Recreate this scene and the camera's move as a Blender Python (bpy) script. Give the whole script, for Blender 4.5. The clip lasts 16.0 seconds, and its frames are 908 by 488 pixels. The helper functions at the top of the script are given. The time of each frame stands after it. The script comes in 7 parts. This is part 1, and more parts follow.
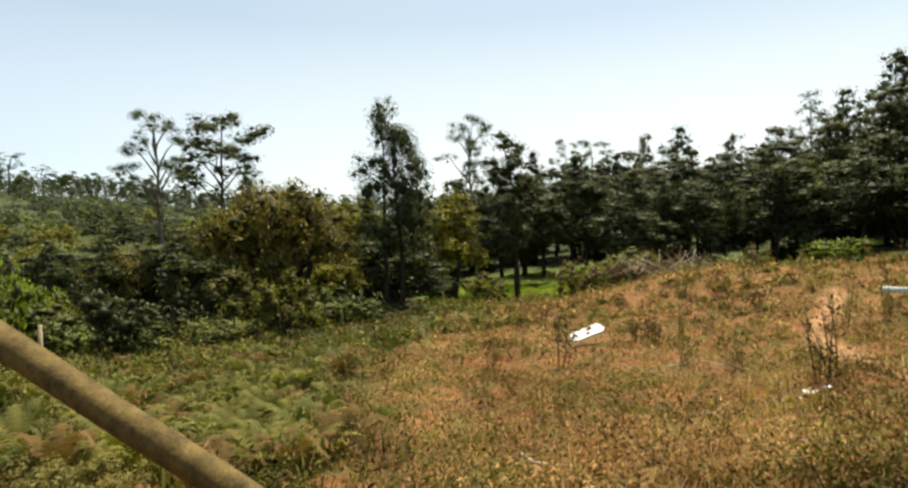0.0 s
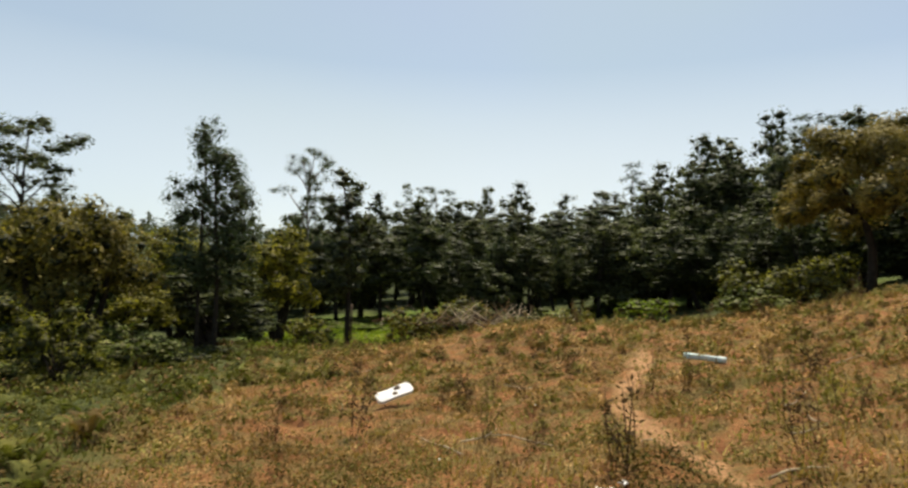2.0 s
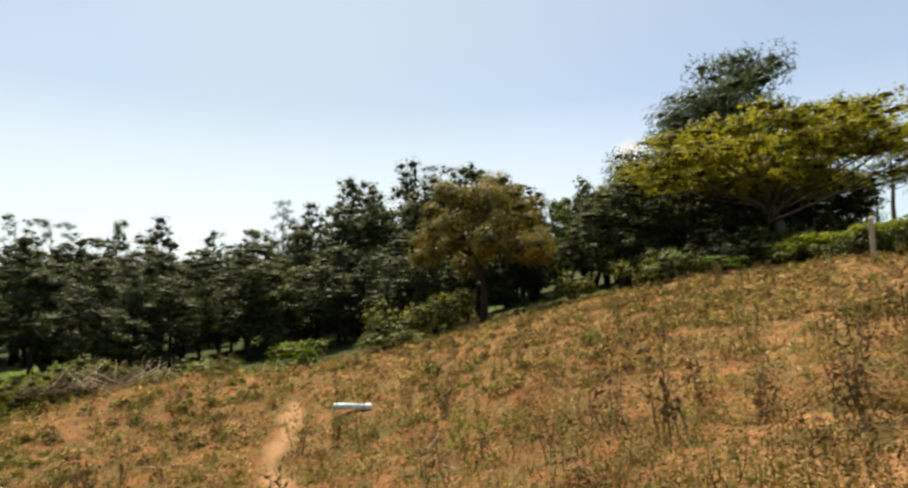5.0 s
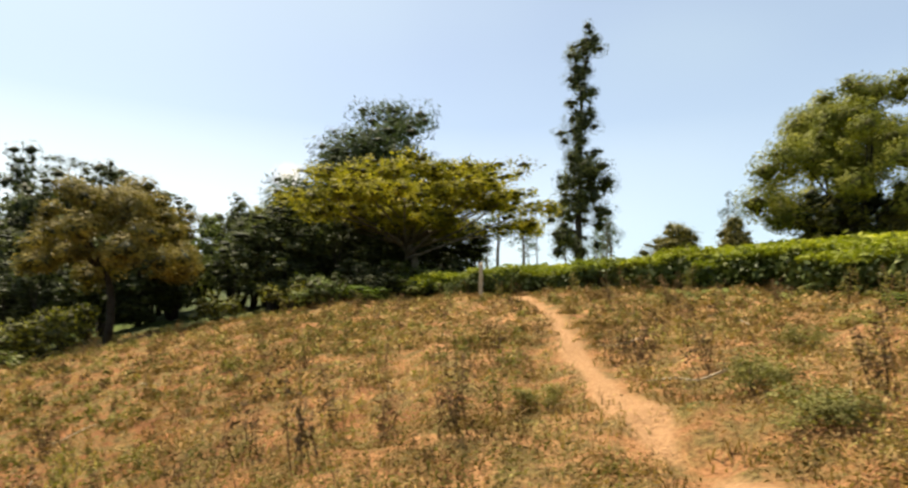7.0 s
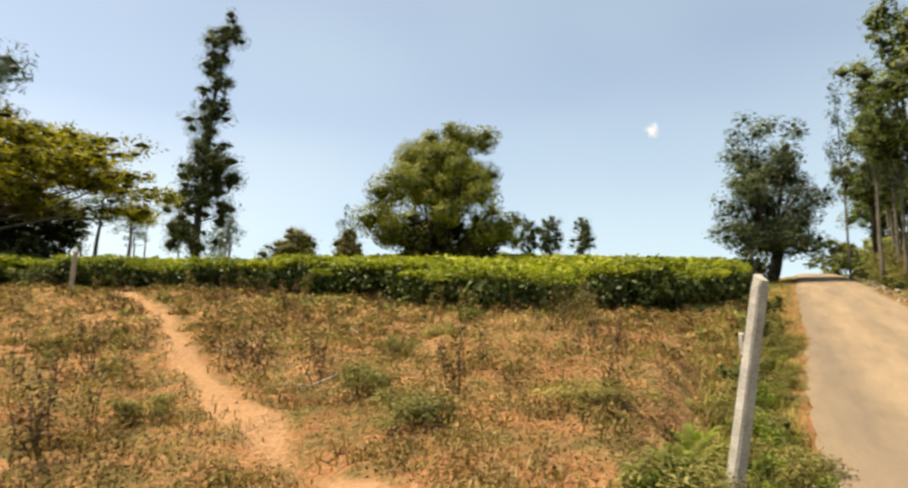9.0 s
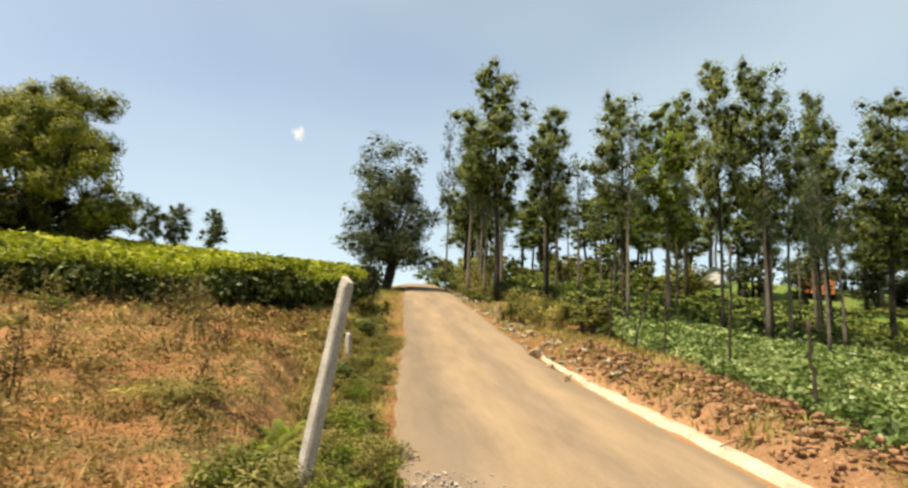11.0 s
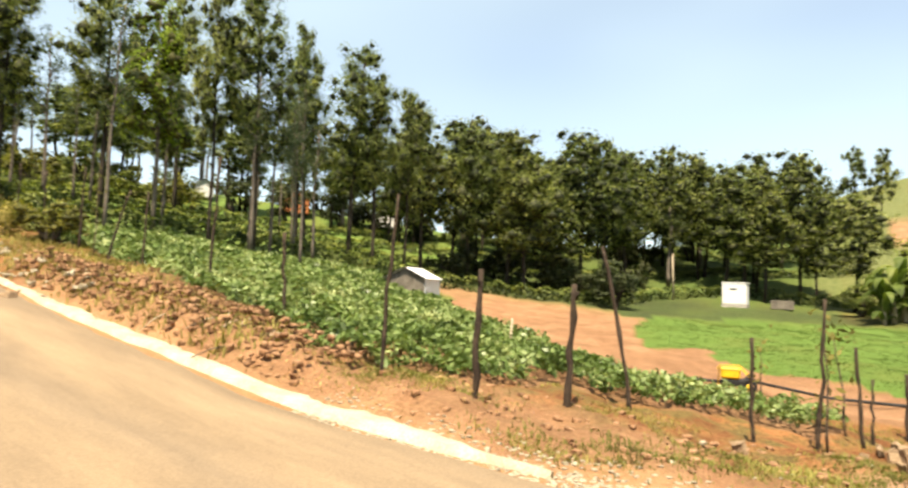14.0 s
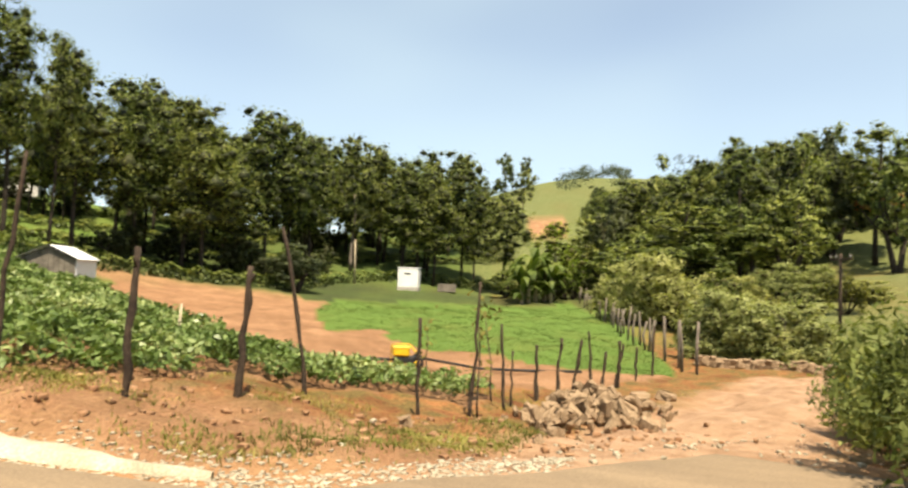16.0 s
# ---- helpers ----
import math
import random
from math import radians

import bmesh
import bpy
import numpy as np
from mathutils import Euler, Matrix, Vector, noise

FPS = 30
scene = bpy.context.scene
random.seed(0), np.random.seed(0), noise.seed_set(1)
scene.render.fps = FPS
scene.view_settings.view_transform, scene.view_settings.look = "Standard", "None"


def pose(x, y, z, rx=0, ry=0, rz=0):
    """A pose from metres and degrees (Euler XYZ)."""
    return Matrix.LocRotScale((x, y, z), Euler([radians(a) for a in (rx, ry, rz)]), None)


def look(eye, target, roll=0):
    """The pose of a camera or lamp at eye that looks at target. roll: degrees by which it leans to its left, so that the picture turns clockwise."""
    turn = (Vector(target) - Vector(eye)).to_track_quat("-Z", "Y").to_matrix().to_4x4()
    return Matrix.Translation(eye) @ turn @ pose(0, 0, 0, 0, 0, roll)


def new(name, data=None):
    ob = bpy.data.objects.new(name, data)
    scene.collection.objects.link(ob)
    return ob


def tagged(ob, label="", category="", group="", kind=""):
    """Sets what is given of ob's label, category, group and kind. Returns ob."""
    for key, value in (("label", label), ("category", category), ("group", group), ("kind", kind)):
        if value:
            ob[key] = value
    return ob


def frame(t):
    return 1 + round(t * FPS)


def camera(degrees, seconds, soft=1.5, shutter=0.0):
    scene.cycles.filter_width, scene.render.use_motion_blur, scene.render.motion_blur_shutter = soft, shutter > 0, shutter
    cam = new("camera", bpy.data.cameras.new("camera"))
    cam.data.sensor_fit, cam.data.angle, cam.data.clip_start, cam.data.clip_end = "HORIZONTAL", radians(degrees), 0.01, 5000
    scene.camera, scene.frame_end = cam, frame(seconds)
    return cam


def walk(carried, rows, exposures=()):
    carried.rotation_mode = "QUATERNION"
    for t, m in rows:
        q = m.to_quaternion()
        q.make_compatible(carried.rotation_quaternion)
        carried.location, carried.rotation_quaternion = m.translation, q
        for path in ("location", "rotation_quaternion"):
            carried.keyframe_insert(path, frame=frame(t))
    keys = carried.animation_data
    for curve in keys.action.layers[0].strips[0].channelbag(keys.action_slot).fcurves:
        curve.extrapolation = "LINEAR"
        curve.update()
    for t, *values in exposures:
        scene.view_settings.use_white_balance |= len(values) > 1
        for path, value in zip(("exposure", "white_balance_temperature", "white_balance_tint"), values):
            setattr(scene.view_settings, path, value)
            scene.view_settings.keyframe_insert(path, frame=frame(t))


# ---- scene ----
# ---- camera ----
cam = camera(71.9, 16.0, soft=2.4, shutter=0.25)
PATH = [
    (0, (-0.324, -1.162, 1.031), (-0.460, 0.833, 1.004), -1.9),
    (0.5, (-0.192, -0.902, 1.080), (-0.385, 1.087, 1.148), 0.3),
    (1, (-0.102, -0.585, 1.085), (-0.218, 1.411, 1.140), 1.3),
    (1.5, (0.171, -0.281, 1.097), (0.264, 1.715, 1.194), 3.3),
    (2, (0.285, -0.146, 1.111), (0.634, 1.821, 1.215), 1.8),
    (2.5, (0.216, -0.064, 1.117), (0.776, 1.854, 1.206), 0.8),
    (3, (0.153, -0.091, 1.147), (0.912, 1.759, 1.188), 2.9),
    (3.2, (0.150, -0.117, 1.180), (0.959, 1.711, 1.229), 2.9),
    (5.5, (0.395, -0.013, 1.488), (1.898, 1.270, 1.791), -1.2),
    (6, (0.378, 0.010, 1.495), (2.073, 1.016, 1.832), -0.0),
    (6.5, (0.340, -0.036, 1.506), (2.135, 0.791, 1.813), -0.7),
    (7, (0.229, -0.125, 1.532), (2.118, 0.469, 1.813), 0.5),
    (7.5, (0.265, -0.114, 1.541), (2.231, 0.142, 1.805), 2.0),
    (8, (0.230, -0.108, 1.565), (2.207, -0.175, 1.862), 2.8),
    (8.5, (0.165, -0.095, 1.607), (2.118, -0.420, 1.888), 2.8),
    (9, (0.108, -0.011, 1.598), (2.001, -0.580, 1.902), 1.6),
    (9.5, (0.073, 0.008, 1.600), (1.860, -0.828, 1.930), 1.4),
    (9.7, (0.000, -0.000, 1.600), (1.721, -0.958, 1.947), 1.2),
    (12, (0.034, -0.417, 1.562), (0.967, -2.167, 1.818), 1.5),
    (12.5, (0.048, -0.539, 1.553), (0.757, -2.400, 1.744), -0.7),
    (13, (0.096, -0.609, 1.565), (0.446, -2.571, 1.736), -0.9),
    (13.5, (0.122, -0.605, 1.577), (0.210, -2.598, 1.716), -0.1),
    (14, (0.098, -0.632, 1.580), (-0.058, -2.623, 1.701), 1.7),
    (14.5, (-0.015, -0.748, 1.571), (-0.458, -2.695, 1.691), 2.3),
    (15, (-0.071, -0.775, 1.564), (-0.697, -2.671, 1.681), 2.7),
    (15.5, (-0.096, -0.863, 1.559), (-0.958, -2.666, 1.645), 2.2),
    (16, (-0.054, -0.876, 1.562), (-1.133, -2.556, 1.666), 2.2),
]
walk(cam, [(t, look(eye, target, roll)) for t, eye, target, roll in PATH],
     exposures=[(0.0, 0.8, 7900, 9), (0.5, 0.66, 7800, 9), (1.0, 0.5, 7700, 9), (2.0, 0.45, 7600, 9), (3.2, 0.74, 7700, 9), (5.5, 0.72, 7800, 9), (7.0, 1.0, 7900, 9), (8.0, 1.05, 8000, 9.5), (9.7, 0.88, 8150, 9.5),
                (11.8, 1.1, 8100, 10), (12.5, 1.26, 8100, 10), (14.0, 1.34, 8100, 10), (16.0, 1.1, 8000, 9.5)])

# ---- sky and sun ----
SUN_BEARING, SUN_HEIGHT = 20.0, 67.0
world = bpy.data.worlds.new("sky")
scene.world = world
world.use_nodes = True
sky = world.node_tree.nodes.new("ShaderNodeTexSky")
sky.sky_type, sky.sun_disc = "NISHITA", False
sky.sun_elevation, sky.sun_rotation = radians(SUN_HEIGHT), radians(SUN_BEARING)
sky.altitude, sky.air_density, sky.dust_density, sky.ozone_density = 1800, 0.85, 5.5, 1.0
back = world.node_tree.nodes["Background"]
back.inputs["Strength"].default_value = 0.14


def cloud(colour, bearing, height_deg, size, soft):
    """A small white cloud in the sky, ragged at its edge, mixed over a colour."""
    wn, wl = world.node_tree.nodes, world.node_tree.links
    bb, hh = radians(bearing), radians(height_deg)
    geo, nz, sub, dot = wn.new("ShaderNodeTexCoord"), wn.new("ShaderNodeTexNoise"), wn.new("ShaderNodeVectorMath"), wn.new("ShaderNodeVectorMath")
    nz.inputs["Scale"].default_value, nz.inputs["Detail"].default_value = 90, 4
    sub.operation, dot.operation = "MULTIPLY_ADD", "DISTANCE"
    sub.inputs[1].default_value = (1.3 * size, 1.3 * size, 1.3 * size)
    wl.new(geo.outputs["Generated"], nz.inputs["Vector"])
    wl.new(nz.outputs["Color"], sub.inputs[0])
    wl.new(geo.outputs["Generated"], sub.inputs[2])
    wl.new(sub.outputs[0], dot.inputs[0])
    dot.inputs[1].default_value = (math.sin(bb) * math.cos(hh) + size * 0.65, math.cos(bb) * math.cos(hh) + size * 0.65, math.sin(hh) + size * 0.65)
    rng_node = wn.new("ShaderNodeMapRange")
    rng_node.inputs["From Min"].default_value, rng_node.inputs["From Max"].default_value = size, size * (1 - soft)
    wl.new(dot.outputs["Value"], rng_node.inputs["Value"])
    mixn = wn.new("ShaderNodeMix")
    mixn.data_type = "RGBA"
    mixn.inputs["B"].default_value = (4.6, 4.6, 4.6, 1)
    wl.new(rng_node.outputs[0], mixn.inputs["Factor"])
    wl.new(colour, mixn.inputs["A"])
    return mixn.outputs["Result"]


def veil(colour):
    """Thin high haze drawn out over the whole sky."""
    wn, wl = world.node_tree.nodes, world.node_tree.links
    geo, sc, nz, mr, mixn = wn.new("ShaderNodeTexCoord"), wn.new("ShaderNodeVectorMath"), wn.new("ShaderNodeTexNoise"), wn.new("ShaderNodeMapRange"), wn.new("ShaderNodeMix")
    sc.operation = "MULTIPLY"
    sc.inputs[1].default_value = (1.0, 1.0, 2.2)
    nz.inputs["Scale"].default_value, nz.inputs["Detail"].default_value, nz.inputs["Roughness"].default_value = 1.5, 2, 0.45
    mr.inputs["From Min"].default_value, mr.inputs["From Max"].default_value = 0.1, 0.85
    mr.inputs["To Max"].default_value = 0.75
    mixn.data_type = "RGBA"
    mixn.inputs["B"].default_value = (2.5, 3.45, 4.15, 1)
    wl.new(geo.outputs["Generated"], sc.inputs[0])
    wl.new(sc.outputs[0], nz.inputs["Vector"])
    wl.new(nz.outputs["Fac"], mr.inputs["Value"])
    wl.new(mr.outputs[0], mixn.inputs["Factor"])
    wl.new(colour, mixn.inputs["A"])
    return mixn.outputs["Result"]


def sun_haze(colour):
    """Whiter air low in the sky on the sun's side."""
    wn, wl = world.node_tree.nodes, world.node_tree.links
    geo, dot, sep, near, low, mul, mixn = (wn.new(k) for k in ("ShaderNodeTexCoord", "ShaderNodeVectorMath", "ShaderNodeSeparateXYZ", "ShaderNodeMapRange", "ShaderNodeMapRange", "ShaderNodeMath", "ShaderNodeMix"))
    bb, hh = radians(SUN_BEARING), radians(SUN_HEIGHT)
    dot.operation, mul.operation, mixn.data_type = "DOT_PRODUCT", "MULTIPLY", "RGBA"
    dot.inputs[1].default_value = (math.sin(bb) * math.cos(hh), math.cos(bb) * math.cos(hh), math.sin(hh))
    near.inputs["From Min"].default_value, near.inputs["From Max"].default_value, near.inputs["To Max"].default_value = 0.25, 0.6, 0.75
    low.inputs["From Min"].default_value, low.inputs["From Max"].default_value = 0.32, 0.08
    mixn.inputs["B"].default_value = (5.0, 5.5, 5.9, 1)
    wl.new(geo.outputs["Generated"], dot.inputs[0])
    wl.new(geo.outputs["Generated"], sep.inputs[0])
    wl.new(dot.outputs["Value"], near.inputs["Value"])
    wl.new(sep.outputs["Z"], low.inputs["Value"])
    wl.new(near.outputs[0], mul.inputs[0])
    wl.new(low.outputs[0], mul.inputs[1])
    wl.new(mul.outputs[0], mixn.inputs["Factor"])
    wl.new(colour, mixn.inputs["A"])
    return mixn.outputs["Result"]


_sky = sun_haze(veil(sky.outputs[0]))
_sky = cloud(_sky, 124.7, 18.6, 0.0115, 0.95)
_sky = cloud(_sky, 57.5, 13.5, 0.03, 0.95)
world.node_tree.links.new(_sky, back.inputs["Color"])
sun_data = bpy.data.lights.new("sun", "SUN")
sun_data.energy, sun_data.angle, sun_data.color = 4.9, radians(0.55), (1.0, 0.95, 0.86)
sun = new("sun", sun_data)
_b, _h = radians(SUN_BEARING), radians(SUN_HEIGHT)
sun.matrix_world = look((0, 0, 60), (-math.sin(_b) * math.cos(_h), -math.cos(_b) * math.cos(_h), 60 - math.sin(_h)))

rng = np.random.default_rng(7)


# ---- materials ----
def nodes_of(name):
    m = bpy.data.materials.new(name)
    m.use_nodes = True
    nt = m.node_tree
    return m, nt, nt.nodes["Principled BSDF"]


def noise_node(nt, scale, detail=4.0, rough=0.6, vec=None):
    n = nt.nodes.new("ShaderNodeTexNoise")
    n.inputs["Scale"].default_value, n.inputs["Detail"].default_value, n.inputs["Roughness"].default_value = scale, detail, rough
    if vec is not None:
        nt.links.new(vec, n.inputs["Vector"])
    return n


def ramp_node(nt, src, stops):
    n = nt.nodes.new("ShaderNodeValToRGB")
    els = n.color_ramp.elements
    while len(els) < len(stops):
        els.new(0.5)
    for e, (p, c) in zip(els, stops):
        e.position, e.color = p, (*c, 1) if len(c) == 3 else c
    nt.links.new(src, n.inputs["Fac"])
    return n


def mix_node(nt, fac, a, b, blend="MIX"):
    n = nt.nodes.new("ShaderNodeMix")
    n.data_type, n.blend_type = "RGBA", blend
    for sock, v in ((n.inputs["Factor"], fac), (n.inputs["A"], a), (n.inputs["B"], b)):
        if isinstance(v, (int, float)):
            sock.default_value = v
        elif isinstance(v, tuple):
            sock.default_value = (*v, 1)
        else:
            nt.links.new(v, sock)
    return n.outputs["Result"]


def bump_node(nt, src, strength, dist, bsdf):
    n = nt.nodes.new("ShaderNodeBump")
    n.inputs["Strength"].default_value, n.inputs["Distance"].default_value = strength, dist
    nt.links.new(src, n.inputs["Height"])
    nt.links.new(n.outputs[0], bsdf.inputs["Normal"])


def coords(nt):
    return nt.nodes.new("ShaderNodeTexCoord").outputs["Object"]


def rough_material(name, stops, scale=3.0, fine=40.0, roughness=0.9, bump=0.4, depth=0.02, spec=0.2):
    """A worn surface: colour by broad noise, darkened by fine grain, with relief."""
    m, nt, b = nodes_of(name)
    v = coords(nt)
    broad, grain = noise_node(nt, scale, 5, 0.65, v), noise_node(nt, fine, 3, 0.6, v)
    col = ramp_node(nt, broad.outputs["Fac"], stops).outputs["Color"]
    g = ramp_node(nt, grain.outputs["Fac"], [(0.3, (0.62, 0.62, 0.62)), (0.7, (1.15, 1.15, 1.15))])
    nt.links.new(mix_node(nt, 0.85, col, g.outputs["Color"], "MULTIPLY"), b.inputs["Base Color"])
    b.inputs["Roughness"].default_value, b.inputs["Specular IOR Level"].default_value = roughness, spec
    bump_node(nt, grain.outputs["Fac"], bump, depth, b)
    return m


def leaf_material(name, dark, mid, light, through_light=0.3, gloss=0.45):
    """Leaves: each leaf its own shade, each plant its own tint, some light shining through."""
    m, nt, b = nodes_of(name)
    geo, info = nt.nodes.new("ShaderNodeNewGeometry"), nt.nodes.new("ShaderNodeObjectInfo")
    broad, blend = noise_node(nt, 0.9, 3, 0.6, coords(nt)), nt.nodes.new("ShaderNodeMix")
    blend.inputs["Factor"].default_value = 0.74
    stretch = nt.nodes.new("ShaderNodeMapRange")
    stretch.inputs["From Min"].default_value, stretch.inputs["From Max"].default_value = 0.28, 0.72
    nt.links.new(broad.outputs["Fac"], stretch.inputs["Value"])
    nt.links.new(geo.outputs["Random Per Island"], blend.inputs["A"])
    nt.links.new(stretch.outputs[0], blend.inputs["B"])
    col = ramp_node(nt, blend.outputs["Result"], [(0.08, dark), (0.5, mid), (0.92, light)]).outputs["Color"]
    tint = ramp_node(nt, info.outputs["Random"], [(0.0, (0.78, 0.82, 0.8)), (1.0, (1.2, 1.12, 1.05))]).outputs["Color"]
    col = mix_node(nt, 1.0, col, tint, "MULTIPLY")
    nt.links.new(col, b.inputs["Base Color"])
    b.inputs["Roughness"].default_value, b.inputs["Specular IOR Level"].default_value = gloss + 0.15, 0.15
    tr = nt.nodes.new("ShaderNodeBsdfTranslucent")
    nt.links.new(mix_node(nt, 1.0, col, (1.15, 1.25, 0.6), "MULTIPLY"), tr.inputs["Color"])
    mixs = nt.nodes.new("ShaderNodeMixShader")
    mixs.inputs[0].default_value = through_light
    nt.links.new(b.outputs[0], mixs.inputs[1])
    nt.links.new(tr.outputs[0], mixs.inputs[2])
    nt.links.new(mixs.outputs[0], nt.nodes["Material Output"].inputs["Surface"])
    return m


def ground_material():
    m, nt, b = nodes_of("land")
    v = coords(nt)
    att = nt.nodes.new("ShaderNodeAttribute")
    att.attribute_name = "cover"
    sep = nt.nodes.new("ShaderNodeSeparateColor")
    nt.links.new(att.outputs["Color"], sep.inputs["Color"])
    n1, n2, n3 = noise_node(nt, 0.55, 6, 0.7, v), noise_node(nt, 2.6, 5, 0.65, v), noise_node(nt, 22, 4, 0.7, v)
    soil = ramp_node(nt, n3.outputs["Fac"], [(0.25, (0.1, 0.042, 0.018)), (0.5, (0.28, 0.125, 0.053)), (0.8, (0.45, 0.225, 0.104))]).outputs["Color"]
    straw = ramp_node(nt, n3.outputs["Fac"], [(0.3, (0.065, 0.043, 0.016)), (0.6, (0.18, 0.128, 0.048)), (0.8, (0.29, 0.215, 0.085))]).outputs["Color"]
    weeds = ramp_node(nt, n3.outputs["Fac"], [(0.3, (0.035, 0.05, 0.012)), (0.6, (0.11, 0.13, 0.03)), (0.8, (0.2, 0.2, 0.06))]).outputs["Color"]
    f1 = ramp_node(nt, n2.outputs["Fac"], [(0.41, (0, 0, 0)), (0.59, (1, 1, 1))]).outputs["Color"]
    f2 = ramp_node(nt, n1.outputs["Fac"], [(0.57, (0, 0, 0)), (0.74, (1, 1, 1))]).outputs["Color"]
    patches = ramp_node(nt, noise_node(nt, 1.3, 4, 0.6, v).outputs["Fac"], [(0.36, (0.55, 0.5, 0.48)), (0.5, (0.95, 0.93, 0.9)), (0.64, (1.3, 1.25, 1.2))]).outputs["Color"]
    soil = mix_node(nt, 1.0, soil, patches, "MULTIPLY")
    pale = nt.nodes.new("ShaderNodeAttribute")
    pale.attribute_name = "pale"
    chalky = ramp_node(nt, n3.outputs["Fac"], [(0.25, (0.18, 0.086, 0.037)), (0.5, (0.39, 0.2, 0.09)), (0.8, (0.55, 0.33, 0.17))]).outputs["Color"]
    soil = mix_node(nt, pale.outputs["Fac"], soil, chalky)
    dry = mix_node(nt, f1, soil, straw)
    dry = mix_node(nt, f2, dry, weeds)
    path = ramp_node(nt, n3.outputs["Fac"], [(0.2, (0.25, 0.13, 0.062)), (0.7, (0.44, 0.255, 0.13))]).outputs["Color"]
    lush = ramp_node(nt, n3.outputs["Fac"], [(0.25, (0.055, 0.095, 0.02)), (0.55, (0.1, 0.165, 0.036)), (0.8, (0.16, 0.235, 0.062))]).outputs["Color"]
    tilled = ramp_node(nt, n3.outputs["Fac"], [(0.2, (0.17, 0.082, 0.042)), (0.7, (0.34, 0.19, 0.104))]).outputs["Color"]
    worn = ramp_node(nt, n1.outputs["Fac"], [(0.35, (0.72, 0.7, 0.68)), (0.5, (0.95, 0.95, 0.95)), (0.68, (1.3, 1.35, 1.4))]).outputs["Color"]
    tilled = mix_node(nt, 1.0, tilled, worn, "MULTIPLY")
    col = mix_node(nt, sep.outputs["Green"], dry, lush)
    # woodland floor colour, kept near black to hold the shade under trees and ferns
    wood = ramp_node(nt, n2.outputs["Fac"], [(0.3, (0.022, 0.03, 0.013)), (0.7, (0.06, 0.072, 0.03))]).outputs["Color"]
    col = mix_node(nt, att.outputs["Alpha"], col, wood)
    past = nt.nodes.new("ShaderNodeAttribute")
    past.attribute_name = "pasture"
    turf = ramp_node(nt, n2.outputs["Fac"], [(0.3, (0.07, 0.085, 0.03)), (0.5, (0.11, 0.125, 0.046)), (0.72, (0.17, 0.172, 0.075))]).outputs["Color"]
    col = mix_node(nt, past.outputs["Fac"], col, turf)
    col = mix_node(nt, sep.outputs["Blue"], col, tilled)
    col = mix_node(nt, sep.outputs["Red"], col, path)
    trk = nt.nodes.new("ShaderNodeAttribute")
    trk.attribute_name = "track"
    sand = ramp_node(nt, n2.outputs["Fac"], [(0.3, (0.25, 0.146, 0.085)), (0.55, (0.38, 0.24, 0.15)), (0.75, (0.45, 0.3, 0.2))]).outputs["Color"]
    col = mix_node(nt, trk.outputs["Fac"], col, sand)
    nt.links.new(col, b.inputs["Base Color"])
    b.inputs["Roughness"].default_value, b.inputs["Specular IOR Level"].default_value = 0.95, 0.1
    bump_node(nt, n3.outputs["Fac"], 1.0, 0.06, b)
    return m


M_LAND = ground_material()


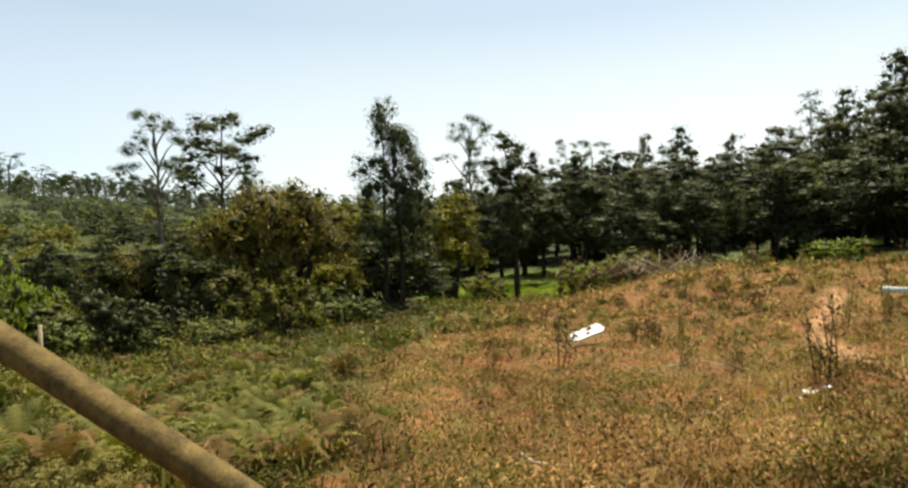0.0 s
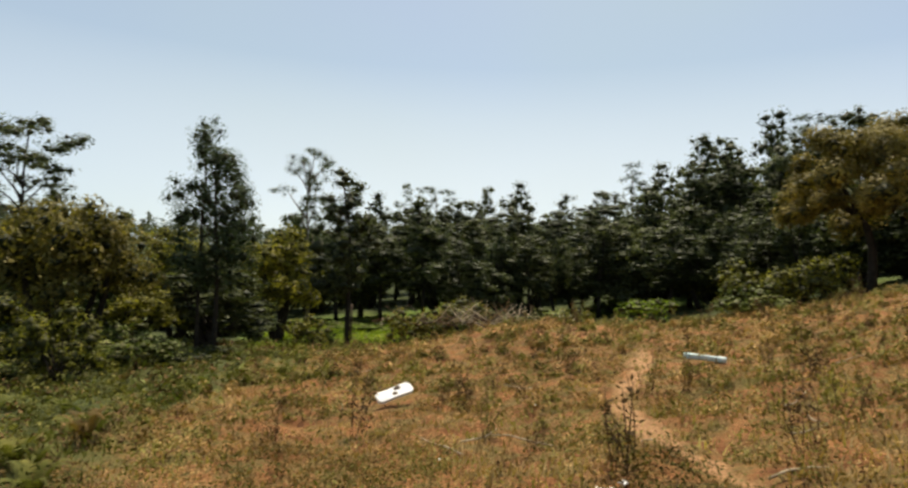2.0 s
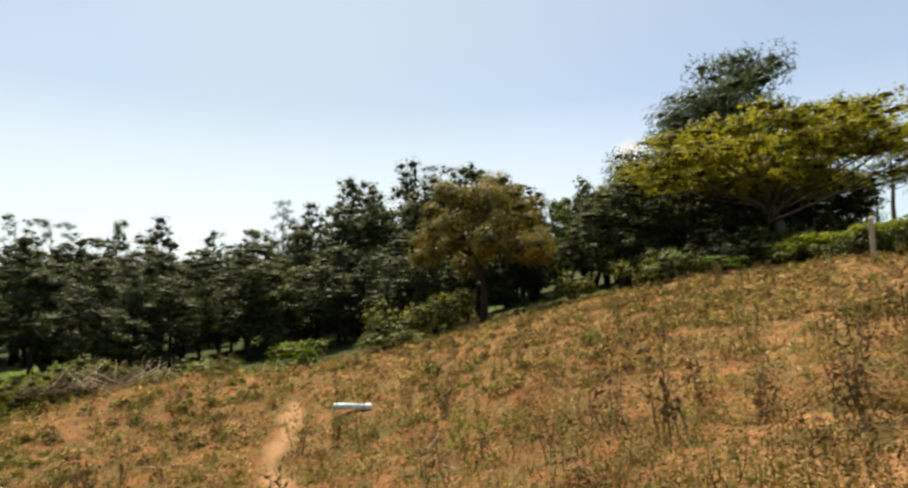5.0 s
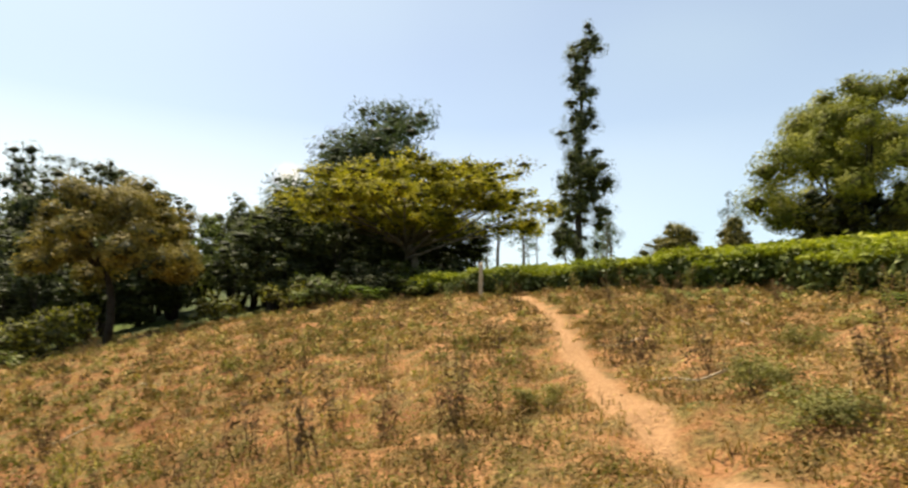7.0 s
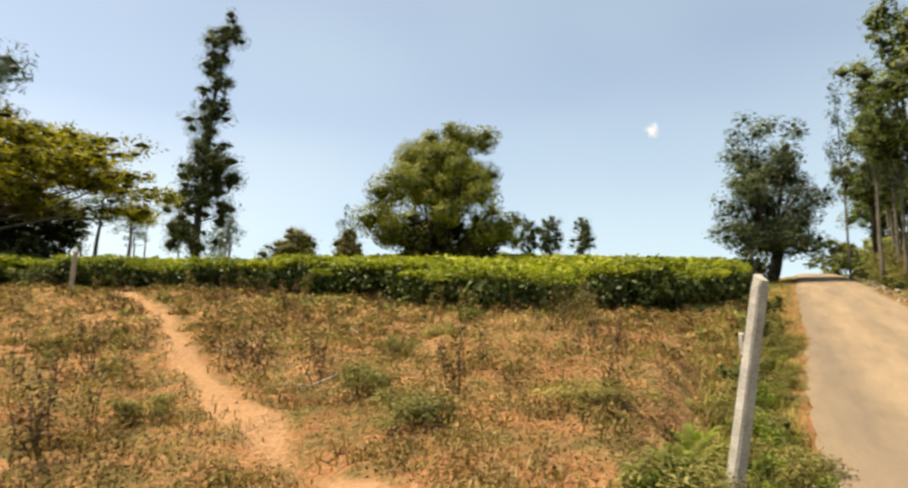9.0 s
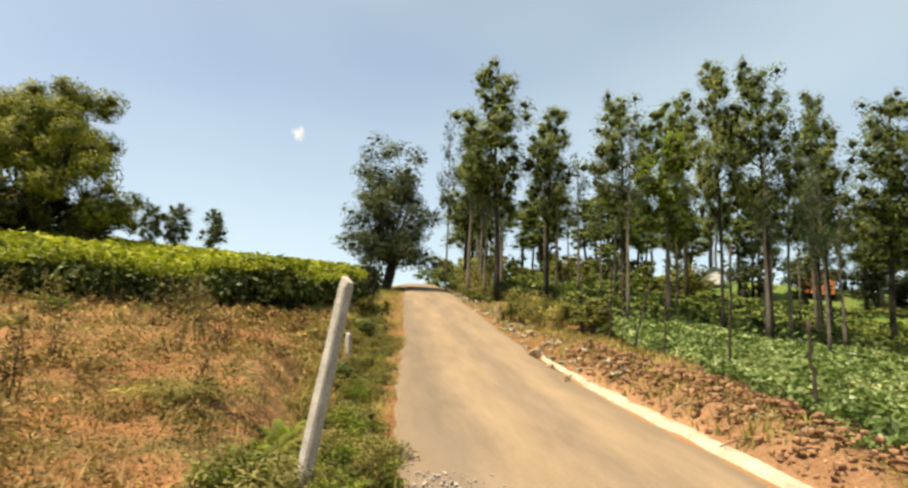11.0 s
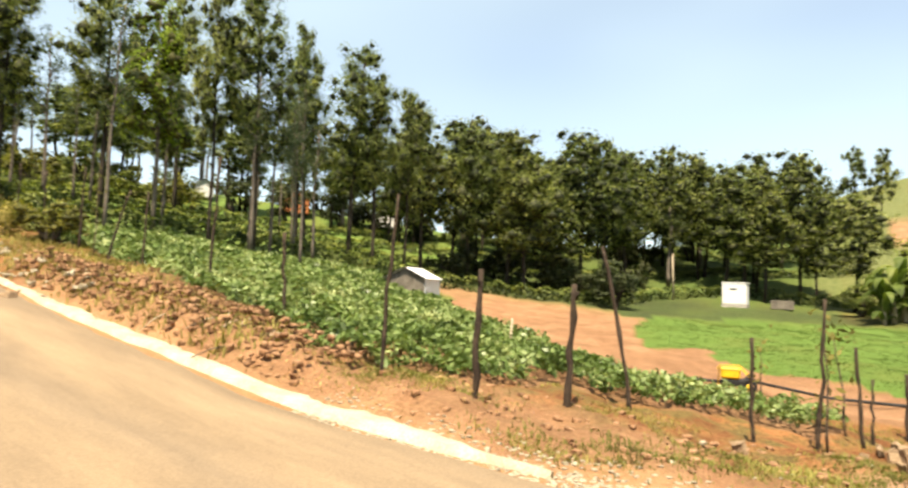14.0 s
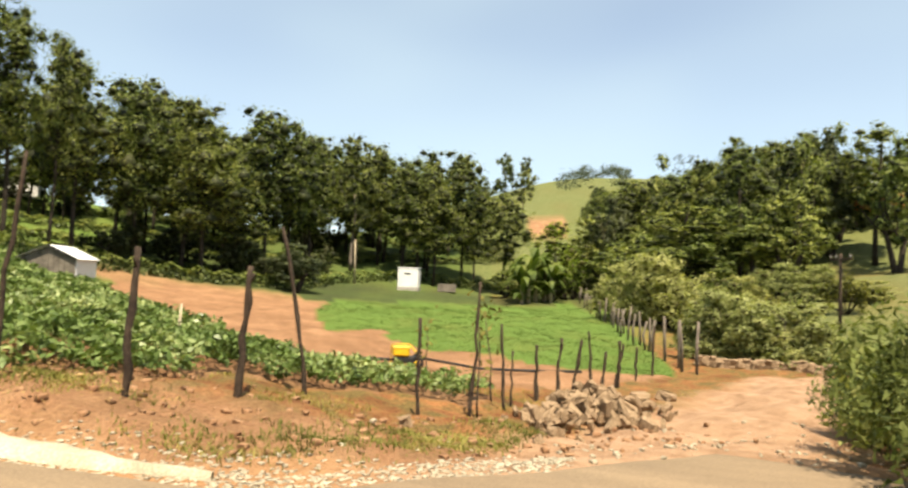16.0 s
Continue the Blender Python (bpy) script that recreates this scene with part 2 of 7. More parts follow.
def road_material():
    """Old grey tar with two sandy wheel strips and sand drifted over it."""
    m, nt, b = nodes_of("road_surface")
    v = coords(nt)
    att = nt.nodes.new("ShaderNodeAttribute")
    att.attribute_name = "across"
    run = nt.nodes.new("ShaderNodeAttribute")
    run.attribute_name = "streak"
    broad, mid, fine = noise_node(nt, 0.35, 5, 0.65, v), noise_node(nt, 1.7, 5, 0.65, run.outputs["Vector"]), noise_node(nt, 55, 3, 0.6, v)
    wander = nt.nodes.new("ShaderNodeMath")
    wander.operation = "MULTIPLY_ADD"
    wander.inputs[1].default_value, wander.inputs[2].default_value = 0.9, -0.45
    nt.links.new(broad.outputs["Fac"], wander.inputs[0])
    place = nt.nodes.new("ShaderNodeMath")
    nt.links.new(att.outputs["Fac"], place.inputs[0])
    nt.links.new(wander.outputs[0], place.inputs[1])
    span = nt.nodes.new("ShaderNodeMapRange")
    span.inputs["From Min"].default_value, span.inputs["From Max"].default_value = -2.5, 2.5
    nt.links.new(place.outputs[0], span.inputs["Value"])
    sand = ramp_node(nt, span.outputs[0], [(0.08, (0.55, 0.55, 0.55)), (0.2, (0.22, 0.22, 0.22)), (0.34, (0.85, 0.85, 0.85)), (0.44, (0.85, 0.85, 0.85)), (0.53, (0.5, 0.5, 0.5)), (0.64, (0.9, 0.9, 0.9)), (0.86, (0.65, 0.65, 0.65))]).outputs["Color"]
    drift = ramp_node(nt, mid.outputs["Fac"], [(0.3, (0.75, 0.75, 0.75)), (0.7, (1.15, 1.15, 1.15))]).outputs["Color"]
    sand = mix_node(nt, 1.0, sand, drift, "MULTIPLY")
    tar = ramp_node(nt, mid.outputs["Fac"], [(0.3, (0.1, 0.079, 0.059)), (0.7, (0.145, 0.113, 0.083))]).outputs["Color"]
    dust = ramp_node(nt, mid.outputs["Fac"], [(0.3, (0.215, 0.152, 0.092)), (0.7, (0.28, 0.2, 0.123))]).outputs["Color"]
    col = mix_node(nt, sand, tar, dust)
    grain = ramp_node(nt, fine.outputs["Fac"], [(0.3, (0.72, 0.72, 0.72)), (0.7, (1.15, 1.15, 1.15))]).outputs["Color"]
    nt.links.new(mix_node(nt, 0.8, col, grain, "MULTIPLY"), b.inputs["Base Color"])
    b.inputs["Roughness"].default_value, b.inputs["Specular IOR Level"].default_value = 0.92, 0.2
    bump_node(nt, fine.outputs["Fac"], 0.4, 0.01, b)
    return m


M_ROAD = road_material()
M_EDGE = rough_material("pale_concrete", [(0.3, (0.3, 0.25, 0.175)), (0.7, (0.5, 0.44, 0.325))], 2.5, 45, 0.9, 0.5, 0.02)
M_STONE = rough_material("rubble_stone", [(0.3, (0.19, 0.125, 0.075)), (0.7, (0.43, 0.305, 0.19))], 3, 30, 0.9, 0.6, 0.02)
M_BARK = rough_material("bark", [(0.3, (0.02, 0.0155, 0.0115)), (0.7, (0.062, 0.049, 0.037))], 3, 30, 0.95, 0.8, 0.03)
M_PALEBARK = rough_material("pale_bark", [(0.3, (0.085, 0.07, 0.055)), (0.7, (0.21, 0.175, 0.14))], 2, 24, 0.9, 0.5, 0.02)
M_WOOD = rough_material("weathered_stick", [(0.3, (0.05, 0.036, 0.026)), (0.7, (0.16, 0.115, 0.08))], 6, 60, 0.95, 0.8, 0.01)
M_PALEWOOD = rough_material("pale_wood", [(0.3, (0.3, 0.24, 0.16)), (0.7, (0.5, 0.42, 0.3))], 5, 60, 0.9, 0.6, 0.01)
M_POLE = rough_material("barked_pole", [(0.3, (0.045, 0.032, 0.011)), (0.7, (0.17, 0.122, 0.042))], 9, 60, 0.9, 0.7, 0.006)
M_POST = rough_material("dark_post", [(0.3, (0.022, 0.016, 0.012)), (0.7, (0.085, 0.06, 0.042))], 8, 60, 0.95, 0.9, 0.012)
M_CONC = rough_material("concrete_post", [(0.3, (0.29, 0.265, 0.23)), (0.7, (0.48, 0.45, 0.4))], 7, 70, 0.9, 0.5, 0.005)
M_STRAW = leaf_material("dry_straw", (0.125, 0.073, 0.032), (0.315, 0.203, 0.092), (0.53, 0.385, 0.195), 0.25, 0.7)
M_WEED = leaf_material("weed_leaf", (0.058, 0.055, 0.016), (0.19, 0.17, 0.052), (0.42, 0.36, 0.13), 0.3, 0.6)
M_PALEWEED = leaf_material("pale_weed_leaf", (0.11, 0.105, 0.035), (0.29, 0.265, 0.095), (0.5, 0.45, 0.19), 0.3, 0.6)
M_DULLWEED = leaf_material("dull_weed_leaf", (0.055, 0.055, 0.017), (0.2, 0.18, 0.06), (0.42, 0.36, 0.14), 0.3, 0.6)
M_CHAFF = leaf_material("rusty_chaff", (0.105, 0.052, 0.021), (0.31, 0.172, 0.073), (0.54, 0.35, 0.175), 0.25, 0.7)
M_STALK = leaf_material("dead_stalk", (0.055, 0.035, 0.021), (0.14, 0.088, 0.046), (0.27, 0.18, 0.092), 0.1, 0.8)
M_FERN = leaf_material("fern_leaf", (0.018, 0.024, 0.006), (0.118, 0.122, 0.027), (0.32, 0.285, 0.08), 0.28, 0.6)
# colours of the cores added inside crowns: the interior shade, painted dark
M_CORE_SHADE = leaf_material("crown_shade", (0.012, 0.016, 0.007), (0.024, 0.03, 0.012), (0.045, 0.05, 0.02), 0.1)
M_CORE_SHADE_OLIVE = leaf_material("olive_crown_shade", (0.03, 0.03, 0.01), (0.065, 0.065, 0.02), (0.12, 0.115, 0.038), 0.2)
M_DRYFERN = leaf_material("dry_fern_leaf", (0.05, 0.032, 0.013), (0.14, 0.09, 0.034), (0.29, 0.2, 0.08), 0.25, 0.7)
M_PALEFERN = leaf_material("pale_fern_leaf", (0.035, 0.045, 0.011), (0.115, 0.125, 0.034), (0.28, 0.275, 0.09), 0.28, 0.6)
# undergrowth leaf with the shade beneath trees put into its colour
M_SHADE_LEAF = leaf_material("shaded_leaf", (0.013, 0.018, 0.006), (0.034, 0.042, 0.013), (0.08, 0.085, 0.028), 0.2)
M_BRIGHTFERN = leaf_material("bright_fern_leaf", (0.03, 0.05, 0.008), (0.135, 0.175, 0.027), (0.36, 0.38, 0.085), 0.3, 0.6)
M_DARK = leaf_material("dark_leaf", (0.028, 0.036, 0.02), (0.07, 0.085, 0.042), (0.155, 0.172, 0.088), 0.36)
M_EUC = leaf_material("grey_leaf", (0.028, 0.042, 0.022), (0.058, 0.080, 0.042), (0.11, 0.135, 0.08), 0.36)
M_YEL = leaf_material("yellow_leaf", (0.055, 0.06, 0.014), (0.175, 0.17, 0.034), (0.35, 0.315, 0.07), 0.42)
M_BRONZE = leaf_material("bronze_leaf", (0.042, 0.038, 0.01), (0.165, 0.135, 0.034), (0.4, 0.315, 0.09), 0.2)
M_MANGO = leaf_material("mango_leaf", (0.045, 0.057, 0.01), (0.15, 0.165, 0.026), (0.36, 0.345, 0.062), 0.2)
M_GREEN = leaf_material("green_leaf", (0.034, 0.05, 0.014), (0.138, 0.172, 0.046), (0.33, 0.35, 0.115), 0.28)
M_ACACIA = leaf_material("acacia_leaf", (0.08, 0.085, 0.012), (0.235, 0.22, 0.03), (0.46, 0.4, 0.062), 0.38)
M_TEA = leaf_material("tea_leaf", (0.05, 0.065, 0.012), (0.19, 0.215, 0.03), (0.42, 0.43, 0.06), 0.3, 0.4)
# old leaves; side shade and pale glints are part of the colour
M_TEASHADE = leaf_material("old_shaded_tea_leaf", (0.014, 0.023, 0.008), (0.056, 0.078, 0.02), (0.19, 0.215, 0.075), 0.12, 0.35)
# pale end imitates leaf glints, dark end the shaded gaps between plants
M_CROP = leaf_material("crop_leaf", (0.018, 0.036, 0.01), (0.115, 0.175, 0.052), (0.38, 0.435, 0.22), 0.2, 0.2)
M_GRASS = leaf_material("green_grass", (0.048, 0.074, 0.017), (0.084, 0.128, 0.03), (0.14, 0.19, 0.055), 0.35, 0.6)
M_LIME = leaf_material("lime_leaf", (0.09, 0.14, 0.015), (0.17, 0.25, 0.03), (0.3, 0.36, 0.06), 0.4)
M_PALEGREEN = leaf_material("pale_green_leaf", (0.11, 0.125, 0.042), (0.26, 0.275, 0.105), (0.46, 0.465, 0.21), 0.35)
M_OLIVE = leaf_material("olive_leaf", (0.03, 0.03, 0.009), (0.15, 0.125, 0.033), (0.37, 0.29, 0.085), 0.3)
# far leaves, lightened and greyed to hold the haze of distance
M_FARLEAF = leaf_material("hazed_leaf", (0.036, 0.048, 0.033), (0.066, 0.083, 0.056), (0.11, 0.132, 0.09), 0.3)
M_GREYGREEN = leaf_material("grey_green_leaf", (0.04, 0.052, 0.028), (0.095, 0.115, 0.064), (0.19, 0.215, 0.125), 0.32)
M_LANTANA = leaf_material("roadside_leaf", (0.028, 0.042, 0.012), (0.12, 0.155, 0.045), (0.33, 0.365, 0.14), 0.3)
M_BANANA = leaf_material("banana_leaf", (0.04, 0.06, 0.015), (0.09, 0.13, 0.03), (0.2, 0.22, 0.07), 0.35, 0.4)


# ---- mesh helpers ----
def mesh_of(name, verts, faces, material, smooth=False, normals=None):
    """A mesh from an array of places and an array of quads (or a list of faces); its shading normals may be given."""
    me = bpy.data.meshes.new(name)
    verts = np.asarray(verts, np.float32)
    if isinstance(faces, np.ndarray):
        n, k = faces.shape
        me.vertices.add(len(verts))
        me.vertices.foreach_set("co", verts.ravel())
        me.loops.add(n * k)
        me.loops.foreach_set("vertex_index", faces.astype(np.int32).ravel())
        me.polygons.add(n)
        me.polygons.foreach_set("loop_start", np.arange(0, n * k, k, dtype=np.int32))
        me.update(calc_edges=True)
    else:
        me.from_pydata(verts.tolist(), [], faces)
    if smooth:
        me.polygons.foreach_set("use_smooth", np.ones(len(me.polygons), bool))
    if normals is not None:
        me.polygons.foreach_set("use_smooth", np.ones(len(me.polygons), bool))
        me.normals_split_custom_set_from_vertices(normals)
    me.materials.append(material)
    return me


def part(name, me, parent, label=""):
    ob = new(name, me)
    ob.parent = parent
    return tagged(ob, label)


def join(*pieces):
    """Joins (verts, quads) pieces."""
    vs, fs, n = [], [], 0
    for v, f in pieces:
        vs.append(v)
        fs.append(f + n)
        n += len(v)
    return np.concatenate(vs), np.concatenate(fs)


def tube(points, radii, sides=7, wobble=0.0, r=None):
    """A tapered stem along points; its ends are closed by narrowing."""
    p = np.asarray(points, float)
    rad = np.asarray(radii, float)
    t = np.gradient(p, axis=0)
    t /= np.linalg.norm(t, axis=1, keepdims=True) + 1e-9
    ref = np.where(np.abs(t[:, 2:3]) > 0.9, [[1.0, 0, 0]], [[0, 0, 1.0]])
    a = np.cross(t, ref)
    a /= np.linalg.norm(a, axis=1, keepdims=True) + 1e-9
    b = np.cross(t, a)
    ang = np.linspace(0, 2 * np.pi, sides, endpoint=False)
    k = np.ones((len(p), sides)) if not wobble else 1 + (r or rng).normal(0, wobble, (len(p), sides))
    ring = a[:, None] * np.cos(ang)[None, :, None] + b[:, None] * np.sin(ang)[None, :, None]
    v = p[:, None] + ring * (rad[:, None] * k)[..., None]
    v = np.concatenate([p[:1, None].repeat(sides, 1), v, p[-1:, None].repeat(sides, 1)])
    m = len(v)
    i, j = np.meshgrid(np.arange(m - 1), np.arange(sides), indexing="ij")
    q = np.stack([i * sides + j, i * sides + (j + 1) % sides, (i + 1) * sides + (j + 1) % sides, (i + 1) * sides + j], -1)
    return v.reshape(-1, 3), q.reshape(-1, 4)


def leaves(centre, normal, size, r, aspect=0.5, along=None):
    """One four-cornered bent leaf at each centre, facing its normal."""
    n = len(centre)
    normal = normal / (np.linalg.norm(normal, axis=1, keepdims=True) + 1e-9)
    d = r.normal(size=(n, 3)) if along is None else along
    d = d - normal * (d * normal).sum(1, keepdims=True)
    d /= np.linalg.norm(d, axis=1, keepdims=True) + 1e-9
    s = np.cross(normal, d)
    size = np.broadcast_to(np.asarray(size, float), (n,))[:, None]
    v = np.stack([centre - d * size * 0.5, centre + s * size * aspect * 0.5 + normal * size * 0.08,
                  centre + d * size * 0.5 - normal * size * 0.06, centre - s * size * aspect * 0.5 + normal * size * 0.08], 1)
    return v.reshape(-1, 3), np.arange(n * 4).reshape(-1, 4)


def clumps(centres, radii, count, size, r, aspect=0.55, up=0.5, shell=0.55, along=None):
    """Leaves in ellipsoid clumps: thicker towards the skin of each clump."""
    centres, radii = np.asarray(centres, float), np.asarray(radii, float)
    if radii.ndim == 1:
        radii = radii[:, None] * np.ones(3)
    w = (radii.prod(1)) ** (2 / 3)
    pick = r.choice(len(centres), count, p=w / w.sum())
    d = r.normal(size=(count, 3))
    d /= np.linalg.norm(d, axis=1, keepdims=True)
    rad = shell + (1.12 - shell) * r.random((count, 1)) ** 0.8
    pos = centres[pick] + d * rad * radii[pick]
    nor = d * 0.8 + [0, 0, up] + r.normal(size=(count, 3)) * 0.55
    al = None if along is None else np.asarray(along, float) + r.normal(size=(count, 3)) * 0.35
    return leaves(pos, nor, size * r.uniform(0.65, 1.3, count), r, aspect, al)


HEART = np.array([(1, 0, 0), (0, 1, 0), (-1, 0, 0), (0, -1, 0), (0, 0, 1), (0, 0, -1)], float)
HEART_FACES = np.array([(0, 1, 4), (1, 2, 4), (2, 3, 4), (3, 0, 4), (1, 0, 5), (2, 1, 5), (3, 2, 5), (0, 3, 5)])


def foliage(centres, radii, count, size, r, aspect=0.55, shell=0.58, along=None, core=0.0, tufts=1):
    """Three-cornered leaves in ellipsoid clumps, each round an optional solid core added for inner shade. Returns
    places, faces and normals.
    """
    centres, radii = np.repeat(np.asarray(centres, float), tufts, axis=0), np.repeat(np.asarray(radii, float), tufts, axis=0)
    if tufts > 1:
        out = r.normal(size=centres.shape)
        out /= np.linalg.norm(out, axis=1, keepdims=True)
        centres, radii = centres + out * radii * r.uniform(0.5, 1.0, (len(out), 1)), radii * r.uniform(0.45, 0.78, (len(out), 1))
        radii[:, 2] = np.where(radii[:, 2] > 0.5 * radii[:, 0], np.maximum(radii[:, 2], 0.6 * radii[:, 0]), radii[:, 2])
    w = (radii.prod(1)) ** (2 / 3)
    pick = r.choice(len(centres), count, p=w / w.sum())
    d = r.normal(size=(count, 3))
    d /= np.linalg.norm(d, axis=1, keepdims=True)
    pos = centres[pick] + d * (shell + (1.3 - shell) * r.random((count, 1)) ** 0.8) * radii[pick]
    nor = d * 0.9 + [0, 0, 0.4] + r.normal(size=(count, 3)) * 0.5
    nor /= np.linalg.norm(nor, axis=1, keepdims=True)
    al = r.normal(size=(count, 3)) if along is None else np.asarray(along, float) + r.normal(size=(count, 3)) * 0.35
    al = al - nor * (al * nor).sum(1, keepdims=True)
    al /= np.linalg.norm(al, axis=1, keepdims=True) + 1e-9
    side = np.cross(nor, al)
    s = (size * r.uniform(0.65, 1.3, count))[:, None]
    v = np.stack([pos + al * s * 0.6, pos - al * s * 0.4 + side * s * aspect * 0.5, pos - al * s * 0.4 - side * s * aspect * 0.5], 1).reshape(-1, 3)
    out = pos - centres.mean(0)
    out /= np.linalg.norm(out, axis=1, keepdims=True) + 1e-9
    soft = d * 0.6 + out * 0.3 + nor * 0.6 + [0, 0, 0.1]
    soft /= np.linalg.norm(soft, axis=1, keepdims=True)
    faces, normals = np.arange(count * 3).reshape(-1, 3), np.repeat(soft, 3, axis=0)
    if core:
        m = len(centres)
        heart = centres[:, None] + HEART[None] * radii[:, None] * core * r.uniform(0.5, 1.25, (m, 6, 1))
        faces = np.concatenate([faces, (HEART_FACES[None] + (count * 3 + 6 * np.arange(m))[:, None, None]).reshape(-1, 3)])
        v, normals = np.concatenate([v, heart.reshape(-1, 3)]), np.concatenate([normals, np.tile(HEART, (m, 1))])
    return v, faces, normals


# ---- the land ----
# Heights of the land by compass bearing, at 5, 10, 18, 35, 58, 80 and 250 m from the verge where the walk begins.
RINGS = (0.0, 5.0, 10.0, 18.0, 35.0, 58.0, 80.0, 250.0, 4000.0)
LAND = {
    -40: (-0.8, -1.3, -2.1, -2.9, -4.11, -1.8, 20), -15: (-0.75, -1.2, -1.8, -2.8, -3.5, -2.2, 11), 5: (-0.65, -0.95, -1.1, -2.4, -1.5, 0, 9),
    17: (-0.5, -0.7, -0.3, -1.6, -0.8, 0.8, 11), 30: (-0.35, -0.4, -0.1, -0.8, 0.41, 2.5, 14), 47: (-0.1, 0.1, 0.8, 1.6, 2.98, 5, 16),
    68: (0.45, 1.1, 2, 3.5, 5.6, 7.4, 14), 86: (0.65, 1.4, 2.5, 4.3, 6.6, 8, 10), 106: (0.9, 1.75, 2.75, 5.1, 8.3, 9.8, 6),
    124: (1, 1.7, 2.7, 5.0, 8.1, 9.4, 6), 130: (0.7, 1.3, 2.5, 4.8, 7.9, 9.2, 6), 135: (0.2, 0.65, 1.7, 4.5, 7.1, 9, 9),
    150: (0.2, 0.95, 1.95, 3.9, 8.0, 12.0, 18), 170: (0.25, 0.85, 1.3, 2.2, 5.2, 10.4, 20), 186: (0.25, 0.3, 0, -0.1, 2.0, 7.2, 17),
    202: (0.1, -0.15, -0.65, -0.5, 0, 5.0, 15), 222: (0, -0.5, -0.8, -0.7, -0.3, 3.6, 37), 240: (0, -0.4, -0.6, -1.2, 2, 6, 36),
    262: (0, -0.1, -0.4, -1.5, 3, 7, 36), 300: (-0.4, -0.8, -1.4, -2.2, -3.29, -1, 24)}


def curve(f, a, b, c, d):
    return b + 0.5 * f * (c - a + f * (2 * a - 5 * b + 4 * c - d + f * (3 * (b - c) + d - a)))


def land(x, y):
    """Height of the land, without the road's cut. Takes numbers or arrays."""
    x, y = np.asarray(x, float), np.asarray(y, float)
    r, b = np.hypot(x, y), np.degrees(np.arctan2(x, y))
    keys = sorted(LAND)
    b = np.where(b < keys[0], b + 360, b)
    n = len(keys)
    tab = np.array([(-0.02, *LAND[k], 30.0) for k in keys])
    ks = np.array(keys + [keys[0] + 360], float)
    i = np.clip(np.searchsorted(ks, b, side="right") - 1, 0, n - 1)
    f = (b - ks[i]) / (ks[i + 1] - ks[i])
    rad = np.log(np.array(RINGS) + 4)
    rr = np.log(np.clip(r, 0, 3990) + 4)
    j = np.clip(np.searchsorted(rad, rr, side="right") - 1, 0, len(rad) - 2)
    g = (rr - rad[j]) / (rad[j + 1] - rad[j])
    m = len(rad)
    def at(ii, jj):
        return tab[ii % n, np.clip(jj, 0, m - 1)]
    rows = [curve(g, at(i + k, j - 1), at(i + k, j), at(i + k, j + 1), at(i + k, j + 2)) for k in (-1, 0, 1, 2)]
    z = curve(f, *rows)
    return z

ROAD_DIR = np.array([math.sin(radians(133.5)), math.cos(radians(133.5))])
ROAD_SIDE = np.array([math.sin(radians(223.5)), math.cos(radians(223.5))])
ROAD_MID = np.array([-1.58, -1.97])
ROAD_HALF = 1.85


def road_height(s):
    return np.interp(s, (-60, -25, -8, 0, 6, 11.5, 16, 22, 31, 40, 50, 62, 75, 120), (-2.5, -1.0, -0.25, 0.05, 0.32, 0.9, 1.5, 2.5, 4.0, 5.5, 6.85, 7.2, 6.6, 3))


def road_left(s):
    return -np.interp(s, (-8, 2, 5, 8, 12, 20, 30, 40, 48, 60), (1.8, 1.8, 2.2, 2.3, 2.2, 1.8, 1.55, 1.2, 0.8, 0.8))


def road_right(s):
    """The far edge; it swings out where the farm track joins."""
    return np.interp(s, (-9, -6, -4, -1, 0.8, 2.4, 4.4, 8, 60), (1.8, 2.3, 4.6, 4.8, 3.3, 2.12, 1.89, 1.87, 1.6))


def road_along(x, y):
    dx, dy = np.asarray(x) - ROAD_MID[0], np.asarray(y) - ROAD_MID[1]
    return dx * ROAD_DIR[0] + dy * ROAD_DIR[1], dx * ROAD_SIDE[0] + dy * ROAD_SIDE[1]


def step(a, b, x):
    t = np.clip((np.asarray(x, float) - a) / (b - a), 0, 1)
    return t * t * (3 - 2 * t)


def waves(x, y, scale, seed=0):
    """Smooth uneven bumps of about that size, between -1 and 1."""
    x, y = np.asarray(x, float) / scale, np.asarray(y, float) / scale
    z = 0
    for k in range(5):
        a, ph = seed * 1.7 + k * 2.39, seed * 3.1 + k * 1.3
        fr = 0.7 + 0.37 * k
        z = z + np.sin((x * math.cos(a) + y * math.sin(a)) * fr * 2.1 + ph + 1.3 * np.sin(y * 0.9 * fr + ph)) / 5
    return z * 1.6


def height(x, y):
    """The finished height of the ground."""
    x, y = np.asarray(x, float), np.asarray(y, float)
    r = np.hypot(x, y)
    z = land(x, y) + waves(x, y, 1.1, 1) * 0.07 * step(1, 5, r) + waves(x, y, 0.45, 2) * 0.06 * step(1.5, 4, r)
    z = z + waves(x, y, 5, 3) * 0.1 * step(6, 20, r) + waves(x, y, 30, 4) * 0.8 * step(60, 140, r) + waves(x, y, 140, 5) * 9 * step(150, 500, r)
    s, d = road_along(x, y)
    on = (1 - step(0.05, 0.95, d - road_right(s))) * (1 - step(0.1, 1.5, road_left(s) - d))
    on = on * (1 - step(60, 80, np.abs(s)))
    return z * (1 - on) + (road_height(s) - 0.05) * on


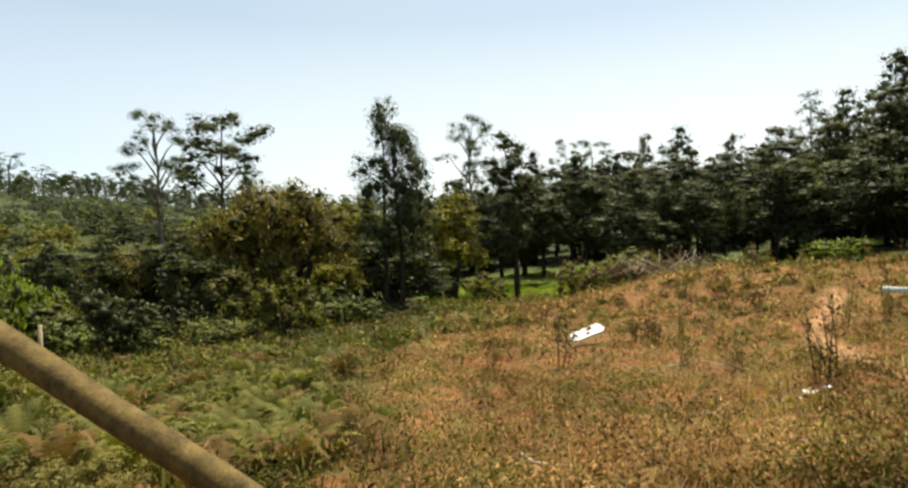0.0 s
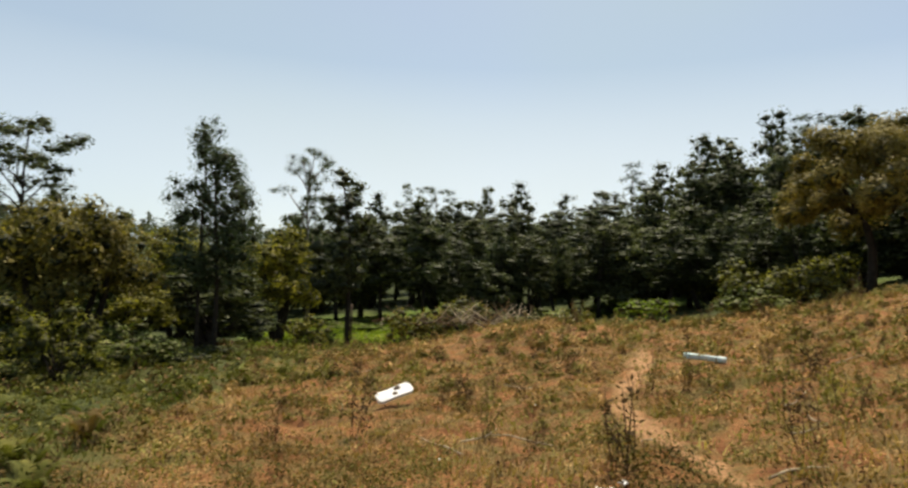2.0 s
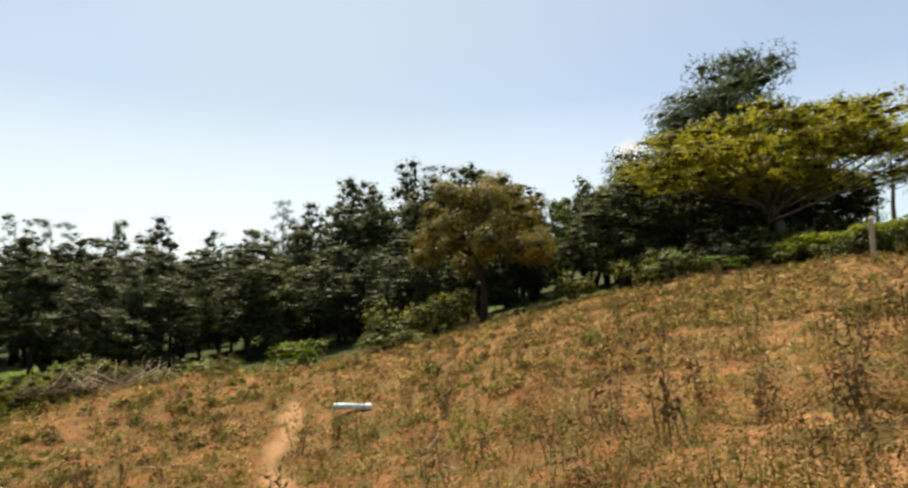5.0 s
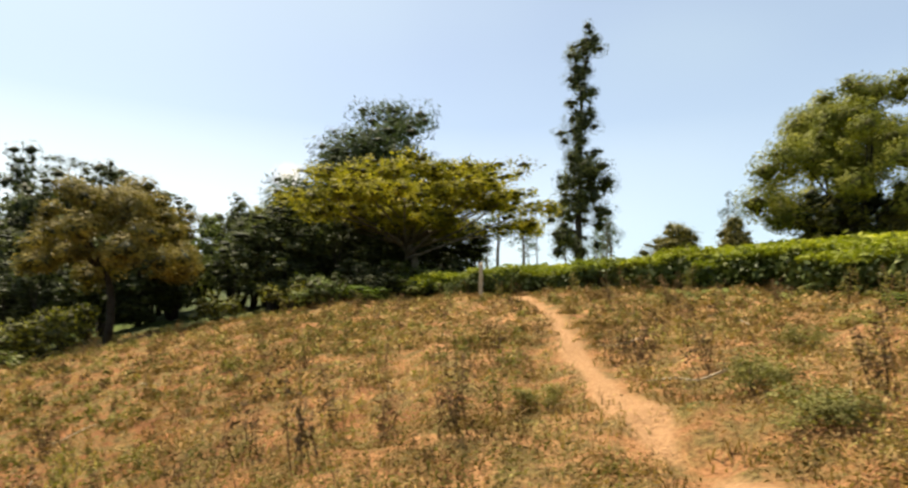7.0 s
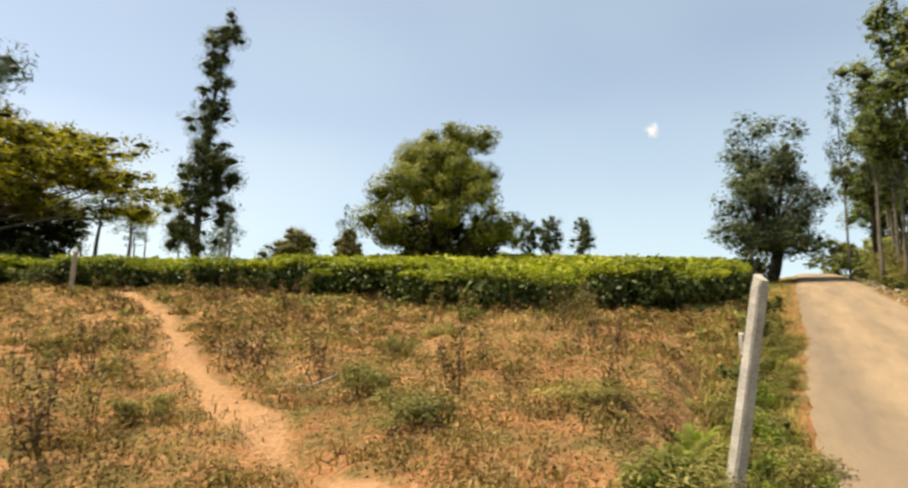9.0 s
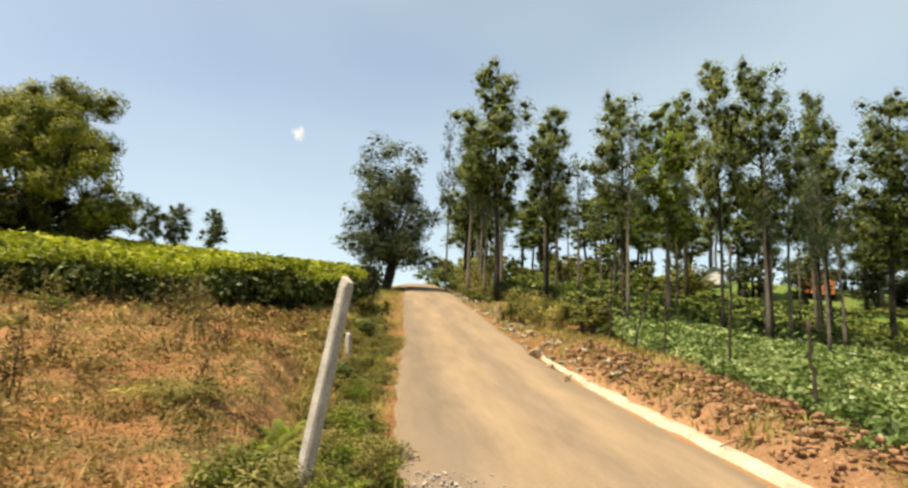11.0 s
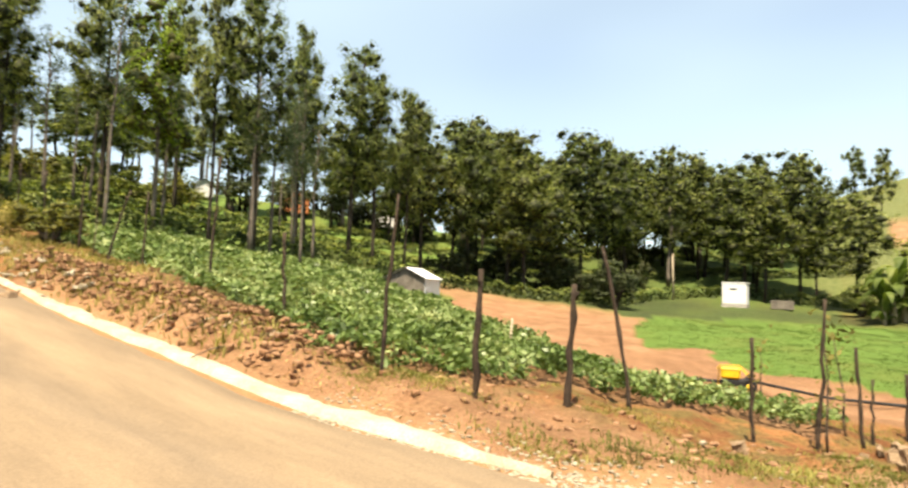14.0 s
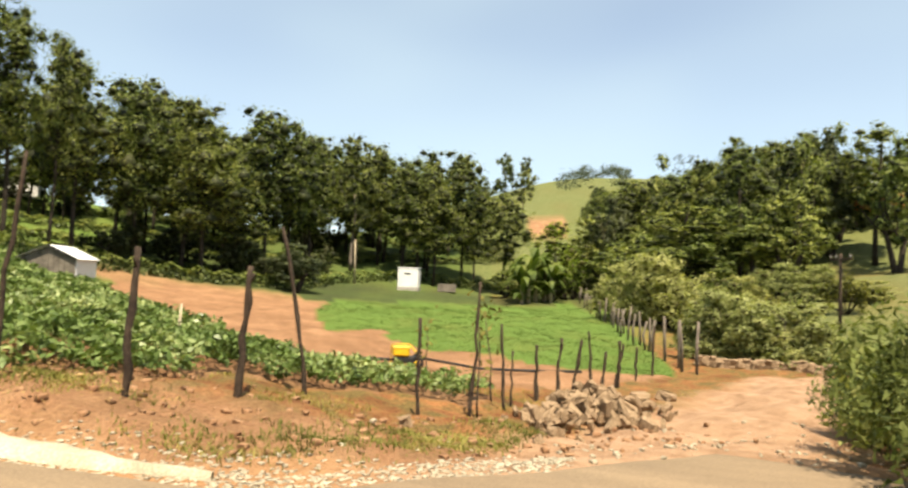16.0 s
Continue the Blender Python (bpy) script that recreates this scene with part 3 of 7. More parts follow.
def to_line(x, y, pts):
    """Distance to a line through points."""
    x, y = np.asarray(x, float), np.asarray(y, float)
    best = np.full(x.shape, 1e9)
    for (ax, ay), (bx, by) in zip(pts[:-1], pts[1:]):
        ux, uy = bx - ax, by - ay
        t = np.clip(((x - ax) * ux + (y - ay) * uy) / (ux * ux + uy * uy), 0, 1)
        best = np.minimum(best, np.hypot(x - ax - t * ux, y - ay - t * uy))
    return best


def inside(x, y, poly):
    x, y = np.asarray(x, float), np.asarray(y, float)
    odd = np.zeros(x.shape, bool)
    for (ax, ay), (bx, by) in zip(poly, poly[1:] + poly[:1]):
        cross = (ay > y) != (by > y)
        odd ^= cross & (x < (bx - ax) * (y - ay) / (by - ay + 1e-12) + ax)
    return odd


PATHS = [[(6.4, 11.8), (5.5, 10.1), (4.4, 8.5), (3.9, 7.7), (3.45, 6.2), (3.2, 4.9), (3.1, 3.8), (3.0, 3.0), (3.1, 1.5), (3.7, -0.4)],
         [(2.6, -1.0), (4.0, -0.6), (4.6, -0.4), (5.3, -0.1), (6.2, 0.18), (7.2, 0.5), (8.8, 0.82), (11.6, 1.45), (13.8, 1.75), (16.0, 2.5), (18.5, 3.55), (21.0, 4.6)]]
TRACK = [(-2.5, -3.4), (-5.2, -5.0), (-8.2, -6.4), (-12, -7.6), (-15.5, -9.0)]
CROP = [(0.4, -8.4), (1.3, -8.9), (2.3, -9.9), (5.9, -15.0), (16.5, -28.5), (12.3, -34.5), (6, -37), (2, -41.5), (-1.6, -38), (-3.6, -30), (-3.8, -22), (-4.1, -17.5), (-4.5, -14), (-5.8, -11), (-6.6, -9.6), (-5.6, -8.9), (-3.9, -9.4), (-2.3, -9.6), (-0.8, -8.4)]
TILLED = [(-2.0, -38), (-3.6, -30), (-3.8, -22), (-4.1, -17.5), (-4.5, -14), (-5.8, -11), (-8.5, -10.6), (-12.3, -11.2), (-14.2, -11.8), (-12.3, -12.7), (-11.4, -16.2), (-10.4, -18.6), (-10.2, -21.1), (-11.5, -23.0), (-9.4, -24.6), (-10.7, -29.3), (-13.5, -36), (-17.2, -43.6), (-9, -45), (-4, -42)]
GREEN = [(-12.3, -12.7), (-11.4, -16.2), (-10.4, -18.6), (-10.2, -21.1), (-11.5, -23.0), (-9.4, -24.6), (-10.7, -29.3), (-13.5, -36), (-17.2, -43.6), (-24.3, -45.4), (-30, -43), (-38, -41), (-26.4, -24.6), (-22.2, -19.8), (-15.8, -13.2), (-14.2, -11.8)]

_az = np.radians(np.concatenate([np.arange(-60, 255, 0.56), np.arange(255, 300, 2.0)]))
_rad = [0.1]
while _rad[-1] < 4000:
    _rad.append(_rad[-1] * (1.026 if _rad[-1] < 40 else 1.08) + 0.035)
_rad = np.array(_rad)
_R, _A = np.meshgrid(_rad, _az, indexing="ij")
_x, _y = _R * np.sin(_A), _R * np.cos(_A)
_z = height(_x, _y)
_i, _j = np.meshgrid(np.arange(len(_rad) - 1), np.arange(len(_az)), indexing="ij")
_n = len(_az)
_q = np.stack([_i * _n + _j, (_i + 1) * _n + _j, (_i + 1) * _n + (_j + 1) % _n, _i * _n + (_j + 1) % _n], -1).reshape(-1, 4)
_j = np.arange(0, _n - 1, 2)
_q = np.concatenate([_q, np.stack([_j * 0 + len(_rad) * _n, _j, _j + 1, np.minimum(_j + 2, _n - 1)], -1)])
_v = np.concatenate([np.stack([_x, _y, _z], -1).reshape(-1, 3), [[0, 0, float(height(0, 0))]]])
land_mesh = mesh_of("ground", _v, _q[:, ::-1].copy(), M_LAND, smooth=True)
_x, _y = _v[:, 0], _v[:, 1]
_r = np.hypot(_x, _y)
_bear = np.degrees(np.arctan2(_x, _y)) % 360
_wob = waves(_x, _y, 0.8, 8) * 0.14
_bare = np.zeros(len(_v))
for _p, _w in zip(PATHS, (0.1, 0.12)):
    _bare = np.maximum(_bare, 1 - step(_w - 0.05, _w + 0.08, to_line(_x, _y, _p) + _wob * 0.9))
_bare = np.maximum(_bare, 1 - step(1.1, 1.7, to_line(_x, _y, TRACK) + _wob * 2))
_s, _d = road_along(_x, _y)
_verge = (1 - step(0.1, 0.6, _d - road_right(_s) + _wob * 2)) * (_d > 0) * (_s > -14) * (_s < 14)
_bare = np.maximum(_bare, _verge * 0.75)
_lush = np.maximum(1.0 * inside(_x, _y, GREEN), step(26, 40, _r) * 0.9)
_fern = np.where(_y > 0, np.interp(_y, (0, 2.8, 5.6, 10.4, 19.9, 40), (-1.4, -1.6, -2.0, -2.4, -0.4, 6)), -1.4) - _x + waves(_x, _y, 1.5, 15) * 0.9
_lush = np.maximum(_lush, 0.55 * step(-1.4, 2.0, _fern) * (_y > 0) * step(3.5, 6.5, _r))
_lush = np.maximum(_lush, 0.8 * ((_bear > 70) & (_bear < 133)) * step(0, 2, _r - np.where(_bear < 90, 25, 15)))
_lush = np.where((_bear > 216) & (_bear < 300) & (_r > 28) & ~inside(_x, _y, GREEN), np.minimum(_lush, 0.62 + 0.25 * waves(_x, _y, 6, 61) - 0.22 * step(100, 130, _r)), _lush)
_lush = _lush * (1 - 0.6 * ((_bear > 243.5) & (_bear < 262) & (_r < 75)))
_lush = np.where((_bear > 134) & (_bear < 150) & (_r > 20) & (_r < 48), 0.25 * _lush, _lush)
_lush = np.clip(_lush + waves(_x, _y, 2.2, 6) * 0.15 * (_lush > 0.05), 0, 1)
_till = np.maximum(1.0 * inside(_x, _y, TILLED), 0.9 * inside(_x, _y, CROP))
_till = np.maximum(_till, 1.0 * ((_bear > 219) & (_bear < 222.8) & (_r > 97) & (_r < 113)))
_till = np.maximum(_till, 0.9 * ((_bear > 180.5) & (_bear < 199) & (_r > 41) & (_r < 49)))
_till = np.maximum(_till, 0.85 * (_d > ROAD_HALF) * (1 - step(3.6, 5.0, _d + _wob * 2)) * (_s > -10) * (_s < 15))
# where the wooded tone lies; its darkness includes shade below the trees
_wood_shade = np.maximum(np.where(_bear < 62, step(27, 33, _r), np.where(_bear < 352, step(19, 25, _r), step(34, 46, _r))) * ((_bear > 300) | (_bear < 62)), step(120, 160, _r) * (_bear > 228))
_wood_shade = np.maximum(_wood_shade, step(150, 220, _r) * (_bear > 140) * (_bear < 217))
_wood_shade = _wood_shade * (1 - ((_bear > 353) | (_bear < 11)) * step(29, 32, _r) * (1 - step(46, 52, _r)))
_wood_shade = 0.92 * _wood_shade * (1 - 0.8 * step(0.35, 0.7, waves(_x, _y, 14, 55)) * (_r < 60) * (_bear < 62))
# a little of the tone greys the far pasture hill for haze
_wood_shade = np.where((_bear > 216) & (_bear < 231) & (_r > 105), 0.3, _wood_shade)
# terraces and scrub belt, darkened in colour for the tree shade over them
_wood_shade = np.maximum(_wood_shade, 0.5 * step(58, 64, _r) * (_r < 150) * (_bear > 185) * (_bear < 216))
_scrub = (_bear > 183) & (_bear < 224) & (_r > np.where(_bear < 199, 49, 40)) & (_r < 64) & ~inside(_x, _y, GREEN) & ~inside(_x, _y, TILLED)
_wood_shade = np.where(_scrub, np.where(_bear < 204, 0.88, 0.78) + 0.15 * waves(_x, _y, 3, 77), _wood_shade)
# shaded gaps between the ferns, put into the ground colour
_wood_shade = np.maximum(_wood_shade, 0.8 * step(-1.0, 2.2, _fern) * (_y > 0) * step(3.0, 5.0, _r) * (1 - step(28, 34, _r)))
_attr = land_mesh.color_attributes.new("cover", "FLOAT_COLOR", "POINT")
_attr.data.foreach_set("color", np.stack([_bare, _lush, _till, _wood_shade], -1).astype(np.float32).ravel())
_past = ((_bear > 214) & (_bear < 300)) * np.maximum(step(62, 70, _r), (_bear > 238) * step(26, 32, _r)) * np.clip(0.85 + 0.25 * waves(_x, _y, 9, 88), 0, 1)
_past = np.maximum(_past, ((_bear > 310) & (_bear < 348)) * step(95, 110, _r) * np.clip(0.03 + 0.14 * waves(_x, _y, 12, 89), 0, 1))
_pale = step(48, 85, _bear) * (1 - step(131, 137, _bear)) * np.clip(0.6 + 0.55 * waves(_x, _y, 1.7, 93), 0, 1)
land_mesh.attributes.new("pale", "FLOAT", "POINT").data.foreach_set("value", _pale.astype(np.float32))
_track = land_mesh.attributes.new("track", "FLOAT", "POINT")
_track.data.foreach_set("value", (1 - step(1.0, 1.9, to_line(_x, _y, TRACK) + _wob * 2)).astype(np.float32))
_pasture = land_mesh.attributes.new("pasture", "FLOAT", "POINT")
_pasture.data.foreach_set("value", _past.astype(np.float32))
tagged(new("ground", land_mesh), "sloping dry field, valley farmland and wooded hills", "ground", kind="structure")


# ---- the road ----
def strip(name, s0, s1, d0, d1, ds, cols, lift, material, ragged0=0.0, ragged1=0.0, seed=0):
    s = np.arange(s0, s1 + ds / 2, ds)
    f = np.linspace(0, 1, cols)
    a = d0(s) + ragged0 * (waves(s, s * 0, 0.9, seed) + 0.6 * waves(s, s * 0, 0.5, seed + 1))
    b = d1(s) + ragged1 * (waves(s, s * 0, 0.8, seed + 2) + 0.6 * waves(s, s * 0, 0.4, seed + 3))
    d = a[:, None] + (b - a)[:, None] * f
    S = s[:, None] + 0 * d
    x = ROAD_MID[0] + S * ROAD_DIR[0] + d * ROAD_SIDE[0]
    y = ROAD_MID[1] + S * ROAD_DIR[1] + d * ROAD_SIDE[1]
    z = road_height(S) + lift + waves(x, y, 1.6, 9) * 0.012
    z = z + 0.04 * (1 - (np.clip(d / ROAD_HALF, -1, 1)) ** 2)
    z[:, 0] -= 0.09
    z[:, -1] -= 0.09
    n = cols
    i, j = np.meshgrid(np.arange(len(s) - 1), np.arange(cols - 1), indexing="ij")
    q = np.stack([i * n + j, (i + 1) * n + j, (i + 1) * n + j + 1, i * n + j + 1], -1).reshape(-1, 4)
    me = mesh_of(name, np.stack([x, y, z], -1).reshape(-1, 3), q, material, smooth=True)
    me.attributes.new("across", "FLOAT", "POINT").data.foreach_set("value", d.astype(np.float32).ravel())
    me.attributes.new("streak", "FLOAT_VECTOR", "POINT").data.foreach_set("vector", np.stack([d, S * 0.16, 0 * d], -1).astype(np.float32).ravel())
    return new(name, me)


tagged(strip("road", -45, 80, road_left, road_right, 0.15, 15, 0.0, M_ROAD, 0.05, 0.05, 3), "narrow dusty tarred lane climbing over a rise", "road", kind="structure")
tagged(strip("road_edge", 2.7, 17.0, lambda s: road_right(s) - 0.03, lambda s: road_right(s) + np.interp(s, (2.7, 3.2, 3.8, 5.0, 8.6, 11.5, 17.0), (0.02, 0.12, 0.24, 0.37, 0.42, 0.3, 0.08)) * (1 + 0.3 * waves(s, s * 0, 0.5, 21) + 0.2 * waves(s, s * 0, 0.23, 22)), 0.06, 6, 0.015, M_EDGE, 0.03, 0.0, 5),
       "pale crumbling concrete edge of the lane", "road edge", kind="structure")


# ---- trees ----
def limb(a, b, r0, r1, r, bend=0.12, n=4, sides=6):
    a, b = np.asarray(a, float), np.asarray(b, float)
    t = np.linspace(0, 1, n)[:, None]
    p = a + (b - a) * t + np.sin(t * np.pi) * r.normal(size=3) * bend * np.linalg.norm(b - a) * [1, 1, 0.4]
    return tube(p, np.linspace(r0, r1, n), sides, 0.06, r)


def shape_slender(r, h, w, clear=0.4, n=26, spread=1.0, stems=1, taper=False, fat=1.0, gaps=()):
    """A straight slim tree with leaf clumps along its upper stem. Returns stems, clump centres and radii."""
    wood, cs, rs = [], [], []
    for k in range(stems):
        ox, oy = ((k - 0.5) * w * 0.3, r.normal(0, 0.1)) if stems > 1 else (0, 0)
        hh = h * (1 - 0.12 * k)
        z = np.linspace(0, hh * 0.97, 9)
        px = ox + np.cumsum(r.normal(0, 0.008 * h, 9)) * np.linspace(0.2, 1, 9)
        py = oy + np.cumsum(r.normal(0, 0.008 * h, 9)) * np.linspace(0.2, 1, 9)
        wood.append(tube(np.stack([px, py, z], -1), np.linspace(0.013 * h, 0.003 * h, 9) * r.uniform(0.85, 1.15), 7, 0.05, r))
        for i in range(n // stems):
            f = clear + (1 - clear) * ((i + r.random()) / (n // stems))
            if any(lo < f < hi for lo, hi in gaps):
                continue
            prof = np.clip(math.sin(math.pi * min(1, ((f - clear) / (1 - clear)) * 0.78 + 0.2)), 0.42, 1)
            prof = float(np.interp(f, (0.1, 0.25, 0.4, 0.52, 0.7, 0.85, 1.0), (0.75, 1.0, 0.85, 0.5, 0.45, 0.3, 0.42))) if taper else prof
            a, d = r.uniform(0, 6.28), w * 0.5 * prof * math.sqrt(r.uniform(0.1, 1)) * spread * 0.75
            base = np.array([np.interp(f * hh * 0.9, z, px), np.interp(f * hh * 0.9, z, py), f * hh * 0.93 - d * 0.25])
            c = np.array([base[0] + d * math.cos(a), base[1] + d * math.sin(a), f * hh])
            if d > 0.12 * w:
                wood.append(limb(base, c, 0.0035 * h, 0.001 * h, r, 0.1, 3, 4))
            cs.append(c)
            q = w * r.uniform(0.14, 0.27) * (0.55 + 0.5 * prof) * fat
            rs.append((q, q, q * r.uniform(0.7, 1.15)))
    return wood, cs, rs


def shape_broad(r, h, w, base=0.3, n=46, trunks=3, flat=1.0, hollow=0.5, lump=1.0):
    """A broad dome on several leaning stems."""
    wood, cs, rs = [], [], []
    for k in range(trunks):
        a = r.uniform(0, 6.28)
        top = (math.cos(a) * w * 0.18, math.sin(a) * w * 0.18, h * (base + 0.25))
        wood.append(limb((math.cos(a) * 0.02 * w, math.sin(a) * 0.02 * w, -0.15), top, 0.028 * h, 0.014 * h, r, 0.08, 6, 8))
    for i in range(n):
        a, u = r.uniform(0, 6.28), r.uniform(0.0, 1.0)
        el = math.asin(u)
        k = r.uniform(hollow, 1.0)
        bump = 1 + 0.13 * math.sin(3 * a + 5 * u) + r.normal(0, 0.05)
        c = np.array([math.cos(a) * math.cos(el) * w * 0.43 * k * bump, math.sin(a) * math.cos(el) * w * 0.43 * k * bump,
                      h * base + 0.1 * h + (h * (0.82 - base)) * math.sin(el) * k * flat])
        cs.append(c)
        q = w * r.uniform(0.085, 0.15) * lump
        rs.append((q, q, q * r.uniform(0.6, 0.9)))
        if i % 3 == 0:
            wood.append(limb((c[0] * 0.3, c[1] * 0.3, h * (base + 0.12)), c, 0.010 * h, 0.003 * h, r, 0.12, 4, 5))
    return wood, cs, rs


def shape_layers(r, h, w):
    """A flat-topped spreading crown in tiers, on one stem that forks."""
    wood, cs, rs = [limb((0, 0, -0.2), (0.05 * w, 0, h * 0.42), 0.032 * h, 0.022 * h, r, 0.05, 6, 9)], [], []
    for i in range(40):
        tier = i // 16
        a = i * 2.4 + r.uniform(-0.3, 0.3)
        d = w * 0.5 * math.sqrt((i % 16 + 0.8) / 16.6) * (1.0, 0.97, 0.62)[tier]
        z = h * ((0.93, 0.76, 0.56)[tier] - (0.28, 0.2, 0.12)[tier] * (d / (w * 0.5)) ** 1.7 + r.uniform(-0.05, 0.05))
        tip = (math.cos(a) * d, math.sin(a) * d, z - 0.03 * h)
        wood.append(limb((0.04 * w, 0, h * r.uniform(0.25, 0.42)), tip, 0.012 * h, 0.003 * h, r, 0.10, 5, 6))
        for k in range(5):
            cs.append((tip[0] + r.normal(0, 0.055 * w), tip[1] + r.normal(0, 0.055 * w), tip[2] + r.normal(0.01, 0.015) * h))
            q = w * r.uniform(0.05, 0.1)
            rs.append((q, q, q * 0.36))
    return wood, cs, rs


def shape_open(r, h, w, clear=0.55, n=11):
    """A tall bare stem with a few rising limbs, each with its own umbrella of leaves."""
    wood, cs, rs = [], [], []
    z = np.linspace(-0.2, h * 0.9, 9)
    px, py = np.cumsum(r.normal(0, 0.01 * h, 9)), np.cumsum(r.normal(0, 0.01 * h, 9))
    px, py = px - px[0], py - py[0]
    wood.append(tube(np.stack([px, py, z], -1), np.linspace(0.013 * h, 0.004 * h, 9), 7, 0.05, r))
    for i in range(n):
        f = clear + (0.97 - clear) * (i + 0.5) / n
        a, d = i * 2.4 + r.uniform(-0.4, 0.4), w * 0.5 * r.uniform(0.35, 1.0) * (1.05 - 0.5 * (f - clear) / (1 - clear))
        zb = f * h - 0.14 * h
        b0 = (np.interp(zb, z, px), np.interp(zb, z, py), zb)
        tip = np.array([b0[0] + math.cos(a) * d, b0[1] + math.sin(a) * d, f * h])
        wood.append(limb(b0, tip, 0.006 * h, 0.002 * h, r, 0.1, 4, 5))
        for k in range(3):
            cs.append(tip + r.normal(0, 0.055 * w, 3) * [1.6, 1.6, 0.6])
            q = w * r.uniform(0.09, 0.16)
            rs.append((q, q, q * 0.55))
    return wood, cs, rs


def shape_shrub(r, h, w, n=16):
    wood, cs, rs = [], [], []
    for i in range(n):
        a, k = r.uniform(0, 6.28), math.sqrt(r.random())
        c = np.array([math.cos(a) * w * 0.38 * k, math.sin(a) * w * 0.38 * k, h * (0.22 + 0.6 * r.random() * math.sqrt(1 - 0.6 * k * k))])
        wood.append(limb((c[0] * 0.15, c[1] * 0.15, -0.05), c, 0.016 * h, 0.005 * h, r, 0.1, 4, 4))
        cs.append(c)
        q = w * r.uniform(0.12, 0.2)
        rs.append((q, q, min(q, h * 0.3) * r.uniform(0.7, 1)))
    return wood, cs, rs


WIND = (0.8, -0.5, 0.45)
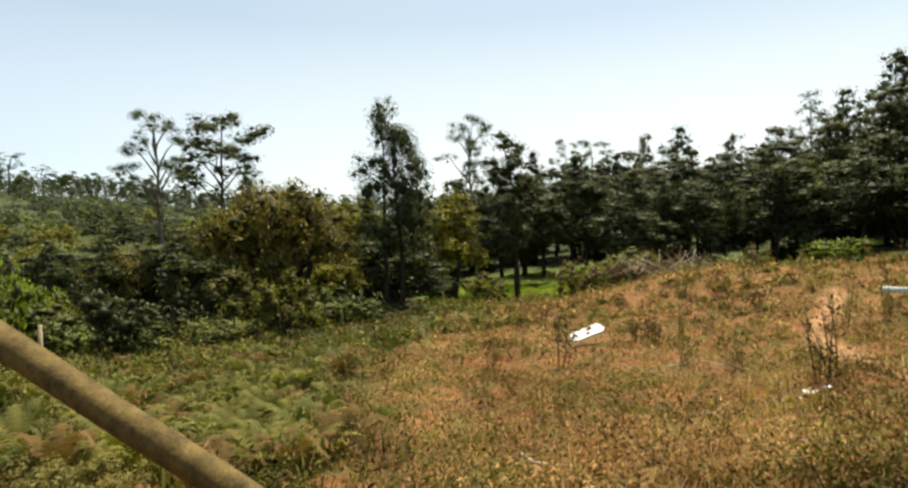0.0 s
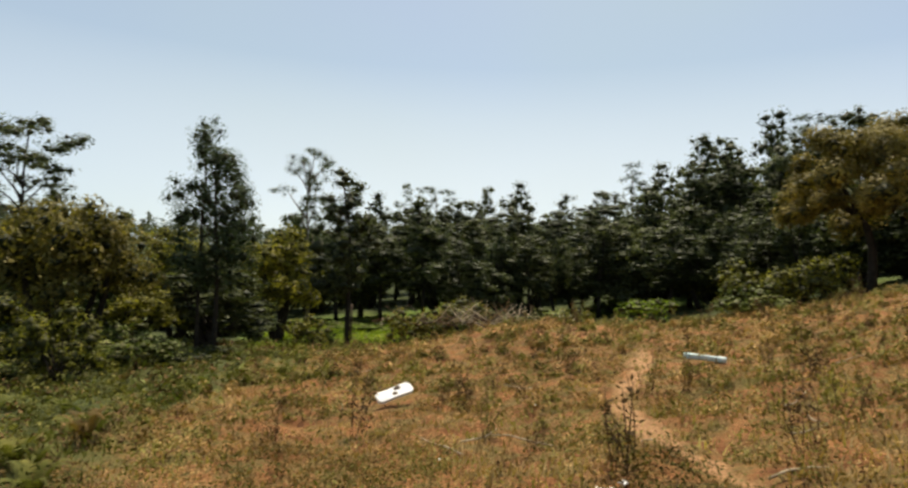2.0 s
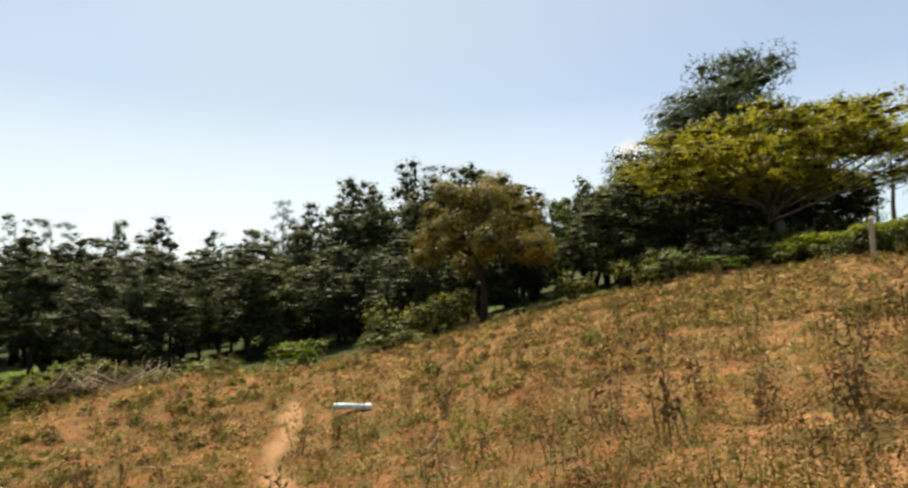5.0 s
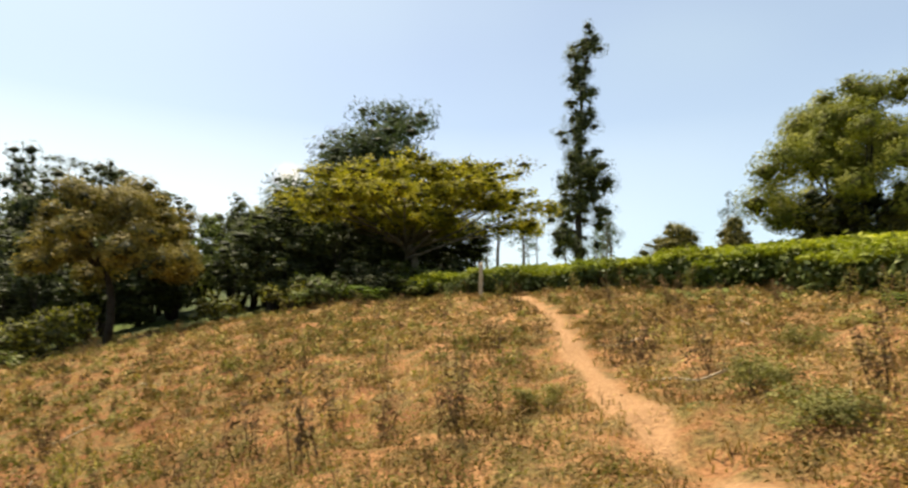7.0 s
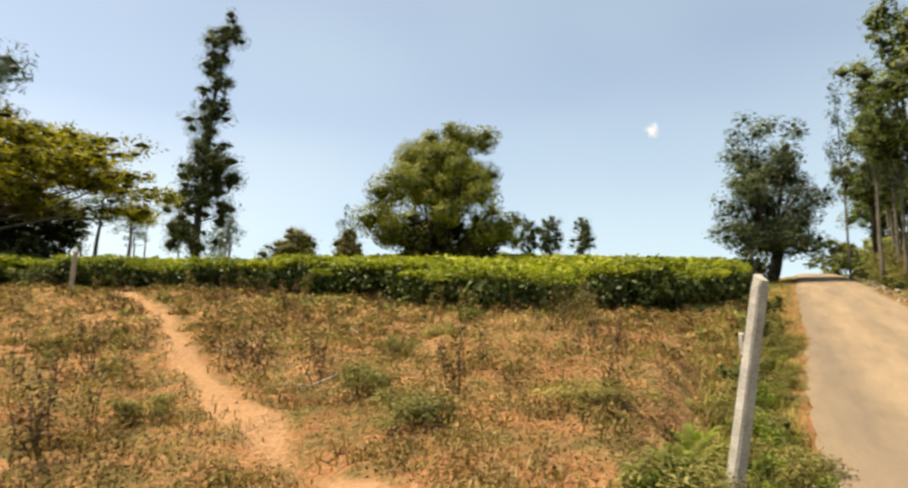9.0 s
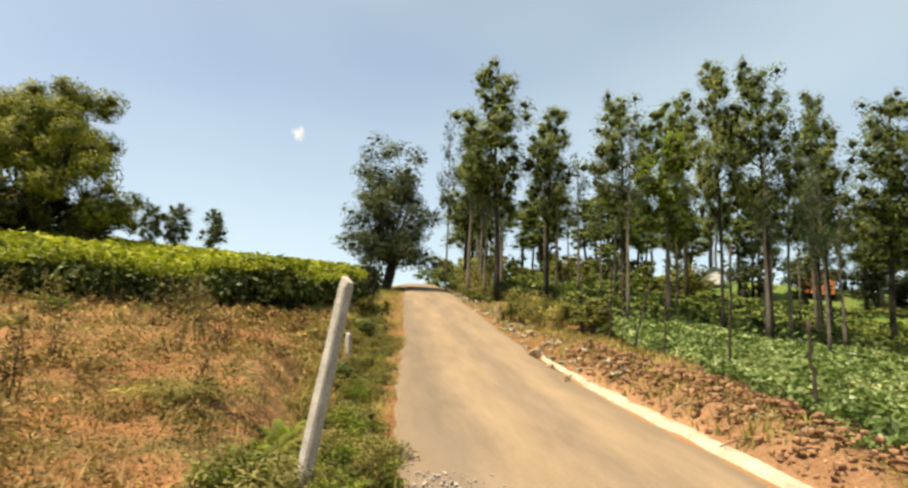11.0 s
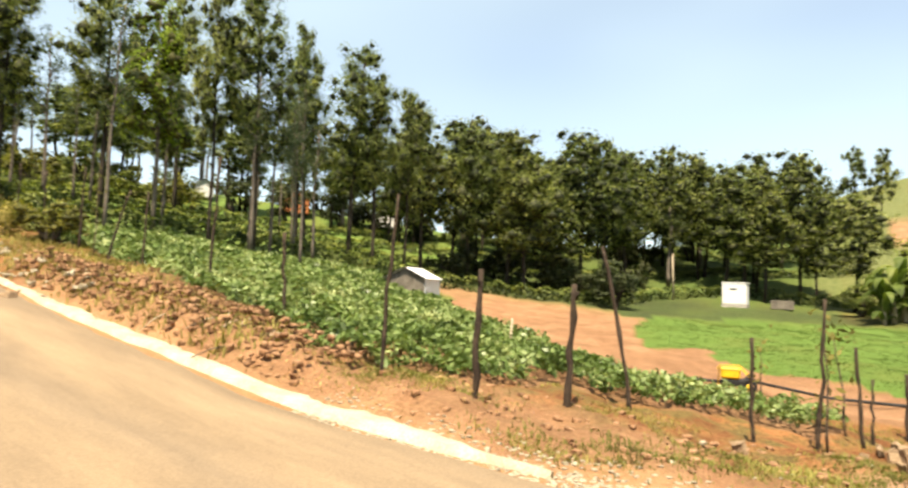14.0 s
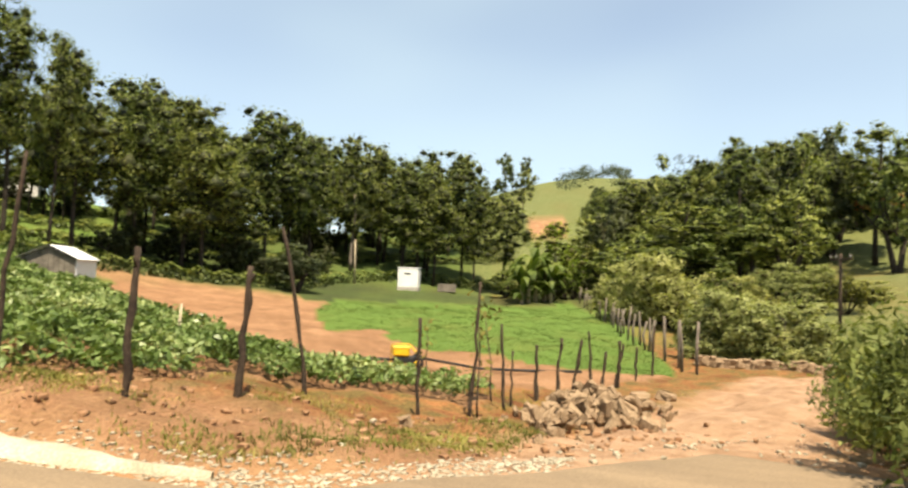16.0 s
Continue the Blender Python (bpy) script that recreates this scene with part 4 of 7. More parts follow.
# kind: shape, its settings, leaf material, bark, leaf count, leaf length, leaf slimness, nominal height and width, name, label
KINDS = {
    "grevillea": (shape_slender, dict(clear=0.4, n=26, spread=1.25), M_GREEN, M_BARK, 5600, 0.33, 0.42, 14, 4.6, "silky_oak_tree", "slim green shade tree with a straight bare stem"),
    "grevillea_full": (shape_slender, dict(clear=0.36, n=42, spread=1.1), M_GREEN, M_BARK, 6200, 0.35, 0.42, 14, 6.0, "silky_oak_tree", "full-crowned green shade tree above the fields"),
    "grevillea_lime": (shape_slender, dict(clear=0.42, n=26), M_LIME, M_PALEBARK, 2800, 0.34, 0.42, 12, 4.4, "silky_oak_tree", "light green shade tree with a thin straight stem"),
    "wispy": (shape_slender, dict(clear=0.5, n=18), M_EUC, M_PALEBARK, 900, 0.36, 0.35, 12, 3.0, "young_tree", "thin young tree with sparse grey-green leaves"),
    "eucalypt": (shape_slender, dict(clear=0.3, n=30, spread=1.15), M_DARK, M_BARK, 3500, 0.41, 0.36, 13, 5.0, "gum_tree", "tall dark gum tree at the edge of the wood"),
    "gum_open": (shape_open, dict(clear=0.5, n=14), M_EUC, M_PALEBARK, 5200, 0.22, 0.33, 14, 5.0, "gum_tree", "slender gum tree with open grey-green crown"),
    "gum_umbrella": (shape_open, dict(clear=0.55, n=18), M_DARK, M_BARK, 9000, 0.42, 0.33, 18, 10, "gum_tree", "umbrella-crowned gum tree with dark foliage"),
    "column": (shape_slender, dict(clear=0.33, n=44, spread=1.1, stems=2), M_EUC, M_BARK, 13000, 0.2, 0.4, 9, 3.4, "cypress_like_tree", "dense narrow dark green tree on forked stems"),
    "ragged": (shape_slender, dict(clear=0.1, n=64, spread=0.95, taper=True, fat=0.95, gaps=((0.7, 0.74), (0.86, 0.9))), M_DARK, M_BARK, 16000, 0.28, 0.38, 19, 5.2, "tall_ragged_tree", "very tall thin tree with ragged leaf clumps"),
    "broad_dark": (shape_broad, dict(base=0.42, n=60, trunks=6), M_OLIVE, M_BARK, 13000, 0.31, 0.5, 6, 7.5, "spreading_tree", "dark spreading tree on several stems"),
    "broad_yellow": (shape_broad, dict(base=0.22, n=44, trunks=3), M_YEL, M_BARK, 5200, 0.3, 0.5, 7, 5.5, "spreading_tree", "yellow-green spreading tree among darker trees"),
    "bronze": (shape_broad, dict(base=0.33, n=38, trunks=1, hollow=0.8, lump=0.92), M_BRONZE, M_BARK, 32000, 0.21, 0.5, 7.3, 7.5, "round_tree", "round tree with bronze flowering crown and dark stem"),
    "mango": (shape_broad, dict(base=0.02, n=62, trunks=1, hollow=0.78, lump=1.05), M_MANGO, M_BARK, 40000, 0.34, 0.45, 10, 11.7, "round_tree", "large round yellow-green tree above the tea"),
    "acacia": (shape_layers, {}, M_ACACIA, M_PALEBARK, 26000, 0.3, 0.5, 7.8, 13, "flat_topped_tree", "flat-topped spreading tree with tiered yellow-green leaves"),
    "casuarina": (shape_slender, dict(clear=0.2, n=44, spread=1.3), M_EUC, M_BARK, 10000, 0.85, 0.17, 15, 8, "feathery_tree", "feathery grey-green tree bent by wind"),
    "road_tree": (shape_broad, dict(base=0.05, n=70, trunks=2, hollow=0.3), M_GREYGREEN, M_BARK, 17000, 0.24, 0.36, 8, 5.2, "roadside_tree", "leaning grey-green tree beside the lane"),
    "small": (shape_slender, dict(clear=0.3, n=26), M_GREYGREEN, M_BARK, 5000, 0.24, 0.45, 5.5, 3.2, "small_tree", "small round tree on the skyline"),
    "wood": (shape_broad, dict(base=0.15, n=36, trunks=2), M_GREEN, M_BARK, 3800, 0.56, 0.5, 12, 8.5, "woodland_tree", "broad green tree on the wooded hillside"),
    "wood_dark": (shape_broad, dict(base=0.12, n=34, trunks=2), M_DARK, M_BARK, 2600, 0.54, 0.5, 9, 7, "woodland_tree", "dark broad-leaved tree in the wood"),
    "fern_bush": (shape_shrub, {}, M_BRIGHTFERN, M_BARK, 1300, 0.06, 0.45, 0.5, 0.7, "leafy_plant", "leafy bright green plant"),
    "dome": (shape_broad, dict(base=0.0, n=64, trunks=1, hollow=0.45, lump=1.5), M_OLIVE, M_BARK, 7500, 0.3, 0.5, 4, 5, "round_bush", "dense rounded bush standing above the tea"),
    "shrub": (shape_shrub, {}, M_GREEN, M_BARK, 1000, 0.2, 0.5, 2.0, 2.6, "shrub", "green leafy shrub among dry weeds"),
    "shrub_yellow": (shape_shrub, {}, M_YEL, M_BARK, 1100, 0.26, 0.5, 3.0, 4.0, "shrub", "yellow-green shrub at the field's edge"),
    "shrub_dark": (shape_shrub, {}, M_SHADE_LEAF, M_BARK, 800, 0.34, 0.5, 3.0, 4.0, "shrub", "undergrowth shrub coloured dark for the shade beneath trees"),
    "shrub_lime": (shape_shrub, {}, M_LIME, M_BARK, 900, 0.16, 0.5, 2.0, 2.2, "shrub", "bright lime-green growth at the wood's edge"),
    "field_bush": (shape_shrub, {}, M_DULLWEED, M_BARK, 1500, 0.06, 0.45, 0.5, 0.8, "field_bush", "small yellowish bush in the dry field"),
    "fig": (shape_broad, dict(base=0.02, n=44, trunks=3), M_PALEGREEN, M_BARK, 3800, 0.28, 0.5, 4.8, 4.4, "fig_tree", "pale green bushy tree behind the field fence"),
    "lantana": (shape_shrub, dict(n=26), M_LANTANA, M_BARK, 7500, 0.16, 0.5, 2.0, 3.0, "roadside_bush", "large leafy green bush beside the track"),
}
PALE_KINDS = ("fig", "lantana", "acacia", "mango", "shrub_lime", "fern_bush", "field_bush", "shrub_yellow", "shrub", "grevillea_lime", "broad_yellow", "dome")
CORES = {"lantana": 0.0, "field_bush": 0.0, "fern_bush": 0.0, "fig": 0.45, "wispy": 0.0, "gum_open": 0.5, "ragged": 0.65, "casuarina": 0.4, "acacia": 0.55, "gum_umbrella": 0.6, "road_tree": 0.4, "column": 0.5, "bronze": 0.75, "broad_dark": 0.5}
_made = {}


def tree(kind, x, y, h, w, variant=0, turn=None, lean=0.0, label="", group=""):
    shape, opts, leaf, bark, count, size, aspect, h0, w0, name, text = KINDS[kind]
    away = math.hypot(x, y)
    far = (away > 56) + (away > 98)
    key = (kind, variant, far)
    if key not in _made:
        count, size = ((count, size), (int(count * 0.4), size * 1.35), (int(count * 0.16), size * 2.1))[far]
        r = np.random.default_rng(sum(map(ord, kind)) * 7 + variant)
        wood, cs, rs = shape(r, h0, w0, **opts)
        wood = (wood, wood[:10], wood[:2])[far]
        along = WIND if kind == "casuarina" else None
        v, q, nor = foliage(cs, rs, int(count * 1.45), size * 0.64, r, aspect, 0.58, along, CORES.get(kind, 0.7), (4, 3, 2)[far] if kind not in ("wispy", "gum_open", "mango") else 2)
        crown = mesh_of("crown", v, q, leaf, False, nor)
        # cores get the painted shade colour instead of the leaf colour
        crown.materials.append(M_CORE_SHADE_OLIVE if kind in PALE_KINDS else M_CORE_SHADE)
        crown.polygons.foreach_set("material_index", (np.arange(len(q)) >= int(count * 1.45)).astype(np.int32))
        _made[key] = (mesh_of("trunk", *join(*wood), bark, True), crown)
    ob = new(name)
    part("trunk", _made[key][0], ob)
    part("crown", _made[key][1], ob)
    z = float(height(x, y))
    turn = rng.uniform(0, 360) if turn is None else turn
    ob.matrix_world = pose(x, y, z - 0.03, lean, 0, turn) @ Matrix.Diagonal((w / w0, w / w0, h / h0, 1))
    return tagged(ob, label or text, "shrub" if "shrub" in kind or "bush" in kind or kind in ("lantana", "dome") else "tree", group)


# North: the wood below the field.
for k, (kind, x, y, h, w) in enumerate([
        ("gum_open", -22.4, 39.2, 14.2, 4.8), ("shrub_yellow", -23.4, 38.0, 2.6, 3.2), ("gum_umbrella", -32.5, 72.0, 19.5, 10.5), ("broad_dark", -9.0, 23.3, 5.9, 6.6),
        ("broad_yellow", -8.9, 37.9, 7.6, 5.4), ("column", -4.4, 23.5, 8.4, 2.8), ("broad_yellow", -3.0, 34.7, 7.3, 5.6),
        ("gum_open", -1.6, 37.8, 11.4, 3.4), ("eucalypt", 0.7, 30.8, 8.1, 3.9), ("broad_dark", -17.2, 27.4, 4.0, 5.0),
        ("shrub_yellow", -12.8, 26, 3.0, 4.2), ("broad_dark", -16, 34, 6.0, 6), ("wood_dark", -6.5, 33, 5.2, 4)]):
    tree(kind, x, y, h, w, k % 2, label="dark column of dense foliage on forked black stems" if kind == "column" else "")
for k, (x, y, h, w) in enumerate([(8.0, 71.4, 13, 4.2), (10.2, 65.1, 12, 4), (16.6, 72, 12.2, 4), (19.4, 67.2, 11.9, 4.8), (24, 65.7, 10.6, 4.4), (29.8, 61, 13.6, 4.2),
                                  (28.6, 52.7, 11.2, 4.4), (33.1, 52.4, 14, 5.4), (33.8, 49.5, 13, 5), (39, 50.7, 14.8, 5.2), (39.6, 47.7, 14.8, 5.4), (13, 58, 9, 5), (3.5, 60, 10, 4.5)]):
    tree("gum_open" if k in (0, 1, 5, 10) else "eucalypt", x, y, h, w, k % 3)
for k in range(84):
    b = radians(-5 + 55 * ((k * 0.618) % 1) + rng.uniform(-0.5, 0.5))
    d = rng.uniform(44, 72)
    tree(("eucalypt", "wood_dark", "eucalypt")[k % 3], d * math.sin(b), d * math.cos(b), rng.uniform(5, 9), rng.uniform(4.5, 7), k % 3)
for k in range(80):
    b = radians(-44 + 48 * ((k * 0.618) % 1))
    d = rng.uniform(25, 80) if b < radians(-9) else rng.uniform(47, 80)
    tree(("wood", "broad_yellow", "wood_dark", "shrub_yellow")[k % 4], d * math.sin(b), d * math.cos(b), rng.uniform(2.6, 6.2), rng.uniform(3.5, 6), k % 2)
for k in range(60):
    b = radians(-42 + 44 * (k + rng.random()) / 60)
    d = rng.uniform(185, 250)
    tree("wood_dark" if k % 3 else "gum_open", d * math.sin(b), d * math.cos(b), rng.uniform(6, 11), rng.uniform(6, 9), k % 2)

for k in range(22):
    b, d = radians(9 + 26 * ((k * 0.618) % 1)), rng.uniform(38, 47)
    tree(("wood_dark", "eucalypt")[k % 2], d * math.sin(b), d * math.cos(b), rng.uniform(3.6, 6.2), rng.uniform(3.4, 5), k % 2)

# East: the field's upper edge and the tea.
# the dark shrub at the mango is added to fill its open base with shade
for k, (kind, x, y, h, w) in enumerate([
        ("bronze", 21.1, 21.4, 7.1, 7.2), ("acacia", 32.1, 12.2, 7.8, 13.4), ("casuarina", 43.2, 17.2, 13.9, 9), ("casuarina", 41.5, 20.8, 11.2, 7.5), ("casuarina", 40.5, 23.5, 8.6, 7),
        ("broad_yellow", 36.8, 24.6, 7.7, 6.5), ("wood", 32.9, 26.5, 6.6, 4), ("ragged", 46, 4.75, 18.8, 5.2), ("mango", 43.4, -12.2, 10.8, 10.9),
        ("small", 60.6, -28.9, 5.6, 3.4), ("small", 59, -32, 5.5, 2.9), ("small", 61.5, -26.8, 5.3, 2.6), ("dome", 55.2, -2.3, 3.9, 4.6), ("wispy", 57, -6.6, 6.2, 1.8), ("wispy", 58, -7.4, 5.2, 1.6), ("dome", 56, -7.0, 3.8, 3.0), ("dome", 41.5, -14.2, 3.2, 3.2),
        ("road_tree", 29.1, -27.7, 10.6, 7.6), ("shrub_dark", 18.2, -16.6, 2.3, 1.8), ("shrub_yellow", 16.0, -14.9, 0.9, 1.3), ("field_bush", 27.4, -35.3, 2.2, 3.8), ("field_bush", 25.0, -31.5, 1.2, 2.4), ("wood_dark", 28, 18.6, 5, 5), ("wood_dark", 33, 17.5, 5.5, 6), ("wood", 37, 17.5, 5, 5), ("wispy", 38, 9.0, 5.5, 2.6), ("wispy", 40, 7.6, 5, 2.4), ("shrub_dark", 43.6, -12.0, 5.0, 7.5), ("shrub_yellow", 42.6, -10.9, 3.6, 4.5), ("shrub_yellow", 43.2, -13.7, 3.6, 5), ("wood_dark", 37.5, 13, 4.6, 5.5), ("wood_dark", 36.5, 10.3, 4.2, 4.5), ("shrub_dark", 33.5, 10.6, 2.6, 4), ("wood_dark", 31, 15.5, 4.4, 5), ("shrub_dark", 29.5, 12.8, 2.2, 3.6)]):
    tree(kind, x, y, h, w, 0)
for k in range(16):
    b, d = radians(rng.uniform(72, 87)), rng.uniform(58, 75)
    tree("wispy", d * math.sin(b), d * math.cos(b), rng.uniform(4, 7), rng.uniform(1.8, 3), k % 3)
for k in range(14):
    b, d = radians(rng.uniform(38, 68)), rng.uniform(34, 50)
    tree(("wood_dark", "wood", "eucalypt")[k % 3], d * math.sin(b), d * math.cos(b), rng.uniform(4.5, 8), rng.uniform(4, 6), k % 3)

# South: shade trees above the crop.
for k, (x, y, h, w) in enumerate([
        (21.8, -29.9, 14.6, 4.6), (28.6, -35.3, 11.4, 3.6), (21.2, -34.5, 12.8, 3.2), (17.1, -36.7, 14.3, 4.2), (17, -47.6, 17, 3.6), (10.6, -35, 15.4, 2.8),
        (8.4, -35.6, 15.5, 4), (7.7, -44.9, 15.9, 3), (7.2, -45, 11.7, 3.6), (4.1, -45.4, 15.8, 4.8), (2.4, -45.5, 14.3, 3.6), (0.1, -48.5, 14.3, 3), (-1.2, -50.5, 13.4, 5.2),
        (-5.1, -52.3, 12.8, 5), (-4.2, -56.7, 13.4, 5.7), (-6.7, -60.5, 14.8, 4.6), (-8.7, -54.2, 13.6, 5.6), (-9.8, -52, 11.4, 5.8), (-16, -56.7, 14.7, 6)]):
    tree("grevillea_full" if x < -1 else "grevillea", x, y, h, w * (1.15 if x < -1 else 1), k % 3, group="shade trees")
for k, (x, y, h, w) in enumerate([
        (-18.5, -58, 15, 4.6), (-21.7, -61.1, 14, 5), (-28.2, -65, 14.6, 4.8), (-31.4, -65.7, 14.5, 5), (-31.9, -60.9, 13.4, 5.2), (-37.1, -64.9, 14.5, 5.6),
        (-38.7, -59.2, 15.3, 5.4), (-39.9, -53.5, 11.1, 5.6), (-66.7, -88.4, 13.4, 3.6), (-69.2, -86.5, 12.1, 3.6), (-12.5, -55, 10, 5), (-22, -63, 12, 5.4), (-34, -57.5, 11, 5.4)]):
    tree("grevillea_full", x, y, h - 0.8, w * 1.15, k % 3, group="shade trees")
tree("grevillea_lime", 13.9, -35.9, 12.3, 4.2, 0, group="shade trees")
tree("grevillea_lime", -38.8, -44.0, 7.0, 4.8, 0)
for k in range(64):
    b, d = radians(rng.uniform(140, 216)), rng.uniform(60, 98)
    d = max(d, 68)
    tree("wispy" if k % 4 == 0 else "grevillea" if b < radians(176) else "grevillea_full", d * math.sin(b), d * math.cos(b), rng.uniform(8, 11.5), rng.uniform(4, 6), k % 3, group="shade trees")
for k in range(26):
    b, d = radians(rng.uniform(139, 172)), rng.uniform(32, 60)
    tree("wispy", d * math.sin(b), d * math.cos(b), rng.uniform(8, 12), rng.uniform(1.6, 2.6), k % 3, group="shade trees")

# West: the hedge, the wooded hillside.
for k, (kind, x, y, h, w) in enumerate([
        ("wood", -59, -55, 11.5, 9), ("wood", -66.4, -54, 14.9, 7.4), ("wood", -57.2, -41.4, 9.1, 8), ("grevillea", -79.6, -52.8, 15, 5.4), ("grevillea", -81.5, -49.8, 13.8, 5.4),
        ("wood", -67.7, -43.6, 11.4, 11), ("wood", -70.4, -39, 13.7, 9.8), ("wood_dark", -70.1, -35.1, 13.5, 9), ("grevillea", -68.9, -30.6, 16.1, 7), ("wood", -65, -27, 15, 7.4),
        ("fig", -28.4, -23.0, 4.6, 5.2)]):
    tree(kind, x, y, h if kind == "fig" else h - 1.8, w, k % 2)
for k in range(64):
    b = radians(225 + 37 * ((k * 0.618) % 1))
    d = rng.uniform(56, 88) if b < radians(241.5) else rng.uniform(86, 130)
    tree(("wood", "wood", "grevillea")[k % 3], d * math.sin(b), d * math.cos(b), rng.uniform(4.5, 8.5), rng.uniform(5.5, 9), k % 2)
for k in range(22):
    b, d = radians(234.0 + 7.0 * rng.random()), rng.uniform(23, 28)
    tree("fig", d * math.sin(b), d * math.cos(b), rng.uniform(2.2, 2.9) - 0.1 * (math.degrees(b) - 234.5), rng.uniform(2.6, 3.6), k % 2, label="rounded pale green hedge bush beyond the gate")
for k, (x, y, h, w) in enumerate([(-6.6, -2.85, 1.8, 2.2), (-6.0, -1.95, 1.9, 2.4), (-8.5, -3.7, 1.6, 2.2), (-7.2, -1.7, 2.1, 2.6), (-10.0, -4.8, 1.2, 1.8)]):
    tree("lantana", x, y, h, w, k % 2)
# far woods on the hills all round
def far_wood(places, name, label):
    """Many far trees joined: a few leaf clumps each."""
    r = np.random.default_rng(17)
    vs, fs, ns, m = [], [], [], 0
    for x, y, h, w in places:
        n = 9
        a, k = r.uniform(0, 6.28, n), np.sqrt(r.random(n))
        cs = np.stack([x + np.cos(a) * k * w * 0.36, y + np.sin(a) * k * w * 0.36, float(height(x, y)) + h * r.uniform(0.25, 0.85, n)], -1)
        q0 = w * r.uniform(0.14, 0.24, n)
        v, q, nor = foliage(cs, np.stack([q0, q0, q0 * 0.8], -1), 130, 0.11 * w, r, 0.6)
        vs.append(v)
        ns.append(nor)
        fs.append(q + m)
        m += len(v)
    return tagged(new(name, mesh_of(name, np.concatenate(vs), np.concatenate(fs), M_FARLEAF, False, np.concatenate(ns))), label, "woods", kind="stuff")


_places = []
for k in range(420):
    b = radians((-46, -46, 20, 150, 232)[k % 5] + (66, 66, 38, 66, 28)[k % 5] * ((k * 0.618) % 1))
    d = 100 + 190 * rng.random() ** 1.3 + (40 if k % 5 == 4 else 0)
    if b < radians(-14) and d < 215:
        continue
    _places.append((d * math.sin(b), d * math.cos(b), rng.uniform(4, 8), rng.uniform(5, 10)))
for k in range(90):
    b = radians(-47 + 33 * ((k * 0.618) % 1))
    d = 88 + 60 * rng.random() if k % 2 else 215 + 45 * rng.random()
    _places.append((d * math.sin(b), d * math.cos(b), rng.uniform(3.5, 7), rng.uniform(4, 7)))
for k in range(11):
    for i in range(22):
        b, d = radians(-48 + 1.7 * i + rng.uniform(-0.5, 0.5)), 112 + 11 * k + 5 * math.sin(i * 0.4 + k)
        if rng.random() < 0.85:
            _places.append((d * math.sin(b), d * math.cos(b), rng.uniform(0.5, 0.9), rng.uniform(3, 4.5)))
for k in range(30):
    b = radians(222 + 6 * rng.random())
    d = 150 + 110 * rng.random()
    _places.append((d * math.sin(b), d * math.cos(b), rng.uniform(2, 5), rng.uniform(3, 7)))
for k in range(70):
    b, d = radians(-48 + 34 * ((k * 0.618) % 1)), 105 + 105 * rng.random()
    _places.append((d * math.sin(b), d * math.cos(b), rng.uniform(3, 6), rng.uniform(4, 7)))
far_wood(_places, "far_woods", "distant woods on the hillsides, greyed for haze")
# trees that climb the western hillside
for k in range(36):
    b = 225.2 + 19 * ((k * 0.618) % 1)
    d = rng.uniform(70, 94)
    x, y = d * math.sin(radians(b)), d * math.cos(radians(b))
    top = 1.56 + d * math.tan(radians(8.3 + (b - 225) * 0.27)) - rng.uniform(0, 1.2)
    h = max(5.0, top - float(height(x, y)))
    tree(("wood", "grevillea_full", "wood_dark")[k % 3], x, y, h, min(h * 0.6, 6.5), k % 2)
# low growth between the stems of the plantation
for k in range(7):
    b, d = radians(138 + 22 * ((k * 0.618) % 1)), rng.uniform(57, 84)
    tree(("wood", "shrub_dark", "shrub")[k % 3], d * math.sin(b), d * math.cos(b), rng.uniform(2.5, 5.5), rng.uniform(4, 7), k % 2, label="bushy green undergrowth between the shade trees")
# dark growth added as shade at the feet of the shade trees
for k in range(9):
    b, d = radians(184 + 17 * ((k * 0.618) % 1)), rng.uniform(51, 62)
    tree(("shrub_dark", "wood_dark")[k % 2], d * math.sin(b), d * math.cos(b), rng.uniform(2.0, 4.2), rng.uniform(3.5, 5.5), k % 2, label="bushy growth added to darken the ground below the shade trees")
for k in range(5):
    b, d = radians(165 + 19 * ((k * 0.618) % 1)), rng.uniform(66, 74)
    tree(("wood_dark", "shrub_dark")[k % 2], d * math.sin(b), d * math.cos(b), rng.uniform(2.6, 5.2), rng.uniform(3.5, 5.5), k % 2, label="bushy growth added to darken the ground below the shade trees")
# thicket between the ferns and the wood
for k in range(32):
    b, d = radians(-46 + 38 * ((k * 0.618) % 1)), rng.uniform(19.5, 27)
    low = 0.35 if b > radians(-15) else 1
    tree(("shrub_dark", "shrub", "shrub_yellow", "shrub")[k % 4], d * math.sin(b), d * math.cos(b), rng.uniform(0.8, 2.4) * low, rng.uniform(1.8, 3.4) * (0.5 + 0.5 * low), k % 2, label="tangled bush at the foot of the wood")
for k in range(18):
    b, d = radians(227 + 19 * ((k * 0.618) % 1)), rng.uniform(40, 56)
    tree(("shrub", "shrub_yellow", "fig")[k % 3], d * math.sin(b), d * math.cos(b), rng.uniform(1.4, 2.8), rng.uniform(2.4, 4.4), k % 2, label="low green bush on the grassy slope")
